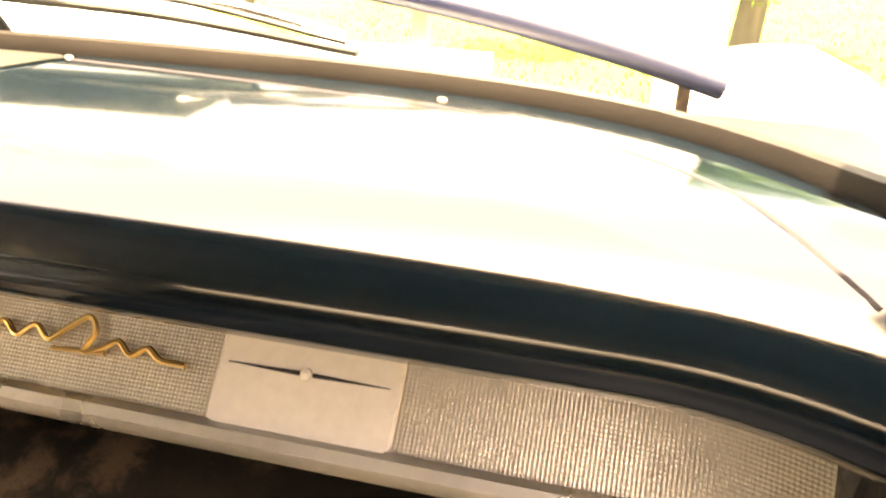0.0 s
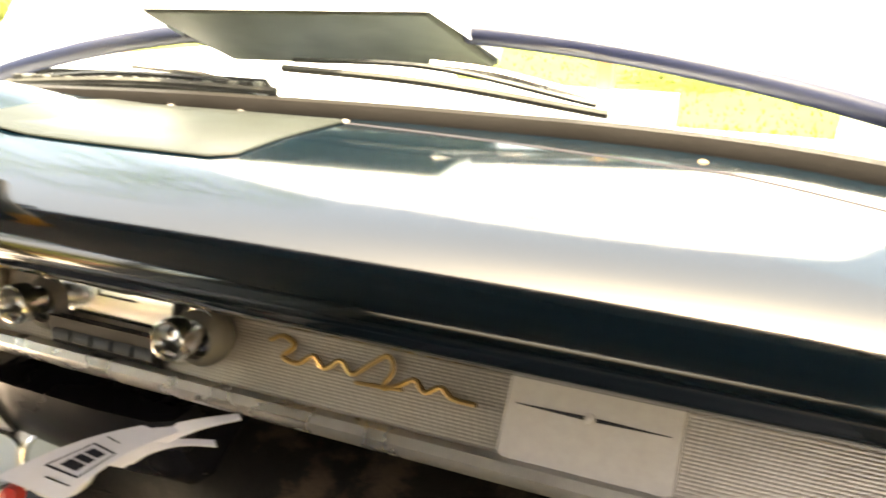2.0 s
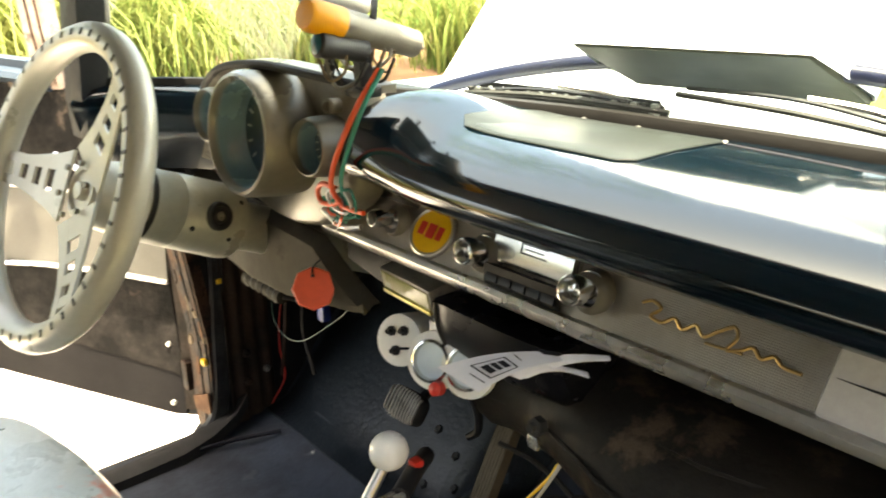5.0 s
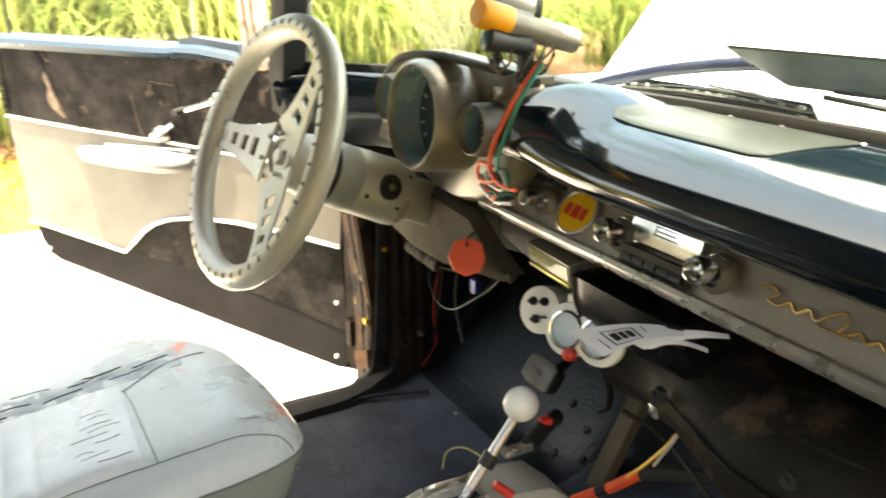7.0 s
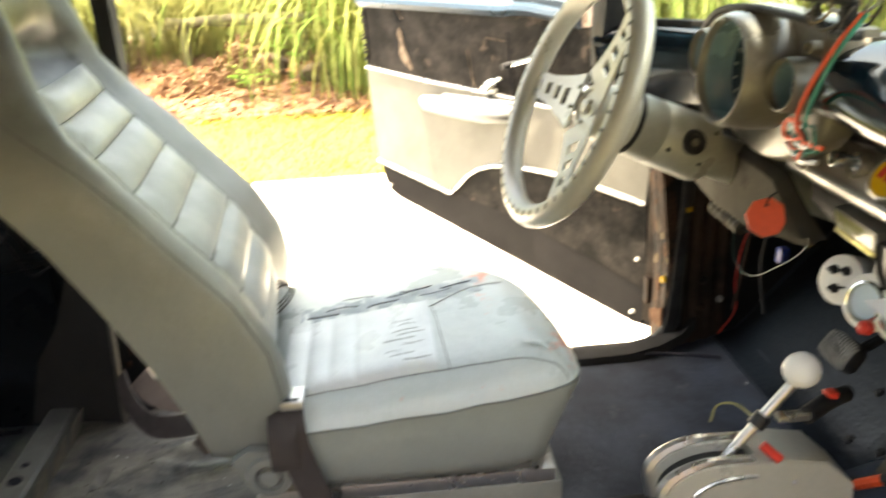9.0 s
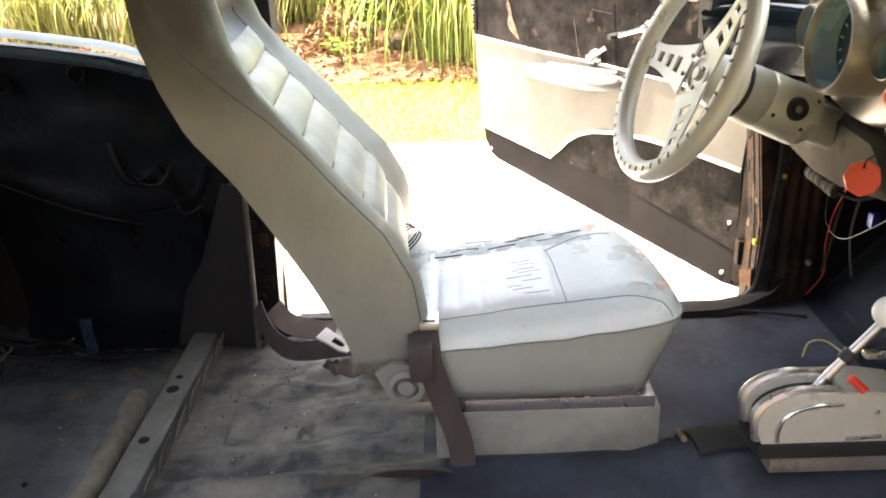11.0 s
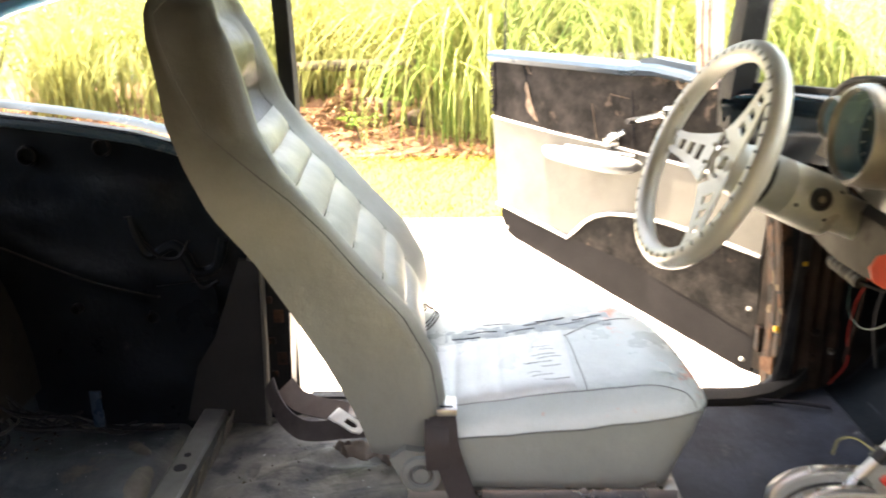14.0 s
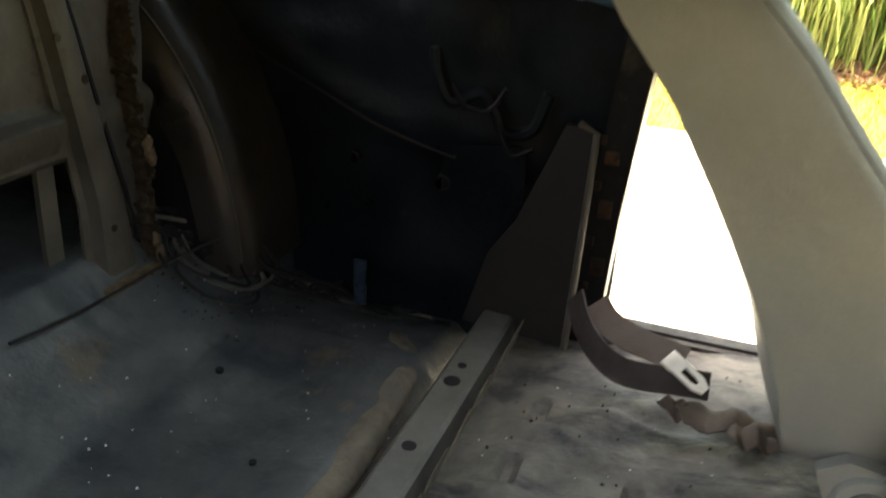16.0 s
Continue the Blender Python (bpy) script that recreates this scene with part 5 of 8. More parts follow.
def top_profile(x):
    y0, dz, ys = lip_y(x), lip_z(x), screen_y(x) - 0.012
    d = ys - y0
    b, a = min(0.068, 0.8 * d), min(0.039, 0.5 * d)
    e = d - b
    q = min(1.0, max(0.0, (-0.010 - x) / 0.115))
    rise = 0.024 * q * q * (3 - 2 * q)
    prof = [(ys, 1.080), (y0 + b + 0.757 * e, 1.0825 + 0.2 * dz), (y0 + b + 0.486 * e, 1.0835 + 0.4 * dz), (y0 + b + 0.216 * e, 1.0815 + 0.6 * dz), (y0 + b, 1.077 + 0.8 * dz), (y0 + a, 1.070 + dz),
            (y0 + 0.022, 1.0625 + dz), (y0 + 0.008, 1.053 + dz), (y0, 1.040 + dz), (y0 + 0.003, 1.028 + dz), (y0 + 0.014, 1.0175 + dz), (y0 + 0.032, 1.0105 + dz), (y0 + 0.060, 1.0065 + dz), (y0 + 0.095, 1.004 + dz)]
    share = (0.35, 0.75, 0.95, 1.0, 0.97, 0.80, 0.58, 0.30, 0.06)
    return [(y, z + (rise * share[k] if k < 9 else 0.0)) for k, (y, z) in enumerate(prof)]


dash = thing("dashboard", (0.2, 0.45, 0.93), "glossy dark blue steel dashboard with ribbed aluminium trim", "dashboard")
DX = line(-0.128, 0.715, 70)
rings = [[(x, y, z) for y, z in top_profile(x)] + [(x, y, z) for y, z in [(lip_y(x) + 0.12, 1.04), (screen_y(x) - 0.012, 1.065)]] for x in DX]
part("dash_top", loft(B(), rings), M_DASH, dash, "", 60)
# rounded end of the roll beside the gauge pod
bm = B()
rings = []
for x, s in [(-0.156, 0.50), (-0.150, 0.78), (-0.140, 0.93), (-0.128, 1.0)]:
    prof = top_profile(-0.128)[4:] + [(0.42, 1.05)]
    cy, cz = 0.375, 1.045
    rings.append([(x, cy + (y - cy) * s, cz + (z - cz) * s) for y, z in prof])
part("roll_end", loft(bm, rings), M_DASH, dash, "", 60)
# the ledge that runs on behind the gauge pod to the pillar
rings = []
for x in line(-0.715, -0.130, 24):
    ys = screen_y(x) - 0.012
    f = min(0.40, ys - 0.02)
    rings.append([(x, ys, 1.080), (x, max(f + 0.03, ys - 0.05), 1.081), (x, f, 1.075), (x, f - 0.02, 1.055), (x, f - 0.01, 1.0), (x, f + 0.02, 0.95), (x, ys, 0.95)])
part("dash_ledge", loft(B(), rings), M_DASH, dash, "", 60)


def speaker_pt(x, y, h=0.0):
    """A point on the dash top."""
    pr = top_profile(x)
    z = interp(y, [p[0] for p in pr[8::-1]], [p[1] for p in pr[8::-1]])
    return Vector((x, y, z + h))


# satin speaker cover with its rim, screws and the seam that runs on to the pillar
outline = [(-0.045, 0.545), (-0.05, 0.43), (-0.03, 0.412), (0.170, 0.415), (0.186, 0.424), (0.196, 0.545), (0.188, 0.553)]
poly = []
for (x0, y0), (x1, y1) in zip(outline, outline[1:] + outline[:1]):
    poly += [(x0 + (x1 - x0) * k / 6, y0 + (y1 - y0) * k / 6) for k in range(6)]
cx, cy = 0.07, 0.485
rings = [[speaker_pt(cx + (x - cx) * s, cy + (y - cy) * s, h) for x, y in poly] for s, h in ((1.0, 0.0), (0.995, 0.002), (0.97, 0.0025), (0.6, 0.0025), (0.02, 0.0025))]
cover = part("speaker_cover", loft(B(), rings), M_DASHMAT, dash, "satin grey speaker cover")
part("cover_rim", tube(B(), [speaker_pt(x, y, 0.001) for x, y in poly], 0.0011, 6, loop=True), M_DASHMAT, cover)
for x, y in ((0.192, 0.556), (0.085, 0.560), (0.01, 0.558), (0.474, 0.528)):
    bm = lathe(B(), speaker_pt(x, y, 0), (0, 0, 1), [(0.0032, 0), (0.0028, 0.001), (0.0016, 0.0016), (0, 0.0016)], 12)
    part("screw", bm, M_CRUST if x > 0.4 else M_TRIM, dash, "small domed screw")
bm = tube(B(), [speaker_pt(p.x, p.y, -0.0006) for p in smooth_path([(0.200, 0.548, 0), (0.30, 0.535, 0), (0.436, 0.511, 0), (0.495, 0.499, 0), (0.571, 0.456, 0), (0.622, 0.414, 0), (0.653, 0.376, 0), (0.68, 0.33, 0)], 6)], 0.0015, 6)
part("seam", bm, M_INK, dash, "dark panel seam")

UP, OUT = Vector((0, 0.6105, 0.792)), Vector((0, -0.792, 0.6105))


def pan(x, s, h=0.0):
    return Vector((x, 0.369 + lip_y(x) - 0.312, 0.940)) + UP * s + OUT * h


# ribbed panel
ribs = []
n_rib = 28
for k in range(n_rib):
    s = 0.0606 * k / n_rib
    ribs += [(s, 0.0), (s + 0.0008, 0.000145), (s + 0.0015, 0.000145)]
rings = [[pan(x, s, h) for s, h in ribs] + [pan(x, 0.061, 0), pan(x, 0.061, -0.004), pan(x, 0, -0.004)] for x in line(-0.25, 0.712, 50)]
part("trim_panel", loft(B(), rings), M_ALU, dash, "fine ribbed aluminium insert", 20)
rings = [[pan(x, -0.014, 0.004), pan(x, -0.010, 0.0075), pan(x, -0.004, 0.0075), pan(x, 0.0, 0.003), pan(x, -0.001, -0.004), pan(x, -0.016, -0.004)] for x in line(-0.25, 0.712, 50)]
part("bottom_strip", loft(B(), rings), M_TRIM, dash, "dull aluminium lower strip")
rings = [[pan(x, 0.061, -0.004), pan(x, 0.061, 0.002), pan(x, 0.066, 0.0025), pan(x, 0.070, -0.004)] for x in line(-0.10, 0.712, 50)]
part("top_strip", loft(B(), rings), M_ALU, dash)
# unseen panel added to keep sun from leaking through the dash onto the floor
part("sun_stop", box(B(), (-0.70, 0.45, 0.992), (0.70, 0.785, 0.998), 0.0), M_SHELL, dash, "hidden dark panel added to stop sun through the dash")
part("tray_front", box(B(), (-0.70, 0.40, 0.945), (-0.10, 0.455, 0.998), 0.0), M_SHELL, dash, "dark tray front behind the pod")
# grey cover plate
bm = B()
rings = []
for x, s0, s1 in [(0.3955, 0.004, 0.058), (0.3970, 0.001, 0.0605), (0.4000, -0.001, 0.0615), (0.4920, -0.001, 0.0605), (0.4940, 0.001, 0.060), (0.4955, 0.004, 0.057)]:
    hh = 0.0042 if 0.3965 < x < 0.4945 else 0.003
    rings.append([pan(x, s0, 0.0008), pan(x, s0, hh), pan(x, s1, hh), pan(x, s1, 0.0008)])
plate = part("cover_plate", loft(bm, rings), M_PLATE, dash, "plain light grey cover plate")
bm = loft(B(), [[pan(x, 0.0300 - r, 0.0043), pan(x, 0.0300, 0.0052), pan(x, 0.0300 + r, 0.0043)] for x, r in ((0.4015, 0.0002), (0.4245, 0.0008), (0.4445, 0.0013), (0.4645, 0.0008), (0.4895, 0.0002))], closed=True)
part("crease", bm, M_INK, plate, "thin dark centre line")
part("nub", lathe(B(), pan(0.4450, 0.030, 0.0045), OUT, [(0.0035, 0), (0.003, 0.002), (0, 0.003)], 12), M_PLATE, plate)


# gold flourish
def stroke(pts, r):
    return tube(B(), [pan(x, s, 0.0035) for x, s in [(p.x, p.y) for p in smooth_path([(x, s, 0) for x, s in pts], 7)]], r, 6)


em = part("emblem_flourish", stroke([(0.2290, 0.0350), (0.2380, 0.0395), (0.2480, 0.0350), (0.2420, 0.0265), (0.2540, 0.0240), (0.2640, 0.0310), (0.2740, 0.0245), (0.2840, 0.0315), (0.2940, 0.0250), (0.3040, 0.0330), (0.3150, 0.0405), (0.3210, 0.0330), (0.3170, 0.0215), (0.3270, 0.0245),
                                     (0.3360, 0.0300), (0.3450, 0.0240), (0.3540, 0.0290), (0.3630, 0.0240), (0.3780, 0.0235)], 0.0017), M_GOLD, dash, "gold flowing ornament")
part("ornament_bar", stroke([(0.2980, 0.0205), (0.3150, 0.0215), (0.3300, 0.0225)], 0.0013), M_GOLD, em)


def knob(at, axis, r, parent, label="chrome stepped knob"):
    k = part("knob", lathe(B(), at, axis, [(r * 1.15, 0), (r * 1.15, 0.003), (r * 0.75, 0.006), (r * 0.72, 0.018), (r, 0.020), (r, 0.030), (r * 0.92, 0.033), (r * 0.84, 0.0335),
                                               (r * 0.76, 0.031), (r * 0.72, 0.020), (r * 0.42, 0.018), (r * 0.36, 0.024), (0, 0.025)], 26), M_CHROME, parent, label)
    return k


# radio
radio = thing("radio", (0.14, 0.36, 0.93), "chrome-fronted car radio with two stepped knobs", "radio")
AX = Vector((0, -0.97, 0.22))
for x in (0.035, 0.177):
    k = knob(pan(x, 0.030, 0.008), AX, 0.0145, radio)
    part("dome", lathe(B(), pan(x, 0.030, -0.001), AX, [(0.023, 0), (0.0225, 0.006), (0.018, 0.014), (0.014, 0.016)], 26), M_BRACE, k)
bm = B()
rings = [[pan(x, 0.025, 0.001), pan(x, 0.0245, 0.007), pan(x, 0.027, 0.009), pan(x, 0.058, 0.020), pan(x, 0.062, 0.020), pan(x, 0.066, 0.001)] for x in (0.047, 0.051, 0.149, 0.1525)]
part("face", loft(bm, rings), M_CHROME, radio, "bright chrome dial face")
part("bezel", box(B(), (0.0485, -0.001, -0.004), (0.151, 0.001, 0.0225), 0.0, Matrix.Translation(pan(0, 0.0, 0.002))), M_SEAL, radio, "black recess")
for k in range(5):
    x = 0.053 + 0.0193 * k
    bm = loft(B(), [[pan(x + d, 0.002, 0.004), pan(x + d, 0.002, 0.0095), pan(x + d, 0.008, 0.0115), pan(x + d, 0.021, 0.0095), pan(x + d, 0.021, 0.004)] for d in (0.0, 0.0165)])
    part("push_button", bm, M_KEY, radio, "black push button")
for a, b, c, d in [(0.0850, 0.0475, 0.1200, 0.0485), (0.0850, 0.0385, 0.1200, 0.0395), (0.0850, 0.0385, 0.0860, 0.0485), (0.159, 0.0385, 0.160, 0.0485), (0.0900, 0.0430, 0.1150, 0.0442)]:
    part("mark", slab(B(), [pan(a, b, 0.0085 + (b - 0.023) * 0.343), pan(c, b, 0.0085 + (b - 0.023) * 0.343), pan(c, d, 0.0085 + (d - 0.023) * 0.343), pan(a, d, 0.0085 + (d - 0.023) * 0.343)], OUT * 0.0006), M_INK, radio, "dark printed mark")

# round yellow badge
badge = thing("badge", pan(-0.052, 0.030, 0), "round yellow badge with red bars and silver ring", "badge")
BAX = (OUT + Vector((0.16, 0, 0))).normalized()
part("ring", lathe(B(), pan(-0.052, 0.030, 0.0060), BAX, [(0.0300, -0.006), (0.0300, 0.003), (0.0282, 0.0042), (0.0258, 0.003)], 34), M_TRIM, badge)
part("disc", lathe(B(), pan(-0.052, 0.030, 0.0060), BAX, [(0.0260, 0), (0.0260, 0.003), (0, 0.0033)], 34), M_YELLOW, badge, "yellow enamel disc")
bu = (Vector((1, 0, 0)) - BAX * BAX.x).normalized()
bw = BAX.cross(bu)
bc = pan(-0.052, 0.030, 0.0060) + BAX * 0.0033
for a, b, c, d in [(-0.0180, -0.0075, -0.0095, 0.0080), (-0.0060, -0.0085, 0.0050, 0.0085), (0.0085, -0.0075, 0.0160, 0.0080)]:
    part("bar", slab(B(), [bc + bu * x_ + bw * y_ for x_, y_ in ((a, b), (c, b), (c, d), (a, d))], BAX * 0.0006), M_RED, badge, "red bar")
solo("dash_label", slab(B(), [pan(-0.088, 0.0625, 0.0030), pan(-0.038, 0.0625, 0.0030), pan(-0.038, 0.0665, 0.0030), pan(-0.088, 0.0665, 0.0030)], OUT * 0.0008), M_YELLOW, "small faded yellow label on the trim", "label")
sw = thing("dash_switch", pan(-0.122, 0.03, 0), "chrome dash switch knob", "switch")
part("dome", lathe(B(), pan(-0.122, 0.029, -0.001), AX, [(0.022, 0), (0.02, 0.006), (0.014, 0.012)], 22), M_SILVER, sw)
knob(pan(-0.122, 0.029, 0.008), AX, 0.0105, sw)

# ---- gauge pod ----
pod = thing("gauge_pod", (-0.28, 0.36, 0.95), "silver-painted instrument pod with three hooded round gauges", "instrument pod")
rings = []
POD = [(p.x, p.y) for p in smooth_path([(-0.165, 0.972, 0), (-0.140, 1.00, 0), (-0.131, 1.05, 0), (-0.129, 1.10, 0), (-0.140, 1.124, 0), (-0.18, 1.133, 0), (-0.26, 1.137, 0), (-0.36, 1.130, 0), (-0.44, 1.102, 0), (-0.485, 1.06, 0), (-0.47, 0.99, 0), (-0.40, 0.945, 0), (-0.29, 0.932, 0), (-0.215, 0.945, 0)], 4)]
for y, grow in [(0.335, 0.90), (0.342, 0.97), (0.350, 1.0), (0.385, 0.97)]:
    rings.append([(-0.28 + (x + 0.28) * grow, y, 1.03 + (z - 1.03) * grow) for x, z in POD])
part("housing", loft(B(), rings), M_SILVER, pod, "", 60)
# visor with its black welt
vis = smooth_path([(-0.092, 0.338, 1.124), (-0.12, 0.320, 1.132), (-0.16, 0.309, 1.137), (-0.25, 0.303, 1.141), (-0.33, 0.303, 1.136), (-0.39, 0.305, 1.124), (-0.45, 0.312, 1.096), (-0.485, 0.322, 1.066), (-0.502, 0.338, 1.015)], 6)
bm = loft(B(), [[p, p + Vector((0, 0.0, 0.006)), p + Vector((0, 0.030, 0.005)), p + Vector((0, 0.030, -0.004)), p + Vector((0, 0.004, -0.003))] for p in vis])
part("visor", bm, M_SILVER, pod, "silver visor lip")
part("visor_welt", tube(B(), [p + Vector((0, -0.003, 0.001)) for p in vis], 0.0050, 8), M_RUBBER, pod, "black rubber welt")


def gauge(x, y, z, r, depth, tilt):
    ax = Vector((tilt, -1, 0.10)).normalized()
    at = Vector((x, y, z))
    g = part("gauge", lathe(B(), at, ax, [(r * 1.10, -depth), (r * 1.13, -depth * 0.5), (r * 1.10, -0.010), (r * 1.04, -0.001), (r * 0.99, 0.0), (r * 0.95, -0.004), (r * 0.93, -0.010)], 36), M_SILVER, pod, "silver hooded gauge tube")
    deep = 0.018 + r * 0.45
    part("inner_wall", lathe(B(), at, ax, [(r * 0.935, -0.008), (r * 0.91, -deep * 0.6), (r * 0.88, -deep)], 36), M_BRIM, g, "pale blue-green inner wall")
    part("dial", lathe(B(), at, ax, [(r * 0.885, -deep + 0.001), (r * 0.5, -deep), (0, -deep)], 30), M_DIAL, g, "dark blue-black dial")
    bm = B()
    u = ax.cross(Vector((0, 0, 1))).normalized()
    w = u.cross(ax)
    for k in range(13):
        a = radians(220 - 260 * k / 12)
        d = u * math.cos(a) + w * math.sin(a)
        s = (u * -math.sin(a) + w * math.cos(a)) * r * 0.02
        c = at - ax * (deep - 0.0008)
        slab(bm, [c + d * r * 0.66 - s, c + d * r * 0.80 - s, c + d * r * 0.80 + s, c + d * r * 0.66 + s], ax * 0.0006)
    part("ticks", bm, M_SPECK, g, "pale scale marks")
    a = radians(205)
    d = u * math.cos(a) + w * math.sin(a)
    part("needle", tube(B(), [at - ax * (deep - 0.003), at - ax * (deep - 0.003) + d * r * 0.7], r * 0.025, 6, r_end=r * 0.008), M_ORANGE, g)
    lens = part("lens", lathe(B(), at, ax, [(r * 0.93, -0.013), (r * 0.6, -0.0105), (0, -0.009)], 30), M_LENS, g)
    lens.visible_shadow = False
    return g


gauge(-0.273, 0.262, 1.063, 0.069, 0.09, 0.03)
gauge(-0.162, 0.292, 1.060, 0.031, 0.06, 0.05)
gauge(-0.392, 0.280, 1.069, 0.033, 0.07, 0.05)
# apron under the pod
rings = []
for x, z0, z1, y in [(-0.70, 0.80, 0.93, 0.385), (-0.597, 0.805, 0.925, 0.37), (-0.45, 0.808, 0.925, 0.35), (-0.319, 0.822, 0.930, 0.337), (-0.232, 0.838, 0.926, 0.335), (-0.194, 0.845, 0.902, 0.335), (-0.159, 0.850, 0.884, 0.335), (-0.132, 0.857, 0.872, 0.335), (-0.121, 0.864, 0.868, 0.335)]:
    rings.append([(x, y, z0), (x, y - 0.006, z0 + 0.01), (x, y - 0.004, z1 - 0.01), (x, y + 0.01, z1), (x, y + 0.02, z1), (x, y + 0.02, z0)])
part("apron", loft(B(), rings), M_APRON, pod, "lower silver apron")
# black sheet in place of the shaded gap beside the apron
part("gap_shade_panel", slab(B(), [(-0.30, 0.428, 0.935), (-0.060, 0.428, 0.935), (-0.060, 0.428, 0.850), (-0.16, 0.428, 0.835), (-0.30, 0.428, 0.86)], (0, 0.006, 0)), M_SEAL, pod, "black panel added for the dark gap behind the apron")
ex = thing("side_trim", (-0.58, 0.36, 1.0), "ribbed aluminium dash end trim beside the pillar", "dash trim")
rings = [[Vector((x, 0.355 - 0.05 * (x + 0.7), 0.972 + 0.0035 * k + (0.0 if k % 2 else 0.0))) + Vector((0, -0.0012 * (k % 2), 0)) for k in range(15)] + [Vector((x, 0.38, 1.022)), Vector((x, 0.38, 0.972))] for x in line(-0.70, -0.48, 4)]
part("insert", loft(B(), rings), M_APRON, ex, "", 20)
part("ledge", tube(B(), [(-0.70, 0.36, 1.034), (-0.48, 0.345, 1.04)], 0.012, 8), M_DASH, ex)

# ---- steering column and wheel ----
WC, WN = Vector((-0.3627, 0.0789, 1.0172)), Vector((-0.1054, 0.930, -0.4163)).normalized()
SX_ = WN.cross(Vector((0, 0, 1))).normalized()
WU = SX_.cross(WN)
col = thing("steering_column", tuple(WC + WN * 0.2), "silver-painted steering column with ignition barrel", "steering column")
part("hub_cone", lathe(B(), WC, WN, [(0.030, 0.030), (0.040, 0.045), (0.045, 0.070), (0.046, 0.096)], 32), M_WHEEL, col, "silver hub cone")
part("seal_ring", lathe(B(), WC, WN, [(0.040, 0.094), (0.0485, 0.096), (0.0485, 0.102), (0.040, 0.104)], 32), M_RUBBER, col, "black ring behind the wheel")
part("collar", lathe(B(), WC, WN, [(0.044, 0.101), (0.0475, 0.104), (0.0485, 0.142), (0.0475, 0.144), (0.0490, 0.146), (0.0510, 0.225), (0.0495, 0.234), (0.038, 0.238), (0.034, 0.250), (0.033, 0.72)], 36), M_COLUMN, col, "worn silver column collar")
kd = Vector((0.93, -0.16, 0.30))
kd = (kd - WN * kd.dot(WN)).normalized()
k = WC + WN * 0.188 + kd * 0.047
bar = part("ignition_barrel", lathe(B(), k, kd, [(0.019, -0.004), (0.019, 0.004), (0.0175, 0.007), (0.0135, 0.0075), (0.0125, 0.004), (0.0105, 0.003), (0.0095, 0.006), (0.006, 0.0065), (0.005, 0.002), (0, 0.002)], 26), M_BLACK, col, "dark ignition barrel")
part("lock_face", lathe(B(), k, kd, [(0.0060, 0.0060), (0.0055, 0.0072), (0.0030, 0.0074), (0, 0.0050)], 18), M_SILVER, bar, "worn silver lock face")
for a_, d_ in ((0.212, -0.62), (0.222, 0.55), (0.155, -0.50)):
    sd_ = (kd + kd.cross(WN) * d_).normalized()
    part("column_screw", lathe(B(), WC + WN * a_ + sd_ * 0.0495, sd_, [(0.0036, -0.001), (0.0034, 0.0014), (0.0015, 0.0018), (0, 0.0010)], 10), M_SHELL, col, "small dark screw")
part("turn_stalk", tube(B(), smooth_path([WC + WN * 0.09 + Vector((-0.05, 0, 0)), WC + WN * 0.075 + Vector((-0.12, 0, 0.01)), WC + WN * 0.06 + Vector((-0.19, 0, 0.02))], 5), 0.005, 8), M_CHROME, col)

wheel = thing("steering_wheel", tuple(WC), "silver three-spoke steering wheel with finger grips and drilled spokes", "steering wheel")
R, r0 = 0.1757, 0.0175
rings = []
NW = 176
for i in range(NW):
    a = 2 * math.pi * i / NW
    d = SX_ * math.cos(a) + WU * math.sin(a)
    c = WC + d * R
    ring = []
    for j in range(14):
        b = 2 * math.pi * j / 14
        rr = r0
        ring.append(c + (d * math.cos(b) + WN * math.sin(b)) * rr)
    rings.append(ring)
part("rim", loft(B(), rings, loop=True), M_WHEEL, wheel, "", 60)

for i in range(46):
    a = 2 * math.pi * (i + 0.5) / 46
    d = SX_ * math.cos(a) + WU * math.sin(a)
    tan = d.cross(WN).normalized()
    out_ = (-WN * 0.99 + d * 0.06).normalized()
    side = out_.cross(tan)
    m4 = Matrix((tan, side, out_)).transposed().to_4x4()
    m4.translation = WC + d * R + out_ * (r0 + 0.0002)
    part("finger_slot", box(B(), (-0.0022, -0.0042, -0.002), (0.0022, 0.0042, 0.0006), 0.0006, m4, 1), M_PIPING, wheel)


def spoke(a):
    a = radians(a)
    d = (SX_ * math.cos(a) + WU * math.sin(a)).normalized()
    s = d.cross(WN)
    dish = WN * 0.028
    bm = B()
    def half(q):
        return interp(q, [0.03, 0.06, 0.12, 0.178], [0.044, 0.035, 0.022, 0.020])
    def pt(q, f, h):
        return WC + d * q + s * half(q) * f + dish * (1 - (q / 0.18) ** 2) - WN * h
    # two rails and cross bars leave the openings between them
    for f0, f1 in ((-1, -0.42), (0.42, 1)):
        loft(bm, [[pt(q, f0, 0), pt(q, f1, 0), pt(q, f1, 0.004), pt(q, f0, 0.004)] for q in line(0.03, 0.178, 12)])
    for q0, q1 in ((0.03, 0.060), (0.077, 0.089), (0.104, 0.117), (0.131, 0.144), (0.158, 0.178)):
        loft(bm, [[pt(q, -0.5, 0.0005), pt(q, 0.5, 0.0005), pt(q, 0.5, 0.0038), pt(q, -0.5, 0.0038)] for q in (q0, q1)])
    return part("spoke", bm, M_WHEEL, wheel, "drilled silver spoke")


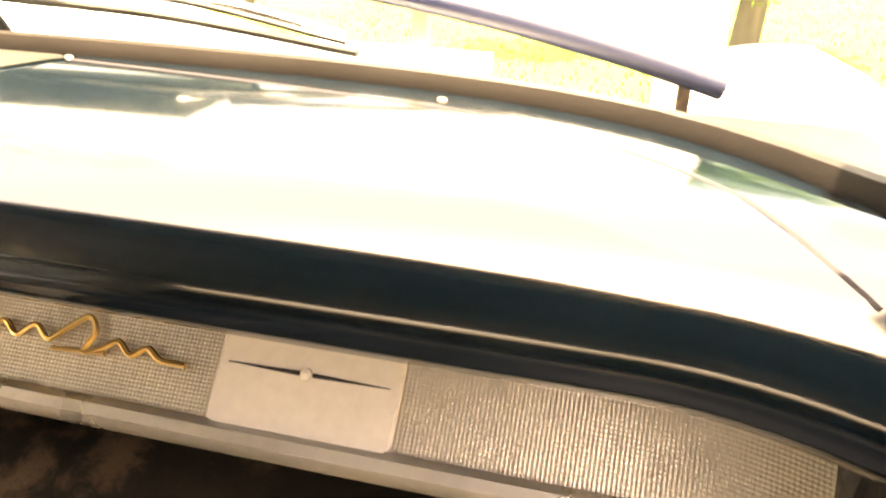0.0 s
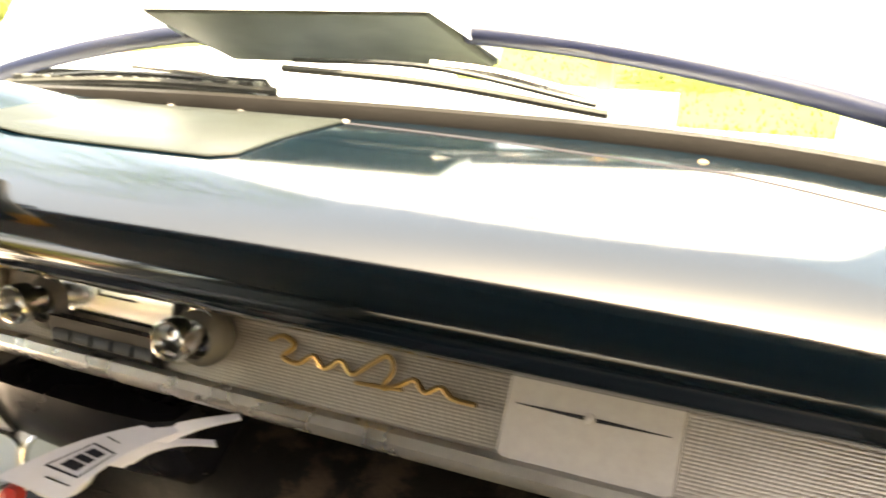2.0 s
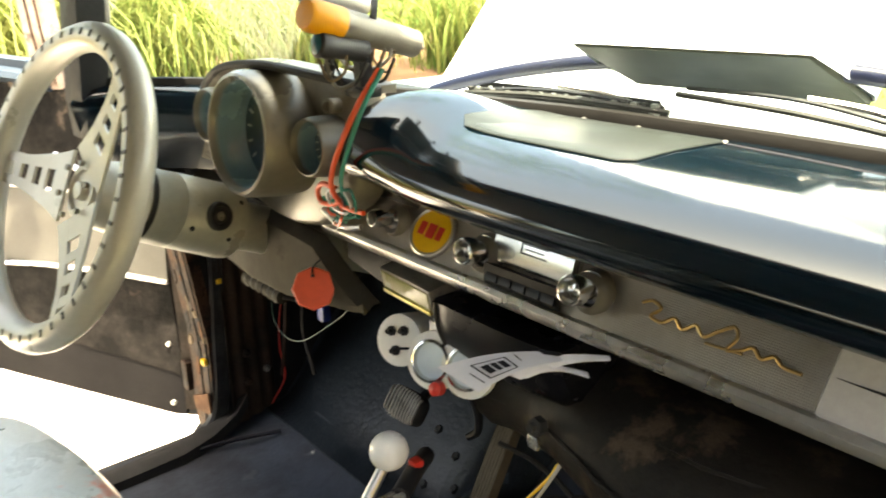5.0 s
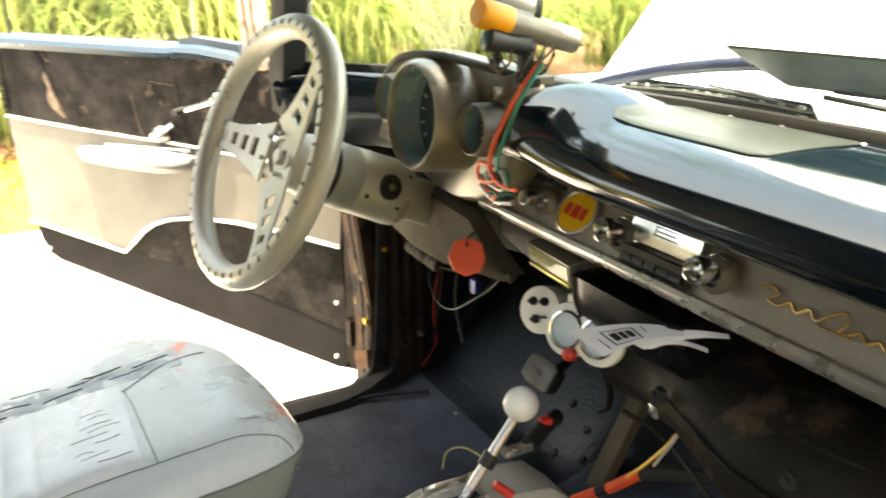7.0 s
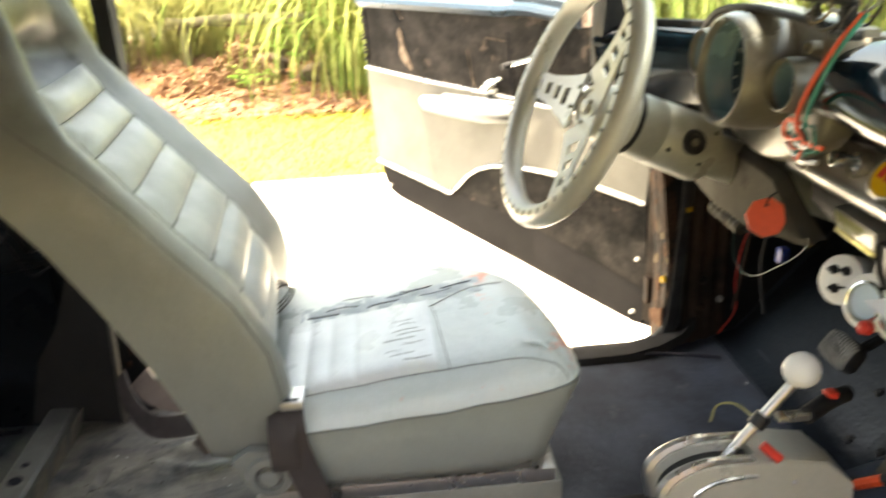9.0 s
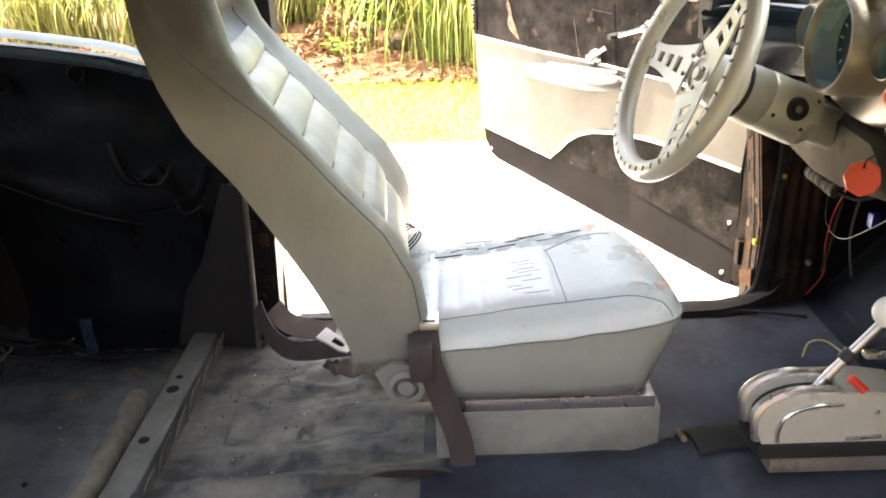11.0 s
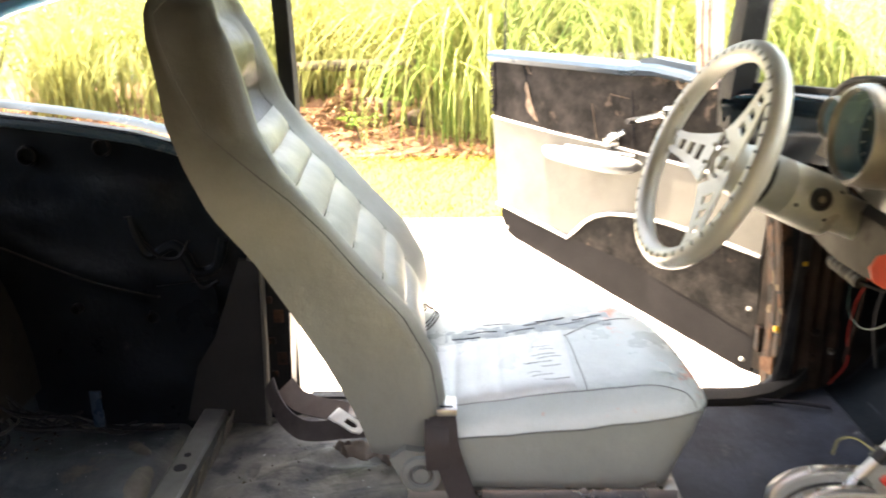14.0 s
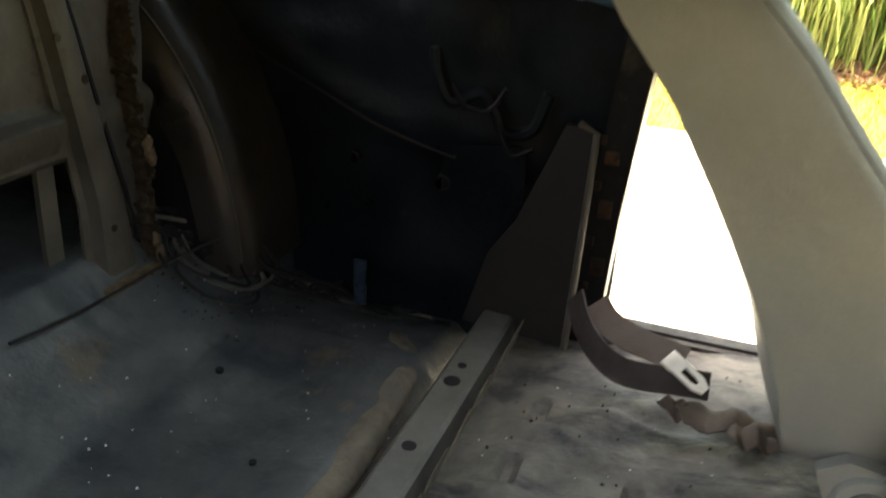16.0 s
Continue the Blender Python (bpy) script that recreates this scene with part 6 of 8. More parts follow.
for a in (180, 60, 300):
    spoke(a)
part("hub", lathe(B(), WC + WN * 0.03, -WN, [(0.0, -0.012), (0.036, -0.012), (0.036, -0.002), (0.031, 0.002), (0.026, 0.002), (0.024, -0.002), (0.012, -0.002), (0.010, 0.006), (0, 0.007)], 28), M_WHEEL, wheel)
for k in range(6):
    a = k * math.pi / 3 + 0.3
    c = WC + (SX_ * math.cos(a) + WU * math.sin(a)) * 0.033 + WN * 0.021
    part("bolt", cyl(B(), c, c - WN * 0.005, 0.0036, seg=6), M_SILVER, wheel, "small hub bolt")


from mathutils.bvhtree import BVHTree

# ---- driver's seat ----
seat = thing("driver_seat", (-0.38, -0.2, 0.42), "worn grey vinyl high-back bucket seat with piping", "car seat")
SCX = -0.38
# stations up the backrest: rear point, front seam point (y, z), half width
ST = [((-0.452, 0.610), (-0.370, 0.600), 0.232), ((-0.470, 0.680), (-0.352, 0.690), 0.246), ((-0.505, 0.760), (-0.362, 0.765), 0.250), ((-0.555, 0.849), (-0.400, 0.840), 0.250), ((-0.602, 0.925), (-0.460, 0.908), 0.248),
      ((-0.657, 0.990), (-0.517, 0.978), 0.243), ((-0.688, 1.050), (-0.570, 1.040), 0.232), ((-0.715, 1.110), (-0.602, 1.098), 0.212), ((-0.727, 1.175), (-0.618, 1.160), 0.194), ((-0.739, 1.224), (-0.634, 1.212), 0.182),
      ((-0.742, 1.258), (-0.652, 1.248), 0.168)]


def st(v):
    """Interpolated station: v from 0 to 1."""
    q = v * (len(ST) - 1)
    i = min(int(q), len(ST) - 2)
    f = q - i
    lerp = lambda a, b: a + (b - a) * f
    (r0_, f0, w0), (r1, f1, w1) = ST[i], ST[i + 1]
    return Vector((0, lerp(r0_[0], r1[0]), lerp(r0_[1], r1[1]))), Vector((0, lerp(f0[0], f1[0]), lerp(f0[1], f1[1]))), lerp(w0, w1)


def back_ring(v, pinch=1.0):
    rear, front, w = st(v)
    fw = (front - rear).normalized()
    w *= pinch
    ring = []
    for u, s, bulge in [(-1, 0.0, 0), (-1.0, 0.25, 0), (-1.005, 0.6, 0), (-1.0, 0.92, 0), (-0.985, 1.0, 0.004), (-0.94, 1.0, 0.013), (-0.885, 1.0, 0.017), (-0.81, 1.0, 0.013), (-0.73, 1.0, 0.006), (-0.65, 1.0, -0.003), (-0.56, 1.0, -0.013), (-0.3, 1.0, -0.017), (0, 1.0, -0.018), (0.3, 1.0, -0.017), (0.56, 1.0, -0.013), (0.65, 1.0, -0.003), (0.73, 1.0, 0.006), (0.81, 1.0, 0.013), (0.885, 1.0, 0.017), (0.94, 1.0, 0.013), (0.985, 1.0, 0.004),
                         (1.0, 0.92, 0), (1.005, 0.6, 0), (1.0, 0.25, 0), (1, 0.0, 0), (0.93, -0.01, 0), (0.6, -0.06, 0), (0, -0.08, 0), (-0.6, -0.06, 0), (-0.93, -0.01, 0)]:
        seam = interp(v, [0.48, 0.55, 0.6, 0.65, 0.7, 0.8, 0.9, 1.0], [1.0, 0.93, 0.80, 0.60, 0.42, 0.22, 0.16, 0.12])
        k = 1 - seam
        if abs(u) > 0.97 and s > 0.2:
            s = seam * {0.25: 0.25, 0.6: 0.6, 0.92: 0.92, 1.0: 1.0}[s]
            bulge *= seam
        elif abs(u) > 0.8 and s > 0.9:
            s = seam + (1 - seam) * (0.42 if abs(u) > 0.92 else 0.74 if abs(u) > 0.85 else 0.93)
            u *= 1 + k * (0.055 if abs(u) > 0.92 else 0.065 if abs(u) > 0.85 else 0.05)
        if abs(u) < 0.6:
            bulge += interp(v, [0, 0.66, 0.73, 0.80, 0.88, 0.97, 1.0], [0, 0, -0.052, 0.010, 0.028, 0.024, 0.010]) * (1 - (u / 0.6) ** 4)
        p = rear + (front - rear) * s + fw * bulge * pinch
        ring.append(Vector((SCX + w * u * (1.14 if u < 0 else 1.0), p.y - 0.045 * (1 - u) / 2, p.z)))
    return ring


rings = [back_ring(v) for v in line(0, 1, 34)]
tp = rings[-1]
c = sum(tp, Vector()) / len(tp)
for s, up in ((0.95, 0.012), (0.86, 0.022), (0.70, 0.030), (0.40, 0.036), (0.05, 0.038)):
    rings.append([c + (p - c) * s + Vector((0, 0, up)) for p in tp])
bt = rings[0]
c0 = sum(bt, Vector()) / len(bt)
rings = [[c0 + (p - c0) * s + Vector((0, 0.004, dz)) for p in bt] for s, dz in ((0.05, -0.022), (0.7, -0.020), (0.93, -0.010))] + rings
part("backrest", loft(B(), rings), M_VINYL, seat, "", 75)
# quilted insert with raised channels
rows, cols = 97, 15
def insert_pt(v, u):
    rear, front, w = st(0.10 + 0.58 * v)
    fw = (front - rear).normalized()
    bulge = -0.0165 + 0.014 * (1 - abs(2 * ((v * 8.0) % 1.0) - 1) ** 3) * (1 - abs(u) ** 6)
    sag = 0.002 * u * u
    p = front + fw * (bulge + 0.003) + Vector((0, 0, 0))
    up = (st(min(1, 0.12 + 0.58 * v))[1] - front)
    return Vector((SCX + w * 0.56 * u * (1.14 if u < 0 else 1.0), p.y - 0.045 * (1 - 0.56 * u) / 2, p.z)) + Vector((0, -0.45, 0.75)) * sag
bm = B()
grid = [[bm.verts.new(insert_pt(v, u)) for u in line(-1, 1, cols)] for v in line(0, 1, rows)]
for i in range(rows - 1):
    for j in range(cols - 1):
        bm.faces.new((grid[i][j], grid[i][j + 1], grid[i + 1][j + 1], grid[i + 1][j]))
part("quilted_insert", bm, M_VINYL_BACK, seat, "channel-quilted backrest insert", 80)
# seams drawn near black, so the shadow in each quilt groove is painted
for k in range(1, 8):
    part("groove_shade", tube(B(), [insert_pt(k / 8, u) + Vector((0, 0.0004, 0.0003)) for u in line(-0.97, 0.97, 12)], 0.0008, 5), M_INK, seat, "cross seam darkened as the groove's shadow")


def seam_line(u_sel, v0, v1, r, name="piping", mat_=None, idx=None):
    pts = [back_ring(v)[idx] for v in line(v0, v1, 40)]
    return part(name, tube(B(), pts, r, 6), mat_ or M_PIPING, seat, "dark piping")


seam_line(0, 0.02, 1.0, 0.0009, idx=20)
seam_line(0, 0.02, 1.0, 0.0009, idx=4)
seam_line(0, 0.08, 0.97, 0.0013, idx=14)
seam_line(0, 0.08, 0.97, 0.0013, idx=10)
top = back_ring(1.0)
part("piping", tube(B(), smooth_path([top[20], top[20] * 0.5 + top[12] * 0.5 + Vector((0.06, 0.0, 0.026)), top[12] + Vector((0, -0.01, 0.030)), top[20] * 0.2 + top[4] * 0.8 + Vector((0.01, 0, 0.018)), top[4]], 6), 0.0013, 6), M_PIPING, seat, "dark piping")

# cushion: rings that follow its plan outline
PLAN = [(p.x, p.y) for p in smooth_path([(-0.605, -0.400, 0), (-0.612, -0.24, 0), (-0.595, -0.145, 0), (-0.548, -0.065, 0), (-0.485, -0.008, 0), (-0.41, 0.028, 0), (-0.30, 0.047, 0), (-0.20, 0.053, 0), (-0.155, 0.046, 0),
                                         (-0.133, 0.015, 0), (-0.128, -0.06, 0), (-0.130, -0.20, 0), (-0.136, -0.362, 0)], 7)]


def plan_ring(inset, lift, taper=0.0, low=None):
    """The outline moved inwards; lift above the welt, or a fixed height."""
    out = []
    for k, (x, y) in enumerate(PLAN):
        x0, y0 = PLAN[max(0, k - 1)]
        x1, y1 = PLAN[min(len(PLAN) - 1, k + 1)]
        n_ = Vector((y0 - y1, x1 - x0, 0)).normalized()
        if y < -0.32:
            n_ = Vector((-1 if x < -0.38 else 1, 0, 0))
        d = inset + taper * max(0.0, n_.y) ** 0.8
        px, py = x - n_.x * d, y - n_.y * d
        welt = interp(py, [-0.36, -0.12, 0.02, 0.052], [0.639, 0.662, 0.681, 0.683])
        hi = lift * interp(py, [-0.36, -0.2, -0.03, 0.06], [0.77, 1.0, 1.06, 1.0])
        out.append(Vector((px, py, 0.553 + low * (welt - 0.579) if low is not None else welt + hi + 0.0022 * noise.noise((px * 12, py * 22, 4)))))
    return out


SOFT = [(0.0, 0.0), (0.004, 0.012), (0.014, 0.026), (0.030, 0.036), (0.052, 0.043), (0.070, 0.046)]
top_rings = [plan_ring(a, b) for a, b in SOFT]
mid = sum(top_rings[-1], Vector()) / len(PLAN)
for f in (0.8, 0.55, 0.3, 0.05):
    top_rings.append([Vector((mid.x + (p.x - mid.x) * f, mid.y + (p.y - mid.y) * f, p.z * f + (mid.z + 0.003) * (1 - f))) for p in top_rings[len(SOFT) - 1]])
bm = loft(B(), top_rings, closed=True, caps=False)
bm.verts.ensure_lookup_table()
bm.faces.new([bm.verts[k] for k in range(len(bm.verts) - len(PLAN), len(bm.verts))])
bm.faces.ensure_lookup_table()
CUSH = BVHTree.FromBMesh(bm)
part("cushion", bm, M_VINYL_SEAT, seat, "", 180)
side_rings = [plan_ring(0.0, 0.0), plan_ring(0.0005, -0.012), plan_ring(0.0, -0.026, 0.008), plan_ring(0.0, 0, 0.020, 0.76), plan_ring(0.001, 0, 0.046, 0.50), plan_ring(0.005, 0, 0.072, 0.25), plan_ring(0.010, 0, 0.090, 0.0)]
side_rings.append([Vector((-0.37 + (p.x + 0.37) * 0.9, -0.16 + (p.y + 0.16) * 0.9, 0.553)) for p in side_rings[-1]])
side_rings.append([Vector((-0.37 + (p.x + 0.37) * 0.05, -0.16 + (p.y + 0.16) * 0.05, 0.553)) for p in side_rings[-1]])
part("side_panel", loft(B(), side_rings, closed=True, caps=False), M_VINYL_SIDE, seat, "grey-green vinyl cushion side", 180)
part("piping", tube(B(), plan_ring(-0.0005, 0.0), 0.0016, 6), M_WELT, seat, "grey cushion welt")


def on_cush(x, y, h=0.0008):
    """A point on the cushion's top."""
    hit = CUSH.ray_cast(Vector((x, y, 1.0)), Vector((0, 0, -1)))[0]
    return Vector((x, y, (hit.z if hit else 0.66) + h))


for pts in ([(-0.352, -0.138), (-0.30, -0.133), (-0.23, -0.130), (-0.168, -0.126)], [(-0.168, -0.126), (-0.170, -0.20), (-0.172, -0.28), (-0.175, -0.34)], [(-0.168, -0.126), (-0.166, -0.08), (-0.162, -0.033), (-0.150, 0.010), (-0.138, 0.035)],
            [(-0.352, -0.138), (-0.355, -0.22), (-0.36, -0.34)], [(-0.352, -0.138), (-0.39, -0.08), (-0.40, -0.02)]):
    part("seam", tube(B(), [on_cush(p.x, p.y) for p in smooth_path([(x, y, 0) for x, y in pts], 8)], 0.0008, 6), M_STITCH, seat, "grey stitched seam")
def cushion_insert(t, u):
    y = -0.36 + 0.218 * t
    rib = 0.0035 * abs(math.sin(math.pi * (y + 0.36) / 0.034)) ** 0.5 if y < -0.258 else 0.0030 * min(1.0, (y + 0.258) / 0.01, (-0.139 - y) / 0.012)
    edge = min(1.0, (1 - abs(u)) / 0.07)
    return on_cush(-0.274 + 0.103 * u - 0.004 * (1 - t), y, 0.0012 + max(0.0, rib) * edge)


part("cushion_insert", wall(B(), line(0, 1, 60), line(-1, 1, 16), cushion_insert, (0, 0, -0.004)), M_INSERT, seat, "pale cushion insert with cross channels", 70)
rng = random.Random(3)
for k in range(9):
    x, y = -0.315 + 0.0145 * k + rng.uniform(-0.003, 0.003), rng.uniform(-0.215, -0.185)
    l_ = rng.uniform(0.018, 0.048)
    pts = [(x, y), (x + rng.uniform(-0.003, 0.003), y + l_ * 0.5), (x + rng.uniform(-0.003, 0.003), y + l_)]
    part("crack", tube(B(), [on_cush(p.x, p.y, 0.0042) for p in smooth_path([(a, b, 0) for a, b in pts], 4)], rng.uniform(0.0004, 0.0007), 5), M_WELT, seat, "dark split in the vinyl")
# torn far bolster with ragged strips
bm = wall(B(), line(0, 1, 44), line(-1, 1, 8), lambda t, u: on_cush(-0.405 + 0.028 * u + 0.010 * noise.noise((t * 9, u, 1)), -0.345 + 0.29 * t, 0.0035 * noise.noise((t * 16, u * 2.2, 7)) + 0.001 * (1 - u * u)), (0, 0, -0.004))
part("torn_bolster", bm, mat("torn_blue_grey_vinyl", (0.30, 0.36, 0.385), 0.5, other=(0.50, 0.55, 0.56), amount=0.9, scale=26, fine=160, bump=0.6, stain=(0.03, 0.03, 0.035), stain_scale=22, stain_cut=0.60), seat, "torn blue-grey bolster")
for k in range(8):
    y = -0.335 + 0.031 * k + rng.uniform(-0.008, 0.008)
    x = (-0.385, -0.405, -0.425)[k % 3] + rng.uniform(-0.007, 0.007)
    pts = [(x, y), (x + rng.uniform(-0.005, 0.005), y + 0.022), (x + rng.uniform(-0.007, 0.007), y + 0.050)]
    part("crack", tube(B(), [on_cush(p.x, p.y, 0.005) for p in smooth_path([(a, b, 0) for a, b in pts], 4)], rng.uniform(0.0006, 0.0012), 5), M_INK, seat, "dark tear")
# hinge, base, runners
for s in (1, -1):
    x = SCX + 0.252 * s
    part("pivot", lathe(B(), (x, -0.377, 0.588), (s, 0, 0), [(0.031, -0.03), (0.031, 0.004), (0.0285, 0.009), (0.020, 0.011), (0.0185, 0.003), (0.0135, 0.003), (0.0125, 0.010), (0.006, 0.011), (0, 0.010)], 30), M_VINYL, seat, "round grey-green hinge cover")
    ear = [(-0.377 + 0.034 * math.cos(q_), 0.588 + 0.034 * math.sin(q_)) for q_ in [radians(-150 + 18 * j_) for j_ in range(11)]]
    bm = slab(B(), [(x - 0.014 * s, y_, z_) for y_, z_ in ear + [(-0.362, 0.622), (-0.400, 0.628), (-0.424, 0.612)]], (0.016 * s, 0, 0))
    part("hinge_ear", bm, M_VINYL, seat, "grey vinyl hinge cover lobe")
    part("hinge_ring", lathe(B(), (x, -0.377, 0.588), (s, 0, 0), [(0.0183, 0.0032), (0.0183, 0.0040), (0.0137, 0.0040), (0.0137, 0.0032)], 30), M_PIPING, seat, "dark ring groove")
    bm = slab(B(), [(x - 0.016 * s, -0.405, 0.572), (x - 0.016 * s, -0.352, 0.572), (x - 0.016 * s, -0.362, 0.612), (x - 0.016 * s, -0.405, 0.612)], (0.012 * s, 0, 0))
    part("hinge_arm", bm, M_RUBBER, seat)
    bm = slab(B(), [(x - 0.020 * s, -0.412, 0.600), (x - 0.020 * s, -0.345, 0.600), (x - 0.020 * s, -0.312, 0.550), (x - 0.020 * s, -0.375, 0.538), (x - 0.020 * s, -0.400, 0.560)], (0.010 * s, 0, 0))
    part("hinge_plate", bm, M_SILVER, seat, "grey hinge plate")
    rx = SCX + 0.225 * s
    bm = box(B(), (rx - 0.018, -0.40, 0.528), (rx + 0.018, 0.012, 0.550), 0.003)
    part("runner", bm, M_TRIM, seat, "dull steel seat runner")
    part("runner_end", box(B(), (rx - 0.014, -0.10, 0.546), (rx + 0.014, -0.02, 0.562), 0.003), M_BRACE, seat)
part("base_frame", box(B(), (SCX - 0.235, -0.335, 0.412), (SCX + 0.245, 0.022, 0.530), 0.006), M_BASE, seat, "grey metal seat box")


# dark elastic loops in the gap behind the cushion
for k in range(3):
    c = Vector((-0.448 - 0.010 * k, -0.388 - 0.004 * k, 0.704))
    part("elastic_loop", tube(B(), smooth_path([c + Vector((0, 0.0, -0.03)), c + Vector((0.006, 0.022, -0.006)), c + Vector((0.0, 0.030, 0.010)), c + Vector((-0.006, 0.012, 0.018)), c + Vector((-0.010, -0.006, 0.0))], 6), 0.0015, 6), M_BELT, seat, "dark elastic loop")


# seat belt over the gap between back and cushion
def strap(pts, width, across, mat_, name, label, category, thick=0.0015):
    bm = B()
    p = smooth_path(pts, 7)
    a = Vector(across).normalized() * width / 2
    rings = []
    for i, q in enumerate(p):
        d = (p[min(i + 1, len(p) - 1)] - p[max(i - 1, 0)]).normalized()
        aa = (a - d * a.dot(d)).normalized() * width / 2
        n_ = d.cross(aa).normalized() * thick
        rings.append([q - aa - n_, q + aa - n_, q + aa + n_, q - aa + n_])
    return solo(name, loft(bm, rings), mat_, label, category)


strap([(-0.20, -0.348, 0.672), (-0.150, -0.345, 0.680), (-0.124, -0.342, 0.668), (-0.118, -0.338, 0.630), (-0.112, -0.320, 0.570), (-0.106, -0.300, 0.510), (-0.098, -0.294, 0.462), (-0.090, -0.310, 0.446), (-0.075, -0.365, 0.462), (-0.060, -0.43, 0.474), (-0.045, -0.52, 0.470)], 0.040, (0, 1, 0.12), M_BELT, "seat_belt", "dark brown seat belt hanging beside the cushion", "seat belt")
strap([(-0.175, -0.353, 0.668), (-0.135, -0.352, 0.672), (-0.112, -0.352, 0.655), (-0.108, -0.351, 0.622), (-0.110, -0.350, 0.605)], 0.036, (0, 1, 0), M_BELT, "seat_belt", "short dark belt end doubled over the strap", "seat belt")
bk = thing("belt_latch", (-0.16, -0.345, 0.68), "silver seat belt latch on the cushion", "belt latch")
part("body", box(B(), (-0.172, -0.352, 0.682), (-0.128, -0.322, 0.694), 0.003), M_TRIM, bk)
part("slot", box(B(), (-0.140, -0.347, 0.6925), (-0.134, -0.328, 0.6946), 0.0006), M_INK, bk, "dark latch slot")

# ---- driver's door, swung open ----
HINGE = Vector((-0.735, 0.42, 0))
DD, DN = Vector((-0.773, -0.634, 0)) * 1.025, Vector((0.634, -0.773, 0))


def dp(s, z, h=0.0):
    """A point on the door's inner face: s from the hinge edge, z up, h towards the cabin."""
    return HINGE + DD * s + DN * h + Vector((0, 0, z))


door = thing("car_door", tuple(dp(0.5, 0.42)), "open driver's door with black and light grey inner panels", "car door")


def dslab(outline, h0, h1):
    return slab(B(), [dp(s, z, h0) for s, z in outline], DN * (h1 - h0))


shell = [(0.07, 0.40), (0.12, 0.400), (0.90, 0.545), (0.935, 0.56), (0.955, 0.60), (0.975, 0.80), (0.985, 1.09), (0.45, 1.085), (0.30, 1.075), (0.10, 1.04), (0.07, 0.9)]
part("shell", dslab(shell, -0.10, -0.012), M_SHELL, door, "dark door shell")
part("kick_board", dslab([(0.10, 0.405), (0.125, 0.404), (0.895, 0.549), (0.925, 0.562), (0.948, 0.60), (0.958, 0.648), (0.674, 0.604), (0.45, 0.58), (0.12, 0.50), (0.095, 0.49)], -0.011, -0.004), M_DOORLOW, door, "dark grey lower board")
ARCH = [(0.674, 0.604), (0.645, 0.632), (0.615, 0.662), (0.578, 0.686), (0.53, 0.703), (0.473, 0.712), (0.42, 0.716), (0.35, 0.716), (0.22, 0.707), (0.10, 0.692)]
part("lower_panel", dslab(ARCH + [(0.095, 0.49), (0.12, 0.50), (0.45, 0.58)], -0.009, -0.003), M_DOORBLK, door, "worn black lower panel")
part("grey_panel", dslab([(0.960, 0.650), (0.674, 0.606)] + [(s, z + 0.002) for s, z in ARCH[1:]] + [(0.095, 0.76), (0.10, 0.835), (0.25, 0.862), (0.50, 0.880), (0.75, 0.893), (0.982, 0.910)], -0.009, 0.002), M_DOORGRY, door, "light grey vinyl panel")
part("upper_panel", dslab([(0.984, 0.912), (0.75, 0.895), (0.50, 0.882), (0.25, 0.864), (0.10, 0.837), (0.10, 1.03), (0.27, 1.055), (0.45, 1.073), (0.985, 1.075)], -0.010, -0.001), M_DOORBLK, door, "torn black upper panel")
part("arch_moulding", tube(B(), [dp(s, z, 0.003) for s, z in [(0.962, 0.649), (0.82, 0.627)] + ARCH], 0.0055, 8), M_TRIM, door, "bright curved moulding")
part("upper_moulding", tube(B(), [dp(s, z, 0.003) for s, z in [(0.983, 0.911), (0.75, 0.894), (0.50, 0.881), (0.25, 0.863), (0.10, 0.836)]], 0.004, 8), M_TRIM, door, "thin bright moulding")
# painted top rail with its raised step
rings = []
for s, z, w in [(0.99, 1.095, 0.018), (0.75, 1.092, 0.020), (0.48, 1.088, 0.022), (0.45, 1.092, 0.026), (0.40, 1.092, 0.028), (0.32, 1.082, 0.028), (0.27, 1.07, 0.024)]:
    rings.append([dp(s, z - 0.024, 0.006), dp(s, z - 0.010, w), dp(s, z, w * 0.8), dp(s, z + 0.006, 0.0), dp(s, z + 0.006, -0.06), dp(s, z - 0.024, -0.06)])
part("top_rail", loft(B(), rings), M_RAIL, door, "weathered blue-grey painted top rail")
part("vent_step", dslab([(0.455, 1.092), (0.455, 1.107), (0.42, 1.112), (0.31, 1.100), (0.30, 1.085)], -0.03, 0.004), M_RAIL, door)
# window post and glass edge
part("vent_post", tube(B(), [dp(0.43, 1.105, -0.02), dp(0.425, 1.42, -0.02)], 0.005, 8), M_TRIM, door, "slim vent window post")
part("rear_guide", tube(B(), [dp(0.955, 1.095, -0.02), dp(0.945, 1.42, -0.02)], 0.003, 6), M_RUBBER, door)
g = part("window", dslab([(0.95, 1.10), (0.435, 1.105), (0.43, 1.42), (0.94, 1.42)], -0.022, -0.018), M_GLASS, door)
g.visible_shadow = False
part("front_post", loft(B(), [[dp(s + 0.022, z, 0.0), dp(s - 0.022, z, 0.0), dp(s - 0.022, z, -0.04), dp(s + 0.022, z, -0.04)] for s, z in ((0.272, 1.05), (0.284, 1.15), (0.291, 1.26), (0.302, 1.42))]), M_PEEL, door, "peeling pale vent window post")
for ds_ in (-0.012, 0.006):
    part("post_groove", tube(B(), [dp(s_ + ds_, z_, 0.001) for s_, z_ in ((0.272, 1.06), (0.284, 1.15), (0.291, 1.26), (0.302, 1.42))], 0.0022, 6), M_RUST, door, "dark groove in the post")
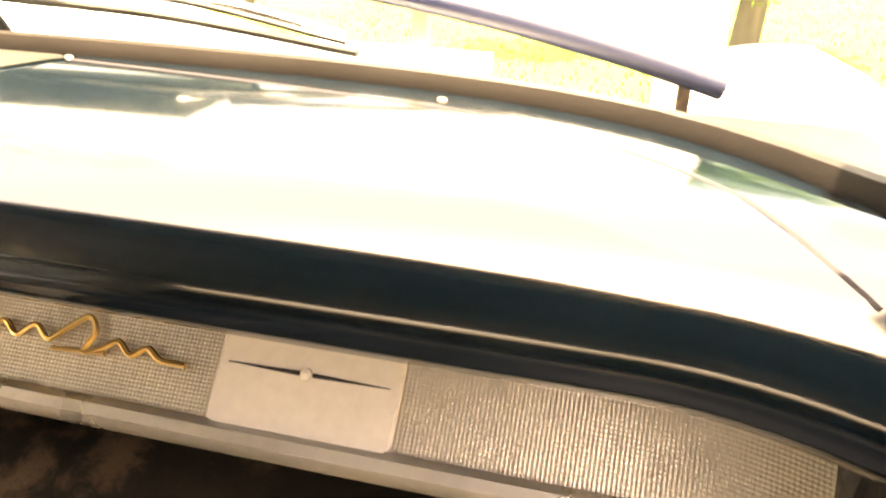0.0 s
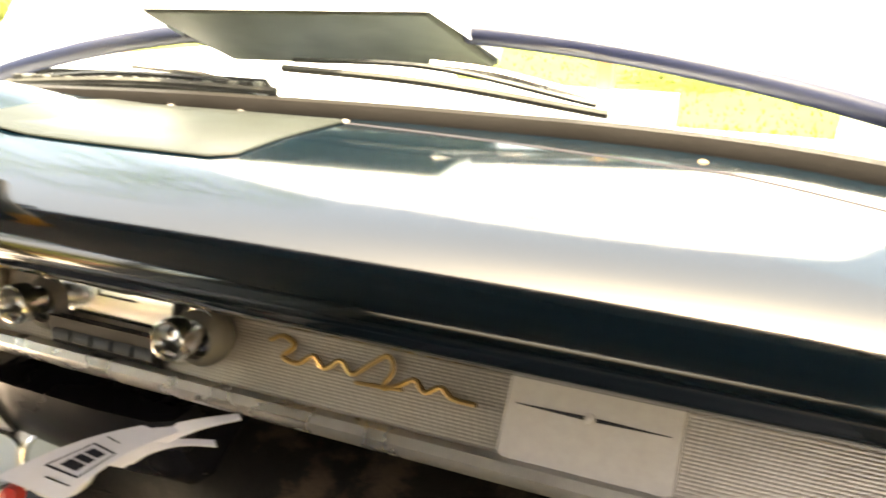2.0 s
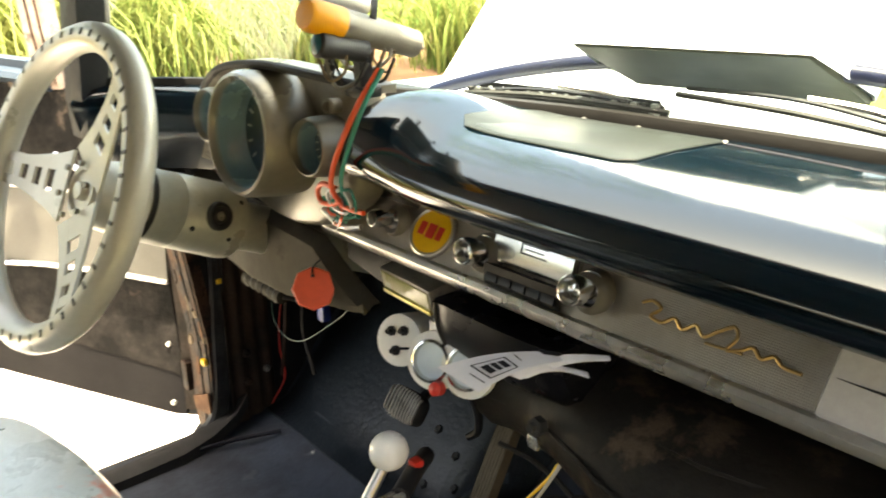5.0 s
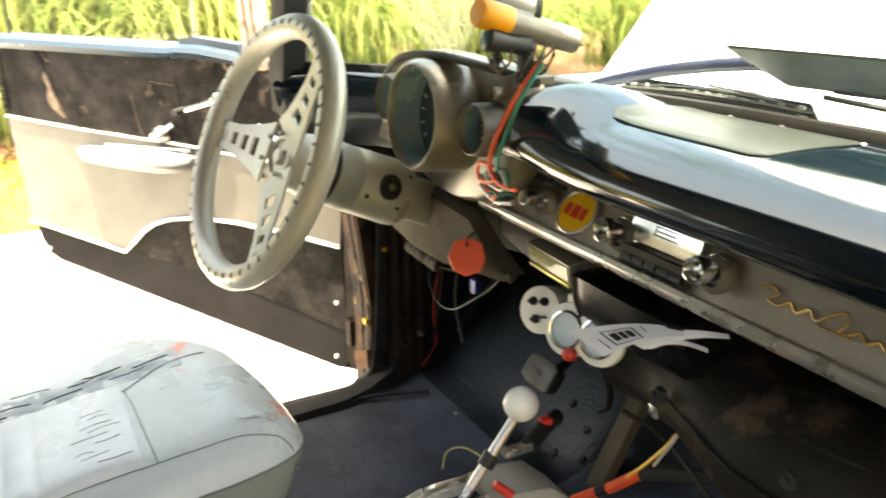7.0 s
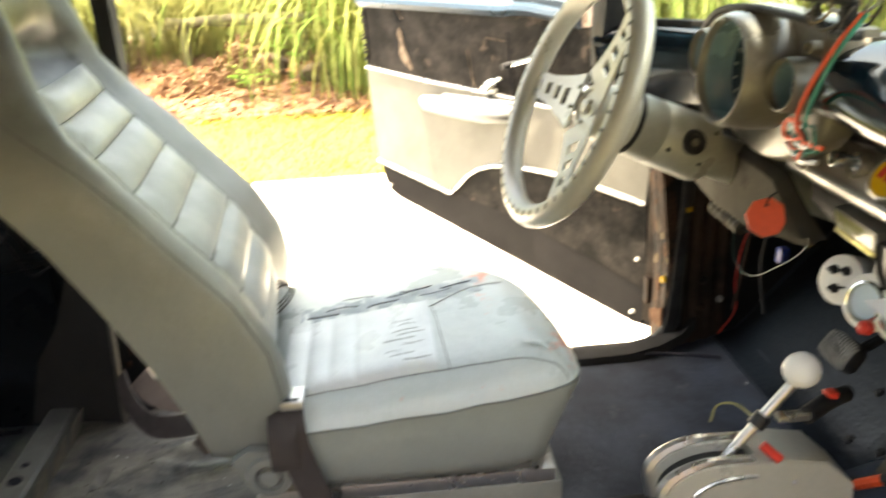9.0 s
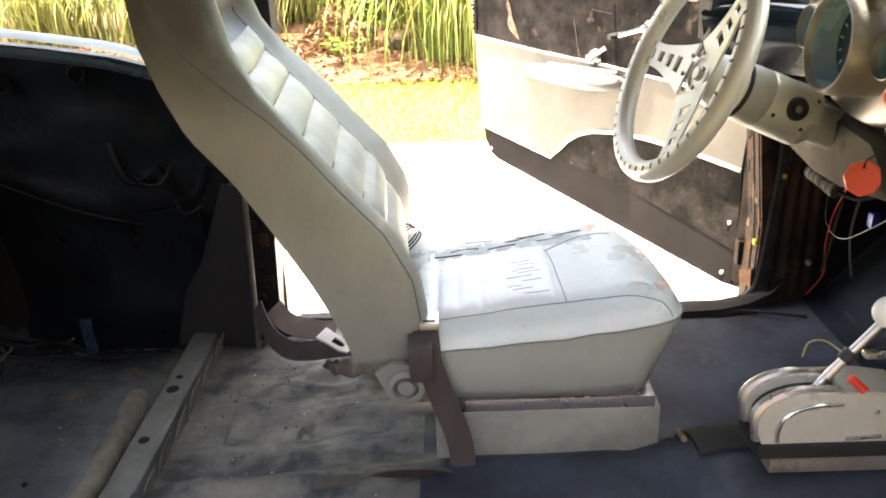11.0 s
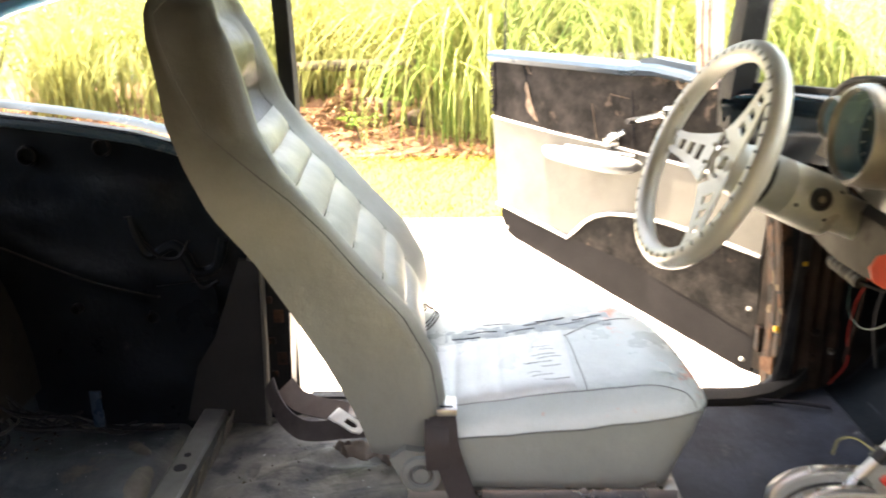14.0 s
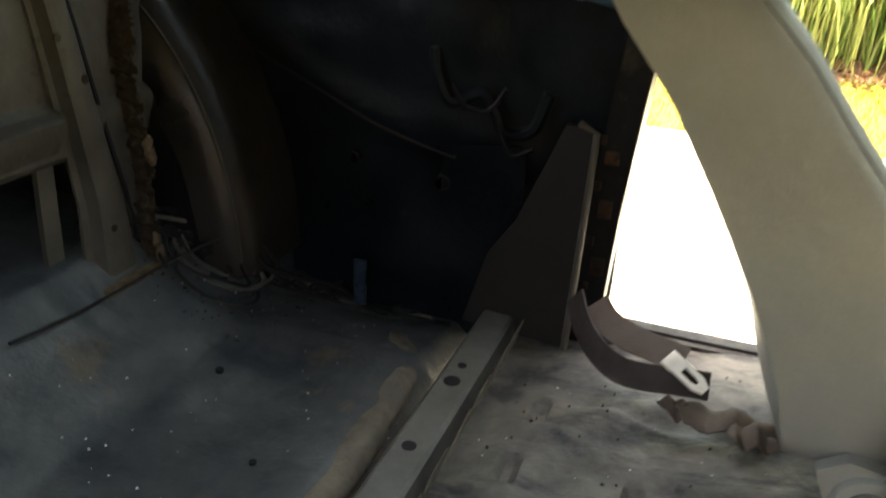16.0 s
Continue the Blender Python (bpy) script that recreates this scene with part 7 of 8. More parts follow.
# armrest
rings = []
for s, w, h in [(0.772, 0.004, 0.006), (0.755, 0.014, 0.014), (0.72, 0.030, 0.020), (0.62, 0.040, 0.024), (0.52, 0.042, 0.026), (0.46, 0.036, 0.022), (0.44, 0.022, 0.016), (0.432, 0.004, 0.006)]:
    z = interp(s, [0.43, 0.78], [0.846, 0.843])
    rings.append([dp(s, z + h * math.sin(a), 0.002 + w * (0.5 + 0.5 * math.cos(a)) * 1.6) for a in [2 * math.pi * k / 14 for k in range(14)]])
part("armrest", loft(B(), rings), mat("pale_blue_grey_vinyl", (0.20, 0.205, 0.205), 0.4, other=(0.15, 0.155, 0.16), scale=9, fine=160, bump=0.08), door, "pale grey padded armrest")
part("armrest_trim", tube(B(), [dp(0.68, 0.866, 0.012), dp(0.45, 0.870, 0.012)], 0.004, 8), M_TRIM, door)


def crank(s, z, a, length, parent):
    c = part("window_crank", lathe(B(), dp(s, z, 0), DN, [(0.022, 0), (0.022, 0.006), (0.016, 0.014), (0.010, 0.018), (0.009, 0.028), (0, 0.029)], 22), M_CHROME, parent, "chrome handle boss")
    e = dp(s + length * math.cos(a), z + length * math.sin(a), 0.034)
    part("arm", tube(B(), smooth_path([dp(s, z, 0.024), dp(s + 0.5 * length * math.cos(a), z + 0.5 * length * math.sin(a), 0.028), e], 4), 0.0065, 8), M_CHROME, c)
    return e


crank(0.528, 0.899, 2.64, 0.070, door)
e = crank(0.365, 0.985, -0.29, 0.075, door)
part("crank_knob", cyl(B(), e - DN * 0.004, e + DN * 0.03, 0.008, 0.007, 12), M_BLACK, door, "black crank knob")
# torn strip, hinge edge and little screws
part("torn_patch", dslab([(0.846, 1.022), (0.838, 1.010), (0.828, 0.975), (0.808, 0.935), (0.801, 0.915), (0.812, 0.921), (0.836, 0.938), (0.846, 0.955), (0.842, 0.985), (0.850, 1.005)], -0.001, 0.0012), M_TORN, door, "torn tan patch")
part("torn_patch", dslab([(0.868, 0.990), (0.850, 0.996), (0.846, 0.970), (0.838, 0.945), (0.852, 0.938), (0.860, 0.958)], -0.001, 0.0008), M_DOORLOW, door, "scuffed dark tear")
for pts_, r_ in (([(0.604, 0.985), (0.597, 0.955), (0.590, 0.92), (0.582, 0.893)], 0.0008), ([(0.545, 1.014), (0.52, 1.011), (0.482, 1.008)], 0.0007), ([(0.845, 1.066), (0.835, 1.050), (0.826, 1.045)], 0.0016)):
    part("torn_slit", tube(B(), [dp(q.x, q.y, 0.0004) for q in smooth_path([(a_, b_, 0) for a_, b_ in pts_], 5)], r_, 6), M_TORN, door, "pale slit in the black board")
for a_, b_, w_ in ((0.47, 0.99, 0.010), (0.20, 0.93, 0.012), (0.33, 1.01, 0.010)):
    part("scuff", dslab([(a_, b_), (a_ - w_, b_ + 0.006), (a_ - 1.5 * w_, b_ - 0.002), (a_ - 1.1 * w_, b_ - 0.010), (a_ - 0.3 * w_, b_ - 0.007)], -0.001, 0.0008), M_DOORLOW, door, "dull scuff")
# frayed rear end of the upper panel
rngf = random.Random(44)
for k_ in range(14):
    z_ = 0.925 + 0.010 * k_
    s0_ = 0.987 + rngf.uniform(-0.002, 0.003)
    part("fray", dslab([(s0_ - 0.014, z_), (s0_ + rngf.uniform(0.002, 0.012), z_ + rngf.uniform(-0.004, 0.004)), (s0_ - 0.012, z_ + 0.012)], -0.006, 0.002 + rngf.uniform(0, 0.004)), M_DOORBLK, door, "frayed board edge")
part("panel_seam", tube(B(), [dp(0.858, 1.07, 0.0), dp(0.842, 1.025, 0.0)], 0.0013, 5), M_INK, door)
part("panel_seam", tube(B(), [dp(0.476, 1.03, 0.0), dp(0.470, 0.96, 0.0), dp(0.464, 0.885, 0.0)], 0.0013, 5), M_INK, door)
bm = loft(B(), [[dp(s0, z, 0.0), dp(0.065, z, 0.0), dp(0.065, z, -0.09), dp(s0, z, -0.09)] for z, s0 in ((0.42, 0.098), (0.6, 0.093), (0.8, 0.095), (1.03, 0.10))])
part("edge_flange", tube(B(), [dp(0.066, z, 0.004) for z in line(0.44, 1.0, 6)], 0.005, 8), M_RAILGREY, door, "bare grey metal edge")
for z_ in (0.50, 0.93):
    part("hinge_leaf", box(B(), (-0.012, -0.012, -0.03), (0.012, 0.006, 0.03), 0.003, Matrix.Translation(dp(0.08, z_, 0.0))), M_RUST, door, "rusty hinge leaf")
part("hinge_edge", bm, M_RUSTPOST, door, "rusty hinge edge")
for s, z in ((0.925, 0.578), (0.118, 0.56), (0.125, 0.43)):
    part("screw", lathe(B(), dp(s, z, -0.004), DN, [(0.006, 0), (0.005, 0.003), (0, 0.004)], 10), M_TRIM, door)
part("vent_wing_pivot", lathe(B(), dp(0.327, 1.063, 0.0), DN, [(0.019, 0), (0.019, 0.010), (0.016, 0.014), (0.009, 0.014), (0.007, 0.006), (0, 0.006)], 20), M_TORN, door, "rusty tan round fitting")


# ---- shifter on the tunnel ----
sh = thing("floor_shifter", (0.01, 0.2, 0.53), "grey quadrant floor shifter with white ball knob", "gear shifter")


def quad(x0, x1, prof):
    return loft(B(), [[(x, y, z) for y, z in prof] for x in (x0, x1)])


ARC = [(0.106 + 0.070 * (1 - math.cos(a)), 0.615 + 0.042 * math.sin(a)) for a in [k * math.pi / 2 / 8 for k in range(9)]]
SIDE = [(0.114, 0.578), (0.106, 0.600)] + ARC + [(0.24, 0.656), (0.298, 0.648), (0.335, 0.614), (0.338, 0.574)]
for x0, x1 in ((0.014, 0.034), (-0.034, -0.014)):
    part("side_plate", quad(x0, x1, SIDE), M_WHEEL, sh, "grey cast side cover")
    part("bright_edge", tube(B(), [((x0 + x1) / 2, y - 0.001, z + 0.001) for y, z in [(0.113, 0.582)] + ARC + [(0.215, 0.656)]], 0.0098, 8, r_end=0.006), M_TRIM, sh, "bright worn edge")
part("slot", quad(-0.014, 0.014, [(y + 0.006, z - 0.012) for y, z in SIDE]), M_BLACK, sh, "dark selector slot")
part("front_cover", quad(-0.033, 0.033, [(0.218, 0.590), (0.218, 0.6575), (0.255, 0.6575), (0.299, 0.650), (0.3365, 0.615), (0.3385, 0.590)]), M_WHEEL, sh)
part("raised_rib", tube(B(), smooth_path([(0.0350, 0.133, 0.585), (0.0350, 0.133, 0.606), (0.0350, 0.148, 0.628), (0.0350, 0.18, 0.640), (0.0350, 0.215, 0.640)], 5), 0.003, 6), M_TRIM, sh)
part("raised_rib", tube(B(), [(0.0350, 0.225, 0.585), (0.0350, 0.272, 0.588)], 0.003, 6), M_TRIM, sh)
part("side_screw", lathe(B(), (0.0345, 0.262, 0.626), (1, 0, 0), [(0.004, 0), (0.003, 0.0015), (0, 0.002)], 10), M_TRIM, sh)
part("base", box(B(), (-0.040, 0.108, 0.556), (0.038, 0.345, 0.580), 0.005), M_RUBBER, sh, "black base pad")
part("foot_plate", box(B(), (-0.038, 0.125, 0.535), (0.040, 0.345, 0.557), 0.003), M_SILVER, sh, "grey mounting foot")
part("stick", tube(B(), [(0.002, 0.172, 0.624), (0.002, 0.263, 0.742)], 0.0066, 12), M_TRIM, sh, "bare steel stick")
part("ball_knob", ball(B(), (0.001, 0.272, 0.758), 0.0215, 24), M_WHITE, sh, "white ball knob")
part("clamp", tube(B(), [(0.002, 0.222, 0.688), (0.002, 0.232, 0.702)], 0.0105, 10), M_BLACK, sh)
part("red_button", tube(B(), [(0.024, 0.222, 0.676), (0.034, 0.240, 0.660)], 0.006, 10), M_RED, sh, "red push button")
part("wire", tube(B(), smooth_path([(0.002, 0.225, 0.695), (-0.02, 0.205, 0.706), (-0.035, 0.19, 0.696), (-0.038, 0.185, 0.672)], 6), 0.0014, 6), M_LCD, sh)
part("plug", box(B(), (-0.008, 0.248, 0.691), (0.008, 0.288, 0.700), 0.003), M_TRIM, sh, "grey connector")
part("handle_grip", tube(B(), smooth_path([(0.0, 0.285, 0.694), (-0.03, 0.33, 0.692), (-0.06, 0.37, 0.680)], 5), 0.011, 10), M_RUBBER, sh, "black cable grip")
part("red_cap", box(B(), (-0.034, 0.322, 0.699), (-0.020, 0.336, 0.708), 0.002), M_RED, sh, "small red cap")

# ---- pedals and the floor under the dash ----
ped = thing("brake_pedal", (-0.205, 0.47, 0.62), "ribbed rubber brake pedal", "pedal")
pm = pose(-0.205, 0.455, 0.652, -35, 0, 0)
def pad_outline(f):
    """Rounded pedal outline, scaled by f."""
    pts = []
    for k in range(32):
        a = 2 * math.pi * k / 32
        c, d = math.cos(a), math.sin(a)
        pts.append((f * 0.036 * math.copysign(abs(c) ** 0.55, c), f * 0.023 * math.copysign(abs(d) ** 0.55, d)))
    return pts


M_WORNRUB = mat("worn_grey_rubber", (0.21, 0.205, 0.19), 0.6, other=(0.07, 0.068, 0.062), scale=30, fine=160, bump=0.15)
part("pad", loft(B(), [[pm @ Vector((x, y - 0.10 * x * x / 0.036, z)) for x, z in pad_outline(f)] for f, y in ((0.90, 0.010), (0.98, 0.007), (1.0, 0.0), (1.0, -0.006), (0.95, -0.011), (0.80, -0.013))]), M_RUBBER, ped)
for k in range(11):
    x = -0.031 + 0.0062 * k
    hz = 0.023 * (1 - (abs(x) / 0.037) ** 3.6) ** 0.28
    rib = [pm @ Vector((x, -0.0135 - 0.10 * x * x / 0.036 + 0.004 * (abs(z) / hz) ** 6, z)) for z in line(-hz * 0.97, hz * 0.97, 9)]
    part("rib", tube(B(), rib, 0.0019, 6), M_WORNRUB, ped, "worn grey rib")
part("arm", tube(B(), smooth_path([(-0.205, 0.468, 0.648), (-0.205, 0.53, 0.70), (-0.205, 0.58, 0.86), (-0.205, 0.60, 0.98)], 5), 0.008, 8), M_SHELL, ped)
part("hook", tube(B(), smooth_path([(-0.13, 0.50, 0.70), (-0.12, 0.51, 0.66), (-0.13, 0.52, 0.62), (-0.15, 0.52, 0.60)], 5), 0.006, 8), M_SHELL, ped)
gas = thing("throttle_pedal", (-0.10, 0.55, 0.45), "long worn brown throttle pedal", "pedal")
a0, a1 = Vector((-0.058, 0.440, 0.530)), Vector((-0.066, 0.525, 0.664))
sx = Vector((0.019, -0.006, 0))
nn = (a1 - a0).cross(sx).normalized() * 0.007
part("tread", loft(B(), [[p - sx - nn, p + sx - nn, p + sx + nn, p - sx + nn] for p in (a0, a0 * 0.5 + a1 * 0.5, a1)]), M_TREAD, gas)
for k in range(6):
    o_ = sx * (-0.85 + 0.34 * k) - nn * 1.05
    part("tread_rib", tube(B(), [a0 + o_, a0.lerp(a1, 0.5) + o_, a1 + o_], 0.0013, 6), M_TREAD, gas)
part("link", tube(B(), [(-0.066, 0.530, 0.655), (-0.07, 0.66, 0.72)], 0.006, 8), M_SHELL, gas)
for x, y in ((-0.27, 0.53), (-0.24, 0.575), (-0.21, 0.545), (-0.19, 0.60), (-0.30, 0.59)):
    z = floor_z(x, y)
    solo("floor_bolt", lathe(B(), (x, y, z - 0.004), (0, -0.5, 0.85), [(0.0085, 0), (0.0085, 0.007), (0.006, 0.010), (0, 0.010)], 6), M_RUBBER, "black bolt head in the toe board", "bolt", "toe board bolts")
hs = thing("heater_duct", (0.2, 0.5, 0.72), "dusty dark heater duct under the dashboard", "heater duct")
part("body", loft(B(), [[(x, 0.47 + 0.10 * math.cos(a) + 0.02 * math.sin(x * 18), z0 + 0.075 * math.sin(a)) for a in [2 * math.pi * k / 16 for k in range(16)]] for x, z0 in [(0.02, 0.80), (0.05, 0.80), (0.12, 0.79), (0.25, 0.775), (0.40, 0.77), (0.60, 0.765), (0.69, 0.76)]]), M_DUCT, hs)
part("edge_rod", tube(B(), [(-0.03, 0.400, 0.777), (0.17, 0.400, 0.788), (0.312, 0.400, 0.801), (0.50, 0.395, 0.815), (0.68, 0.39, 0.825)], 0.007, 8), M_RUBBER, hs)
for x in (0.12, 0.30, 0.52):
    part("clip", lathe(B(), (x, 0.38, 0.80), (0, -1, 0.2), [(0.011, 0), (0.010, 0.010), (0.006, 0.012), (0.005, 0.017), (0, 0.017)], 6), M_RUBBER, hs, "dark hexagonal nut")
for z_, y_ in ((0.845, 0.415), (0.80, 0.372), (0.735, 0.385)):
    part("ridge", tube(B(), [(x, y_ + 0.02 * math.sin(x * 18), z_ - 0.05 * x) for x in line(0.04, 0.68, 16)], 0.003, 6), M_DUCT, hs, "brown pressed ridge")
part("nut", box(B(), (0.094, 0.386, 0.760), (0.110, 0.402, 0.776), 0.003), M_TRIM, hs, "bare steel nut")
wl = thing("wiring_loom", (0.05, 0.45, 0.55), "red and yellow wires in a taped loom", "wiring loom")
part("red_wire", tube(B(), smooth_path([(-0.03, 0.385, 0.560), (0.0, 0.392, 0.588), (0.030, 0.398, 0.615), (0.062, 0.40, 0.648), (0.085, 0.405, 0.672)], 6), 0.0075, 8), M_ORANGE, wl, "red insulated cable")
part("tape", tube(B(), smooth_path([(0.010, 0.393, 0.597), (0.024, 0.397, 0.610)], 3), 0.0085, 8), M_RUBBER, wl)
part("yellow_wire", tube(B(), smooth_path([(0.060, 0.394, 0.650), (0.092, 0.395, 0.690), (0.118, 0.398, 0.728), (0.128, 0.40, 0.748)], 6), 0.002, 6), M_YELLOW, wl)
part("grey_wire", tube(B(), smooth_path([(0.100, 0.398, 0.690), (0.125, 0.398, 0.735), (0.140, 0.40, 0.768), (0.150, 0.405, 0.79)], 6), 0.0022, 6), M_PLATE, wl)
part("sleeve", tube(B(), smooth_path([(0.078, 0.403, 0.664), (0.110, 0.415, 0.680), (0.155, 0.445, 0.690), (0.22, 0.50, 0.69)], 6), 0.0105, 8), M_RUBBER, wl, "black taped sleeve")
part("black_wire", tube(B(), smooth_path([(0.20, 0.46, 0.47), (0.16, 0.48, 0.52), (0.18, 0.54, 0.58), (0.24, 0.58, 0.62)], 6), 0.006, 8), M_RUBBER, wl)

# black skin over the toe slope: shade under the dash put into its colour
bm = wall(B(), line(-0.69, -0.03, 20), line(0.47, 0.80, 14), lambda x, y: (x, y, floor_z(x, y) + 0.004 + 0.0015 * noise.noise((x * 15, y * 15, 6))), (0, 0, -0.003))
solo("toe_board", bm, M_QUARTER, "steel toe board coloured black for the footwell shade", "toe board", kind="structure")
# crease across the floor and the cover on the tunnel with its tan rim
bm = tube(B(), [(x, 0.022 + 0.08 * (x + 0.34), floor_z(x, 0.03) + 0.0015) for x in line(-0.36, -0.06, 14)], 0.0022, 6)
solo("floor_seam", bm, M_INK, "dark crease across the floor pan", "floor seam", kind="structure")
rim_pts = smooth_path([(-0.085, 0.046, 0), (-0.133, 0.051, 0), (-0.158, 0.066, 0), (-0.168, 0.10, 0), (-0.171, 0.185, 0), (-0.165, 0.27, 0)], 7)
cov = thing("tunnel_cover", (-0.08, 0.15, 0.50), "black rubber cover on the tunnel with a frayed tan rim", "tunnel cover")
part("rim", tube(B(), [Vector((p.x, p.y, floor_z(p.x, p.y) + 0.006)) for p in rim_pts], 0.0055, 8), M_CRUST, cov, "frayed tan rim")
part("mat", wall(B(), line(-0.165, -0.03, 12), line(0.055, 0.27, 12), lambda x, y: (x, y, floor_z(x, y) + 0.007 + 0.002 * noise.noise((x * 20, y * 20, 3))), (0, 0, -0.004)), M_RUBBER, cov)

# dirt and dry leaves along the foot of the wheel arch
rng = random.Random(11)
bm = B()
for k in range(150):
    x, y = -0.40 - 0.24 * rng.random() ** 0.8, rng.uniform(-1.42, -1.20)
    if k > 120:
        x, y = rng.uniform(-0.66, -0.30), rng.uniform(-0.80, -0.45)
    c, a, l_ = Vector((x, y, (pan_z(x, y) if k > 120 else rear_z(x, y)) + 0.003)), rng.uniform(0, 6.28), rng.uniform(0.002, 0.008) * (0.6 if k > 120 else 0.8)
    u, w = Vector((math.cos(a), math.sin(a), rng.uniform(-0.3, 0.3))) * l_, Vector((-math.sin(a), math.cos(a), rng.uniform(-0.3, 0.3))) * l_ * rng.uniform(0.3, 0.7)
    vs = [bm.verts.new(c + q) for q in (u, w, -u, -w, Vector((0, 0, 0.004)))]
    for i in range(4):
        bm.faces.new((vs[i], vs[(i + 1) % 4], vs[4]))
solo("leaf_litter", bm, M_LITTER, "dry brown leaf litter and dirt on the floor", "leaf litter", kind="stuff")

# ---- instruments and clutter below the dash ----
lcd = thing("digital_meter", (-0.07, 0.37, 0.87), "small meter box with olive display", "digital meter")
lm = pose(-0.085, 0.372, 0.900, 12, 0, -4)
part("case", box(B(), (-0.055, -0.006, -0.026), (0.050, 0.05, 0.007), 0.003, lm), M_SILVER, lcd)
part("display", box(B(), (-0.050, -0.0075, -0.018), (0.046, -0.0055, 0.004), 0.0, lm), M_LCD, lcd, "olive display")
part("bright_rim", box(B(), (-0.050, -0.010, -0.024), (0.048, -0.005, -0.018), 0.0015, lm), mat("brass_yellow_rim", (0.55, 0.50, 0.16), 0.35, metal=0.5, scale=9, bump=0.02), lcd, "yellow lower rim")
tach = thing("black_housing", (0.03, 0.40, 0.86), "glossy black curved housing hanging under the dash", "housing")
rings = []
for x, s in [(-0.030, 0.86), (-0.022, 0.98), (0.0, 1.0), (0.09, 1.0), (0.14, 0.95), (0.155, 0.8)]:
    rings.append([(x, 0.415 - 0.058 * s * math.cos(a), 0.900 - 0.085 * s * max(0, math.sin(a))) for a in [math.pi * k / 14 for k in range(15)]])
part("shell", loft(B(), rings), mat("black_gloss_plastic", (0.006, 0.006, 0.008), 0.25, scale=5, fine=90, bump=0.01, spec=0.15), tach)
part("rim", tube(B(), [Vector(p) for p in rings[1]], 0.003, 6), M_RUBBER, tach)

pod3 = thing("gauge_cluster", (-0.06, 0.38, 0.80), "white three-gauge cluster hanging under the dash", "gauge cluster")
GA = Vector((0.30, -0.90, 0.30)).normalized()


def small_gauge(at, r, face, name):
    at = Vector(at)
    g = part(name, lathe(B(), at, GA, [(r, -0.045), (r * 1.02, -0.004), (r * 1.0, 0.0), (r * 0.8, 0.001), (0, 0.001)], 28), M_WHITE, pod3, "round white gauge cup")
    if face:
        part("bezel", lathe(B(), at, GA, [(r * 0.74, 0), (r * 0.74, 0.006), (r * 0.64, 0.007), (r * 0.60, 0.002)], 26), M_CHROME, g)
        part("dial", lathe(B(), at, GA, [(r * 0.62, 0.0015), (0, 0.0018)], 24), M_PAPER, g)
        ln = part("lens", lathe(B(), at, GA, [(r * 0.62, 0.004), (0, 0.0055)], 24), M_LENS, g)
        ln.visible_shadow = False
    else:
        u = GA.cross(Vector((0, 0, 1))).normalized()
        w = u.cross(GA)
        for a, b in ((0.35, 0.3), (-0.2, 0.42), (0.05, -0.4)):
            c = at + u * r * a + w * r * b
            part("terminal", lathe(B(), c, GA, [(r * 0.2, 0), (r * 0.2, 0.004), (r * 0.1, 0.005), (r * 0.1, 0.012), (0, 0.012)], 8), M_SHELL, g, "dark terminal stud")
        part("bare_wire", tube(B(), [at - u * r * 0.9 - w * r * 0.1 + GA * 0.006, at + w * r * -0.3 + GA * 0.010], 0.0016, 6), M_SHELL, g)
    return g


small_gauge((-0.110, 0.372, 0.817), 0.032, False, "gauge_back")
small_gauge((-0.033, 0.362, 0.822), 0.034, True, "gauge")
small_gauge((0.014, 0.374, 0.826), 0.034, True, "gauge")
part("bracket", loft(B(), [[(x, 0.40, z0), (x, 0.392, z0 + 0.004), (x, 0.392, z1), (x, 0.40, z1)] for x, z0, z1 in [(-0.075, 0.805, 0.85), (-0.04, 0.80, 0.85), (0.0, 0.79, 0.84), (0.045, 0.79, 0.83)]]), M_WHITE, pod3, "white backing bracket")
part("red_lamp", lathe(B(), (-0.010, 0.352, 0.800), GA, [(0.009, 0), (0.008, 0.01), (0, 0.013)], 14), M_RED, pod3, "red warning lamp")

# paper tag with two leaves
tag = thing("paper_tag", (0.10, 0.35, 0.85), "folded white paper tag with printed box", "paper tag")


def leaf(p00, p01, p10, p11, lift, name):
    p00, p01, p10, p11 = (Vector(p) for p in (p00, p01, p10, p11))
    rows_ = []
    for i in range(11):
        f = i / 10
        a, b = p00.lerp(p10, f), p01.lerp(p11, f)
        up = Vector((0, 0, lift * math.sin(f * math.pi)))
        rows_.append([a.lerp(b, g) + up for g in line(0, 1, 6)])
    bm = wall(B(), list(range(11)), list(range(6)), lambda i, j: rows_[i][j], (0, 0, 0.0006))
    return part(name, bm, M_PAPER, tag, "curling printed leaf"), rows_


l1, r1 = leaf((0.052, 0.300, 0.868), (0.106, 0.306, 0.860), (0.150, 0.372, 0.897), (0.160, 0.366, 0.893), 0.007, "leaf")
leaf((0.100, 0.345, 0.873), (0.128, 0.350, 0.868), (0.196, 0.388, 0.905), (0.201, 0.384, 0.9035), 0.006, "leaf")
leaf((0.104, 0.340, 0.869), (0.124, 0.345, 0.867), (0.180, 0.378, 0.885), (0.185, 0.374, 0.883), 0.008, "leaf")


def on_leaf(f, g):
    i, j = f * 10, g * 5
    a = r1[int(i)][int(j)].lerp(r1[min(10, int(i) + 1)][int(j)], i - int(i))
    b = r1[int(i)][min(5, int(j) + 1)].lerp(r1[min(10, int(i) + 1)][min(5, int(j) + 1)], i - int(i))
    return a.lerp(b, j - int(j)) + Vector((0, -0.0005, 0.0014))


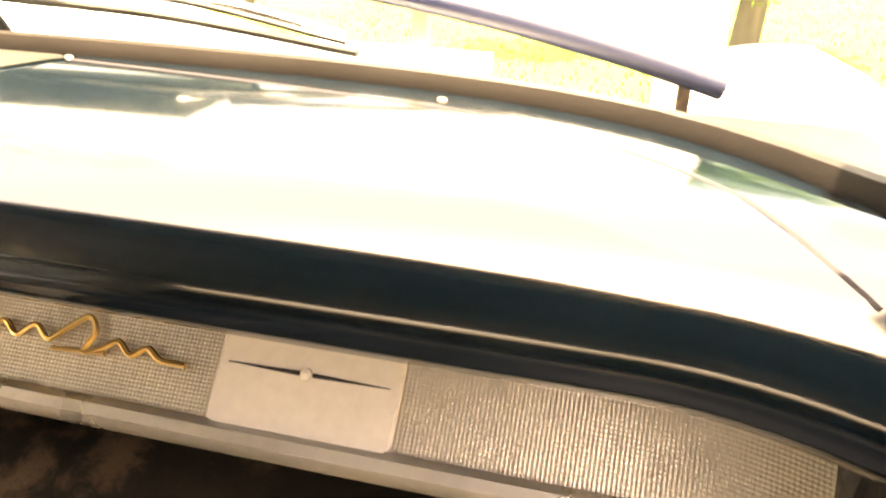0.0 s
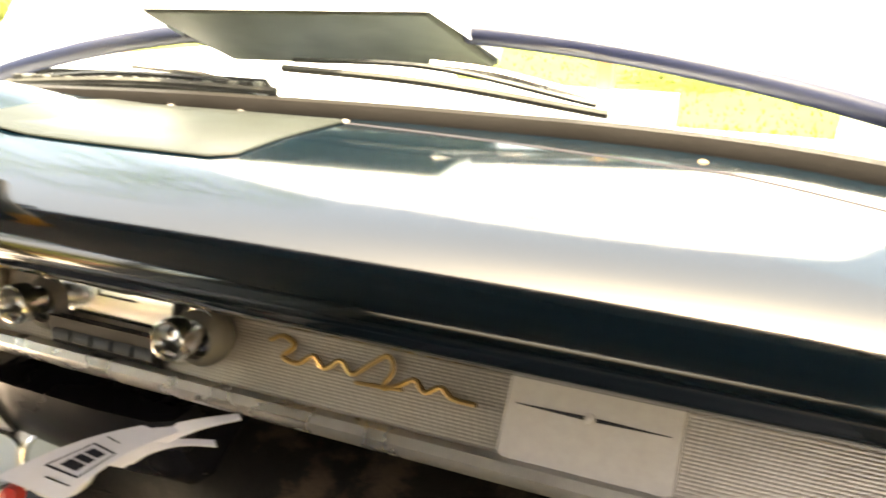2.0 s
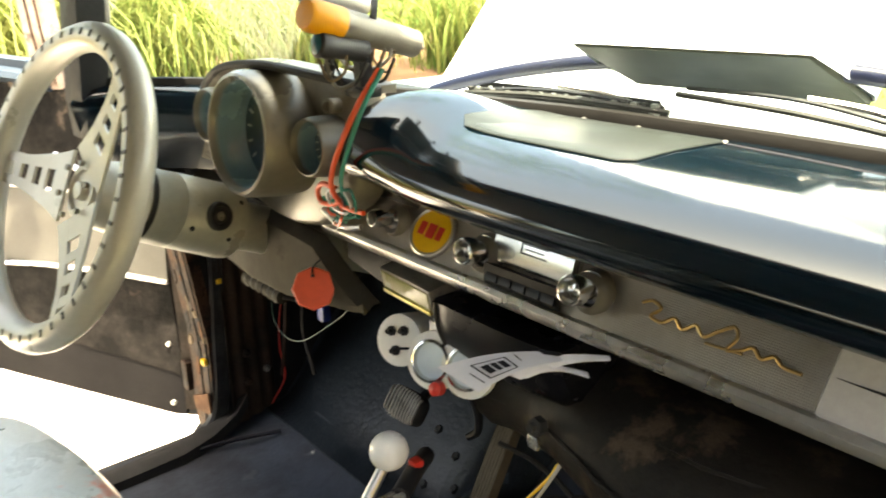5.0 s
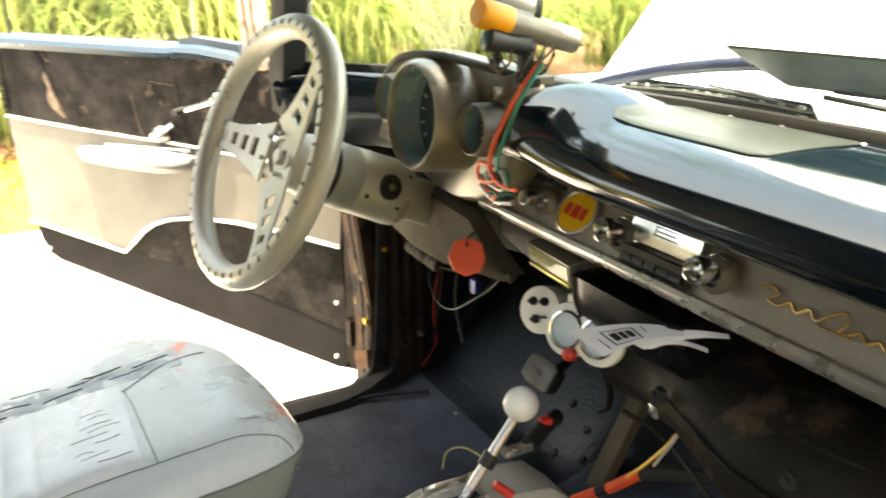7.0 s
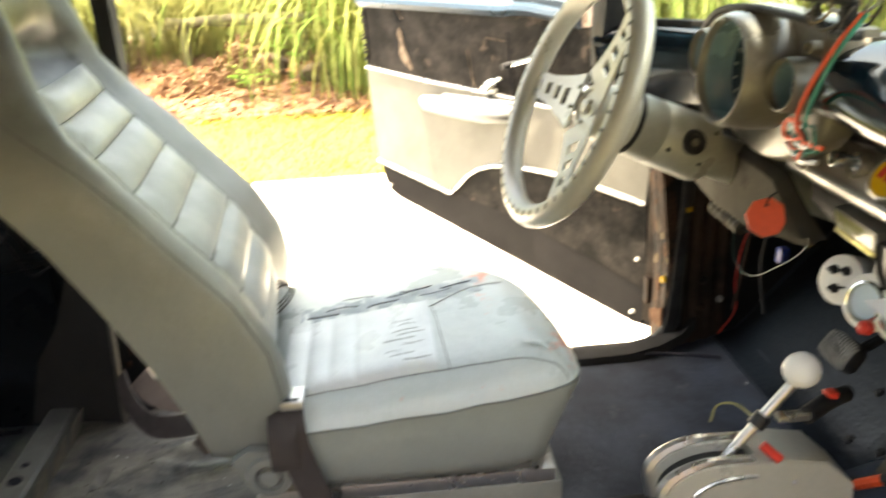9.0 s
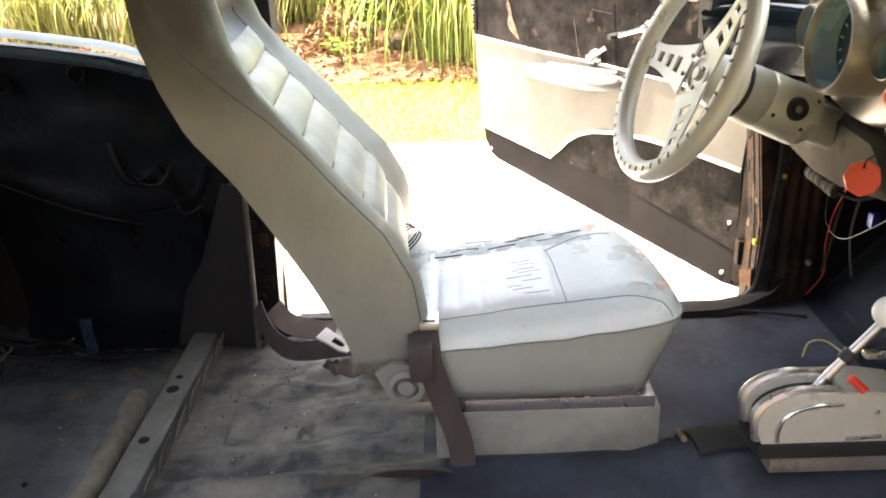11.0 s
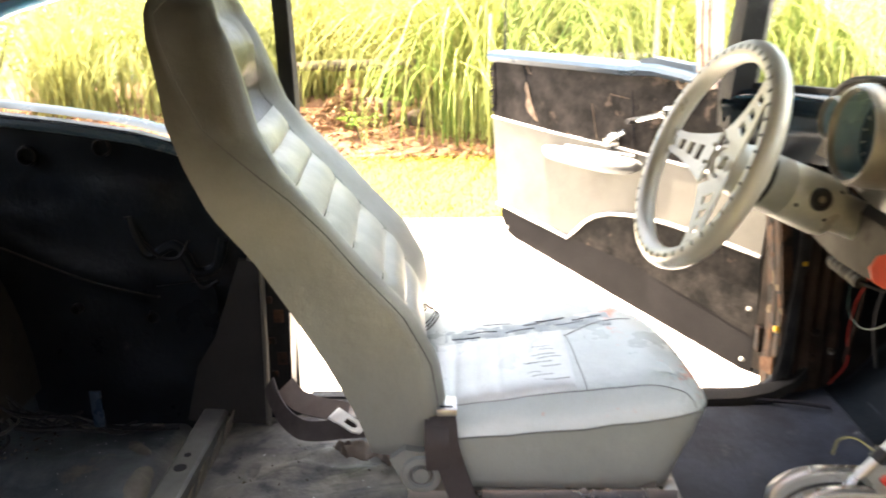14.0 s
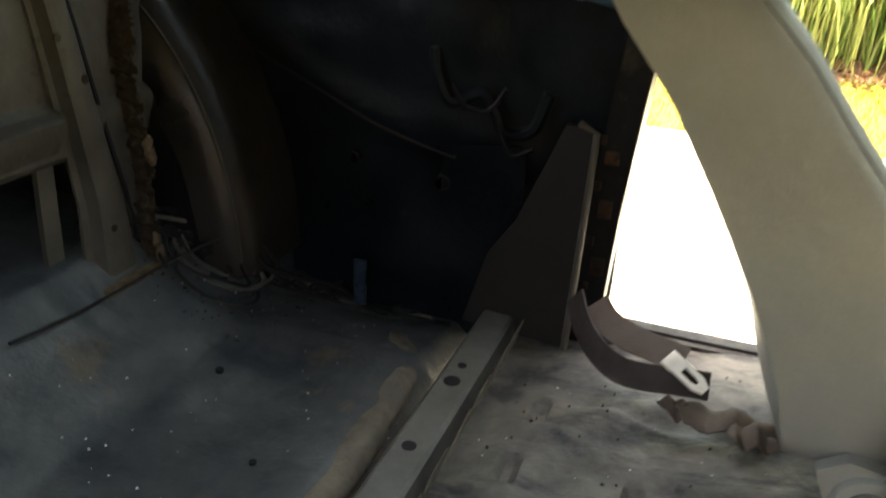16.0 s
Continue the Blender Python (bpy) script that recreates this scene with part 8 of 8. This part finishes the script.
for f0, f1, g0, g1 in [(0.20, 0.215, 0.28, 0.86), (0.50, 0.515, 0.28, 0.86), (0.20, 0.515, 0.27, 0.29), (0.20, 0.515, 0.85, 0.87), (0.25, 0.32, 0.42, 0.74), (0.34, 0.39, 0.42, 0.74), (0.41, 0.47, 0.42, 0.74), (0.12, 0.13, 0.5, 0.9), (0.60, 0.61, 0.2, 0.6)]:
    bm = slab(B(), [on_leaf(f0, g0), on_leaf(f1, g0), on_leaf(f1, g1), on_leaf(f0, g1)], (0, 0, 0.0003))
    part("print_bar", bm, M_INK, l1, "dark printed bar")

# orange reflector on the apron, grey plug and blue plug below
orf = thing("orange_reflector", (-0.215, 0.33, 0.865), "orange-red octagonal disc on the lower apron", "reflector")
oax = Vector((0.70, -0.62, 0.34)).normalized()
part("disc", lathe(B(), (-0.204, 0.314, 0.873), oax, [(0.0275, 0), (0.0275, 0.003), (0.026, 0.0045), (0, 0.005)], 8), M_ORANGE, orf, "", 10)
part("stud", lathe(B(), (-0.204, 0.314, 0.890), oax, [(0.0022, 0.003), (0.0022, 0.006), (0, 0.007)], 10), M_SHELL, orf)
part("wire_tie", tube(B(), smooth_path([(-0.203, 0.312, 0.889), (-0.206, 0.316, 0.901), (-0.200, 0.325, 0.910)], 4), 0.0012, 6), M_SHELL, orf, "thin tie wire")
pl = thing("grey_plug", (-0.47, 0.38, 0.78), "ribbed grey plug hanging below the apron", "plug")
g0, g1 = Vector((-0.512, 0.374, 0.785)), Vector((-0.420, 0.384, 0.775))
part("plug_body", tube(B(), [g0, g0.lerp(g1, 0.5), g1], 0.0125, 14), M_APRON, pl)
for k in range(6):
    c = g0.lerp(g1, 0.10 + 0.16 * k)
    part("ring", lathe(B(), c, (g1 - g0).normalized(), [(0.0126, -0.002), (0.0138, 0), (0.0126, 0.002)], 14), M_SHELL if k == 3 else M_BRACE, pl)
part("lead", tube(B(), smooth_path([g1, g1 + Vector((0.03, 0.03, -0.004)), g1 + Vector((0.06, 0.07, 0.02))], 5), 0.004, 8), M_RUBBER, pl, "dark lead")
solo("blue_plug", box(B(), (-0.524, 0.50, 0.666), (-0.504, 0.518, 0.696), 0.005), mat("blue_plastic", (0.004, 0.022, 0.17), 0.4, bump=0.02), "small blue connector in the footwell", "connector")
solo("green_lead", tube(B(), smooth_path([(-0.60, 0.455, 0.70), (-0.585, 0.45, 0.66), (-0.545, 0.45, 0.642), (-0.49, 0.45, 0.655), (-0.416, 0.45, 0.703), (-0.352, 0.45, 0.751), (-0.30, 0.44, 0.80)], 6), 0.0008, 6), M_DKGREEN, "thin green lead looping below the apron", "wire")
solo("red_lead", tube(B(), smooth_path([(-0.640, 0.51, 0.70), (-0.668, 0.505, 0.635), (-0.672, 0.50, 0.56), (-0.665, 0.502, 0.50), (-0.685, 0.48, 0.44)], 6), 0.0016, 6), M_RED, "red lead hanging in the footwell", "wire")
solo("brown_lead", tube(B(), smooth_path([(-0.645, 0.53, 0.85), (-0.655, 0.52, 0.72), (-0.662, 0.51, 0.60), (-0.670, 0.50, 0.50)], 6), 0.0045, 6), M_RUSTPOST, "brown taped lead hanging in the footwell", "wire")
solo("black_lead", tube(B(), smooth_path([(-0.56, 0.56, 0.90), (-0.60, 0.54, 0.76), (-0.63, 0.53, 0.62), (-0.60, 0.53, 0.52)], 6), 0.004, 6), M_RUBBER, "black lead hanging in the footwell", "wire")
solo("panel_fastener", lathe(B(), (-0.692, 0.479, 0.515), (1, -0.2, 0.1), [(0.007, -0.002), (0.006, 0.004), (0.003, 0.010), (0, 0.011)], 10), M_TRIM, "small pale fastener on the kick panel", "fastener")
solo("yellow_clip", box(B(), (-0.698, 0.397, 0.711), (-0.690, 0.407, 0.721), 0.002), M_YELLOW, "small yellow clip on the door flange", "clip")

# ---- torch-like tube and camera on the pod, with wires ----
tb = thing("tube_lamp", (-0.09, 0.34, 1.13), "grey tube with orange cap clamped on the pod", "tube lamp")
t0, t1 = Vector((-0.083, 0.258, 1.207)), Vector((-0.098, 0.400, 1.168))
dx = (t1 - t0).normalized()
part("cap", lathe(B(), t0, dx, [(0.0, -0.004), (0.014, -0.003), (0.0165, 0.002), (0.0165, 0.040)], 28), mat("amber_plastic", (0.72, 0.30, 0.01), 0.4, scale=8, bump=0.02), tb, "amber end cap")
part("tube", lathe(B(), t0, dx, [(0.0158, 0.038), (0.0156, 0.10), (0.0146, 0.146), (0.010, 0.1475), (0, 0.1475)], 28), M_SILVER, tb, "pale grey tube")
part("tip", tube(B(), [t1 + dx * 0.0, t1 + dx * 0.012 + Vector((0.002, 0, -0.002))], 0.0016, 6), M_BLACK, tb)
c0 = t0 + Vector((0.0, 0.008, -0.028))
cmb = part("camera_body", lathe(B(), c0, (0, 1, -0.2), [(0.0, 0.0), (0.011, 0.0), (0.0135, 0.002), (0.0135, 0.016), (0.0115, 0.020), (0.0115, 0.058), (0, 0.060)], 22), M_BLACK, tb, "black cylinder with bluish lens")
part("lens", lathe(B(), c0, (0, -1, 0.2), [(0.0105, 0.0005), (0.006, 0.003), (0, 0.0035)], 18), mat("blue_lens", (0.02, 0.10, 0.14), 0.08, scale=9, bump=0.0), cmb)
part("clamp", box(B(), (-0.106, 0.322, 1.128), (-0.092, 0.340, 1.172), 0.004), M_SHELL, tb, "dark clamp")
part("clamp_foot", box(B(), (-0.118, 0.318, 1.118), (-0.086, 0.346, 1.130), 0.004), M_SHELL, tb)
rng = random.Random(17)
for k in range(9):
    a = [Vector((-0.118 + rng.uniform(-0.008, 0.008), 0.285 + 0.008 * k, 1.170 + rng.uniform(-0.008, 0.004)))]
    a.append(a[0] + Vector((0.014 + rng.uniform(-0.004, 0.004), rng.uniform(0.0, 0.012), -0.022 - rng.uniform(0, 0.012))))
    a.append(a[1] + Vector((0.016, rng.uniform(-0.002, 0.014), 0.006 + rng.uniform(-0.006, 0.006))))
    a.append(a[2] + Vector((0.010, rng.uniform(-0.004, 0.010), 0.022 + rng.uniform(-0.004, 0.008))))
    part("cord", tube(B(), smooth_path(a, 5), rng.uniform(0.0013, 0.0022), 6), (M_CRUST, M_BRACE, M_SHELL, M_TRIM)[k % 4], tb, "cord binding")
u0 = Vector((-0.124, 0.284, 1.232))
up_t = part("upper_tube", lathe(B(), u0, dx, [(0.0155, 0.006), (0.0185, 0.0), (0.0185, 0.016), (0.0165, 0.020), (0.0160, 0.075), (0, 0.077)], 26), M_TRIM, tb, "second pale tube with a dark end lens")
part("end_lens", lathe(B(), u0, dx, [(0.0156, 0.006), (0.008, 0.0045), (0, 0.004)], 20), M_BLACK, up_t, "dark end lens")
part("strap_band", lathe(B(), u0 + dx * 0.045 + Vector((0.018, 0, -0.014)), dx, [(0.030, 0), (0.0315, 0.001), (0.0315, 0.009), (0.030, 0.010)], 22), M_SHELL, tb, "dark band round both tubes")
part("thumb_screw", lathe(B(), (-0.132, 0.312, 1.152), (0, -0.4, -1), [(0.004, -0.02), (0.004, 0), (0.007, 0.001), (0.007, 0.010), (0, 0.011)], 10), M_BLACK, tb)
wires = thing("wire_bundle", (-0.11, 0.30, 1.0), "orange and green wires tied in a loop by the pod", "wire bundle")
def wire(pts, r, m, label):
    part("wire", tube(B(), smooth_path(pts, 7), r, 8), m, wires, label)
wire([(-0.075, 0.335, 1.150), (-0.083, 0.312, 1.115), (-0.100, 0.300, 1.075), (-0.118, 0.297, 1.040), (-0.120, 0.297, 1.018), (-0.100, 0.300, 1.003), (-0.070, 0.303, 1.002)], 0.0030, M_ORANGE, "orange wire")
wire([(-0.070, 0.335, 1.150), (-0.076, 0.311, 1.110), (-0.095, 0.303, 1.065), (-0.108, 0.301, 1.030), (-0.100, 0.302, 1.008), (-0.085, 0.308, 0.992)], 0.0026, M_GREEN, "green wire")
wire([(-0.118, 0.298, 1.022), (-0.140, 0.297, 1.022), (-0.152, 0.298, 1.012), (-0.148, 0.299, 1.000), (-0.128, 0.300, 1.000), (-0.112, 0.300, 1.006)], 0.0030, M_ORANGE, "orange loop")
wire([(-0.145, 0.300, 1.006), (-0.135, 0.302, 0.992), (-0.11, 0.304, 0.988), (-0.085, 0.305, 0.995)], 0.002, M_GREEN, "green loop")
wire([(-0.15, 0.302, 0.99), (-0.13, 0.306, 0.978), (-0.11, 0.308, 0.976), (-0.09, 0.312, 0.980)], 0.0035, M_TRIM, "bare braided lead")
rng = random.Random(29)
for k in range(9):
    c = Vector((-0.118 + rng.uniform(-0.012, 0.020), 0.303, 1.000 + rng.uniform(-0.012, 0.012)))
    r_ = rng.uniform(0.010, 0.022)
    pts = [c + Vector((r_ * math.cos(a + k), rng.uniform(-0.006, 0.006), 0.7 * r_ * math.sin(a + k))) for a in (0, 1.1, 2.2, 3.3, 4.4, 5.5)]
    wire(pts, 0.0017, (M_GREEN, M_GREEN, M_ORANGE, M_TRIM, M_BLACK)[k % 5], "tangled thin wire")
sb = thing("side_switch", (-0.15, 0.32, 1.10), "small dull ringed switch on the pod", "switch")
part("ring", lathe(B(), (-0.152, 0.322, 1.104), (0.3, -0.9, 0.1), [(0.0085, -0.02), (0.0085, 0.006), (0.0055, 0.008), (0.0045, 0.002), (0, 0.002)], 18), M_SILVER, sb)

# ---- wipers ----
def wiper(a, b, name_label, chain):
    a, b = Vector(a), Vector(b)
    w = thing("wiper", tuple(a.lerp(b, 0.5)), name_label, "windscreen wiper", "windscreen wipers")
    mid = (a + b) / 2 + Vector((0, -0.006, 0.006))
    low = 0.55 if chain else 1.0
    part("blade", tube(B(), smooth_path([a, mid, b], 8), 0.0036, 6), M_RUBBER, w, "black rubber blade")
    part("spine", tube(B(), smooth_path([a + Vector((0.01, 0.004, 0.007 * low)), mid + Vector((0, 0.004, 0.012 * low)), b + Vector((-0.01, 0.004, 0.006 * low))], 8), 0.0026, 6), M_SHELL, w)
    part("arm", tube(B(), smooth_path([mid + Vector((0, 0.006, 0.014)), mid + Vector((0.05, 0.03, 0.006)), mid + Vector((0.12, 0.05, -0.012))], 5), 0.004, 6), M_TRIM, w, "dull metal arm")
    if chain:
        for k in range(22):
            p = a.lerp(b, 0.04 + 0.043 * k) + Vector((0, 0.0, 0.0055))
            part("clip", box(B(), tuple(p - Vector((0.0042, 0.003, 0.002))), tuple(p + Vector((0.0042, 0.003, 0.0026))), 0.001), M_RAILGREY if k % 2 else M_RUBBER, w, "" if k % 2 else "dark link")
    return w


wiper((0.099, 0.606, 1.112), (0.395, 0.596, 1.094), "black windscreen wiper with thin blade", False)
wiper((-0.215, 0.575, 1.086), (0.095, 0.600, 1.092), "black windscreen wiper with linked holder", True)
# ---- behind the seat: belts and scraps ----
strap([(-0.645, -0.735, 0.475), (-0.60, -0.712, 0.452), (-0.55, -0.680, 0.442), (-0.505, -0.640, 0.443), (-0.495, -0.60, 0.445), (-0.50, -0.555, 0.447), (-0.505, -0.51, 0.447)], 0.040, (-0.47, 0.1, 0.84), M_BELT, "seat_belt", "dark brown lap belt lying on the floor", "seat belt")
strap([(-0.645, -0.70, 0.470), (-0.605, -0.672, 0.462), (-0.57, -0.635, 0.463), (-0.55, -0.59, 0.463), (-0.535, -0.55, 0.463)], 0.045, (-0.75, 0.1, 0.5), mat("faded_brown_webbing", (0.11, 0.088, 0.078), 0.75, scale=20, fine=400, bump=0.3), "seat_belt", "faded brown belt webbing beside the sill", "seat belt")
bkl = thing("belt_buckle", (-0.50, -0.545, 0.44), "bright steel belt buckle on the lap belt", "belt buckle")
bmx = pose(-0.492, -0.540, 0.462, 0, 26, 70) @ Matrix.Diagonal((1.2, 1.25, 1.2, 1))
ringb = [(-0.020, -0.016), (0.012, -0.016), (0.024, -0.008), (0.024, 0.008), (0.012, 0.016), (-0.020, 0.016)]
inner = [(x * 0.5, y * 0.45) for x, y in ringb]
bm = B()
lv = [[bm.verts.new(bmx @ Vector((x, y, z))) for x, y in r_] for r_, z in ((ringb, 0.0), (inner, 0.0), (inner, 0.003), (ringb, 0.003))]
for k in range(4):
    for i in range(6):
        j = (i + 1) % 6
        bm.faces.new((lv[k][i], lv[k][j], lv[(k + 1) % 4][j], lv[(k + 1) % 4][i]))
part("plate", bm, M_WHITE, bkl, "bright buckle plate")
part("tongue", box(B(), (-0.034, -0.017, -0.001), (-0.019, 0.017, 0.003), 0.001, bmx), M_WHITE, bkl)
for i, (x, y, sx_, sy_) in enumerate(((-0.462, -0.487, 0.026, 0.062), (-0.435, -0.452, 0.020, 0.030), (-0.475, -0.545, 0.018, 0.022))):
    bm = wall(B(), line(-1, 1, 9), line(-1, 1, 12), lambda u, v: (x + sx_ * u * (1 - 0.2 * v), y + sy_ * v + 0.012 * u, floor_z(x, y) + 0.016 + 0.020 * (1 - u * u) * (0.6 + 0.4 * math.sin(3 * v + i)) + 0.006 * math.sin(7 * v + 2 * u)), (0, 0, 0.002))
    solo("trim_scrap", bm, mat("faded_tan_trim", (0.13, 0.10, 0.082), 0.7, other=(0.05, 0.036, 0.028), scale=14, fine=120, bump=0.3), "curled tan trim scrap on the floor", "scrap", "scraps behind the seat")
solo("floor_tab", box(B(), (-0.645, -1.13, 0.375), (-0.637, -1.105, 0.462), 0.003), M_RAIL, "small grey metal tab standing by the wall", "metal tab")
# cable run along the quarter panel's foot
rng = random.Random(11)
cr = thing("cable_run", (-0.55, -1.3, 0.42), "tangle of dusty dark cables along the wall foot", "cables")
for k in range(9):
    pts = []
    for y in line(-0.95 - 0.03 * k, -1.50, 8):
        x = interp(y, [-1.5, -1.38, -1.2, -0.95], [-0.40, -0.56, -0.64, -0.66]) + rng.uniform(-0.025, 0.025)
        pts.append((x, y, rear_z(x, y) + 0.012 + rng.uniform(0, 0.05) * (1 if y < -1.15 else 0.4)))
    part("cable", tube(B(), smooth_path(pts, 5), rng.uniform(0.0025, 0.0055), 6), rng.choice((M_RUBBER, M_RUBBER, M_BRACE, M_SHELL)), cr)
part("cable", tube(B(), smooth_path([(-0.56, -1.33, 0.50), (-0.50, -1.36, 0.49), (-0.40, -1.385, 0.478), (-0.28, -1.395, 0.474), (-0.15, -1.40, 0.485)], 6), 0.0028, 6), M_RUBBER, cr)
for k in range(8):
    c = Vector((-0.535 + rng.uniform(-0.05, 0.05), -1.375 + rng.uniform(-0.04, 0.06), 0.0))
    r_, a0_, span = rng.uniform(0.035, 0.085), rng.uniform(0, 6.28), rng.uniform(2.2, 4.6)
    pts = [c + Vector((r_ * 0.8 * math.cos(a0_ + q_), r_ * math.sin(a0_ + q_), 0)) for q_ in line(0, span, 8)]
    pts = [(p.x, min(p.y, -1.22), max(rear_z(p.x, p.y), 0.395) + 0.010 + 0.010 * math.sin(3 * q_ + k) ** 2 + 0.003 * k) for q_, p in enumerate(pts)]
    part("cable", tube(B(), smooth_path(pts, 5), rng.uniform(0.0022, 0.0040), 6), (M_BRACE, M_RUBBER, M_BRACE, M_SHELL)[k % 4], cr)
# details pressed into the quarter panel
for y, z, r in ((-1.22, 0.965, 0.018), (-1.06, 0.98, 0.016), (-1.0, 0.60, 0.012), (-1.17, 0.62, 0.010)):
    x = -0.745
    solo("panel_hole", lathe(B(), (-0.722, y, z), (1, 0, 0), [(r * 1.25, -0.014), (r * 1.2, 0.002), (r, 0.003), (r * 0.85, -0.006), (r * 0.8, -0.02)], 20), M_SHELL, "pressed round hole in the dark quarter panel", "panel hole", "quarter panel holes", "structure")
solo("panel_wire", tube(B(), smooth_path([(-0.70, -1.45, 0.84), (-0.708, -1.28, 0.76), (-0.71, -1.12, 0.69), (-0.71, -0.99, 0.655), (-0.70, -0.97, 0.66)], 6), 0.0022, 6), M_CHAR, "thin wire slung across the quarter panel", "wire")
for pts in ([(-0.712, -0.99, 0.775), (-0.706, -0.96, 0.745), (-0.704, -0.92, 0.745), (-0.710, -0.895, 0.78)], [(-0.712, -0.90, 0.705), (-0.704, -0.875, 0.675), (-0.706, -0.84, 0.69)]):
    solo("spring_hook", tube(B(), smooth_path(pts, 6), 0.004, 6), M_SHELL, "bent grey bracket on the quarter panel", "bracket", "quarter panel brackets")
solo("drain_hole", cyl(B(), (-0.338, -1.207, rear_z(-0.338, -1.207) - 0.004), (-0.338, -1.207, rear_z(-0.338, -1.207) + 0.0035), 0.0065, seg=16), M_INK, "small dark drain hole in the rear pan", "drain hole", kind="structure")
solo("drain_hole", cyl(B(), (-0.18, -1.05, rear_z(-0.18, -1.05) - 0.004), (-0.18, -1.05, rear_z(-0.18, -1.05) + 0.0035), 0.005, seg=16), M_INK, "small dark drain hole in the rear pan", "drain hole", kind="structure")
# specks of debris on the bare floor
v, f = [], []
rng = random.Random(21)
for _ in range(150):
    x, y = rng.uniform(-0.66, 0.2), rng.uniform(-1.4, -0.42)
    z = (rear_z(x, y) if y < -0.80 else floor_z(x, y)) + 0.003
    if -0.91 < y < -0.82:
        continue
    s, a, k = rng.uniform(0.0008, 0.0026), rng.uniform(0, 6.28), len(v)
    c, d = math.cos(a) * s, math.sin(a) * s
    v += [(x - c, y - d, z), (x + d, y - c, z + s * 0.6), (x + c, y + d, z + 0.0005), (x - d, y + c, z + s)]
    f.append((k, k + 1, k + 2, k + 3))
from_lists("floor_debris", v, f, M_PAPER, "pale specks and chips scattered on the bare floor", "debris", smooth=False)
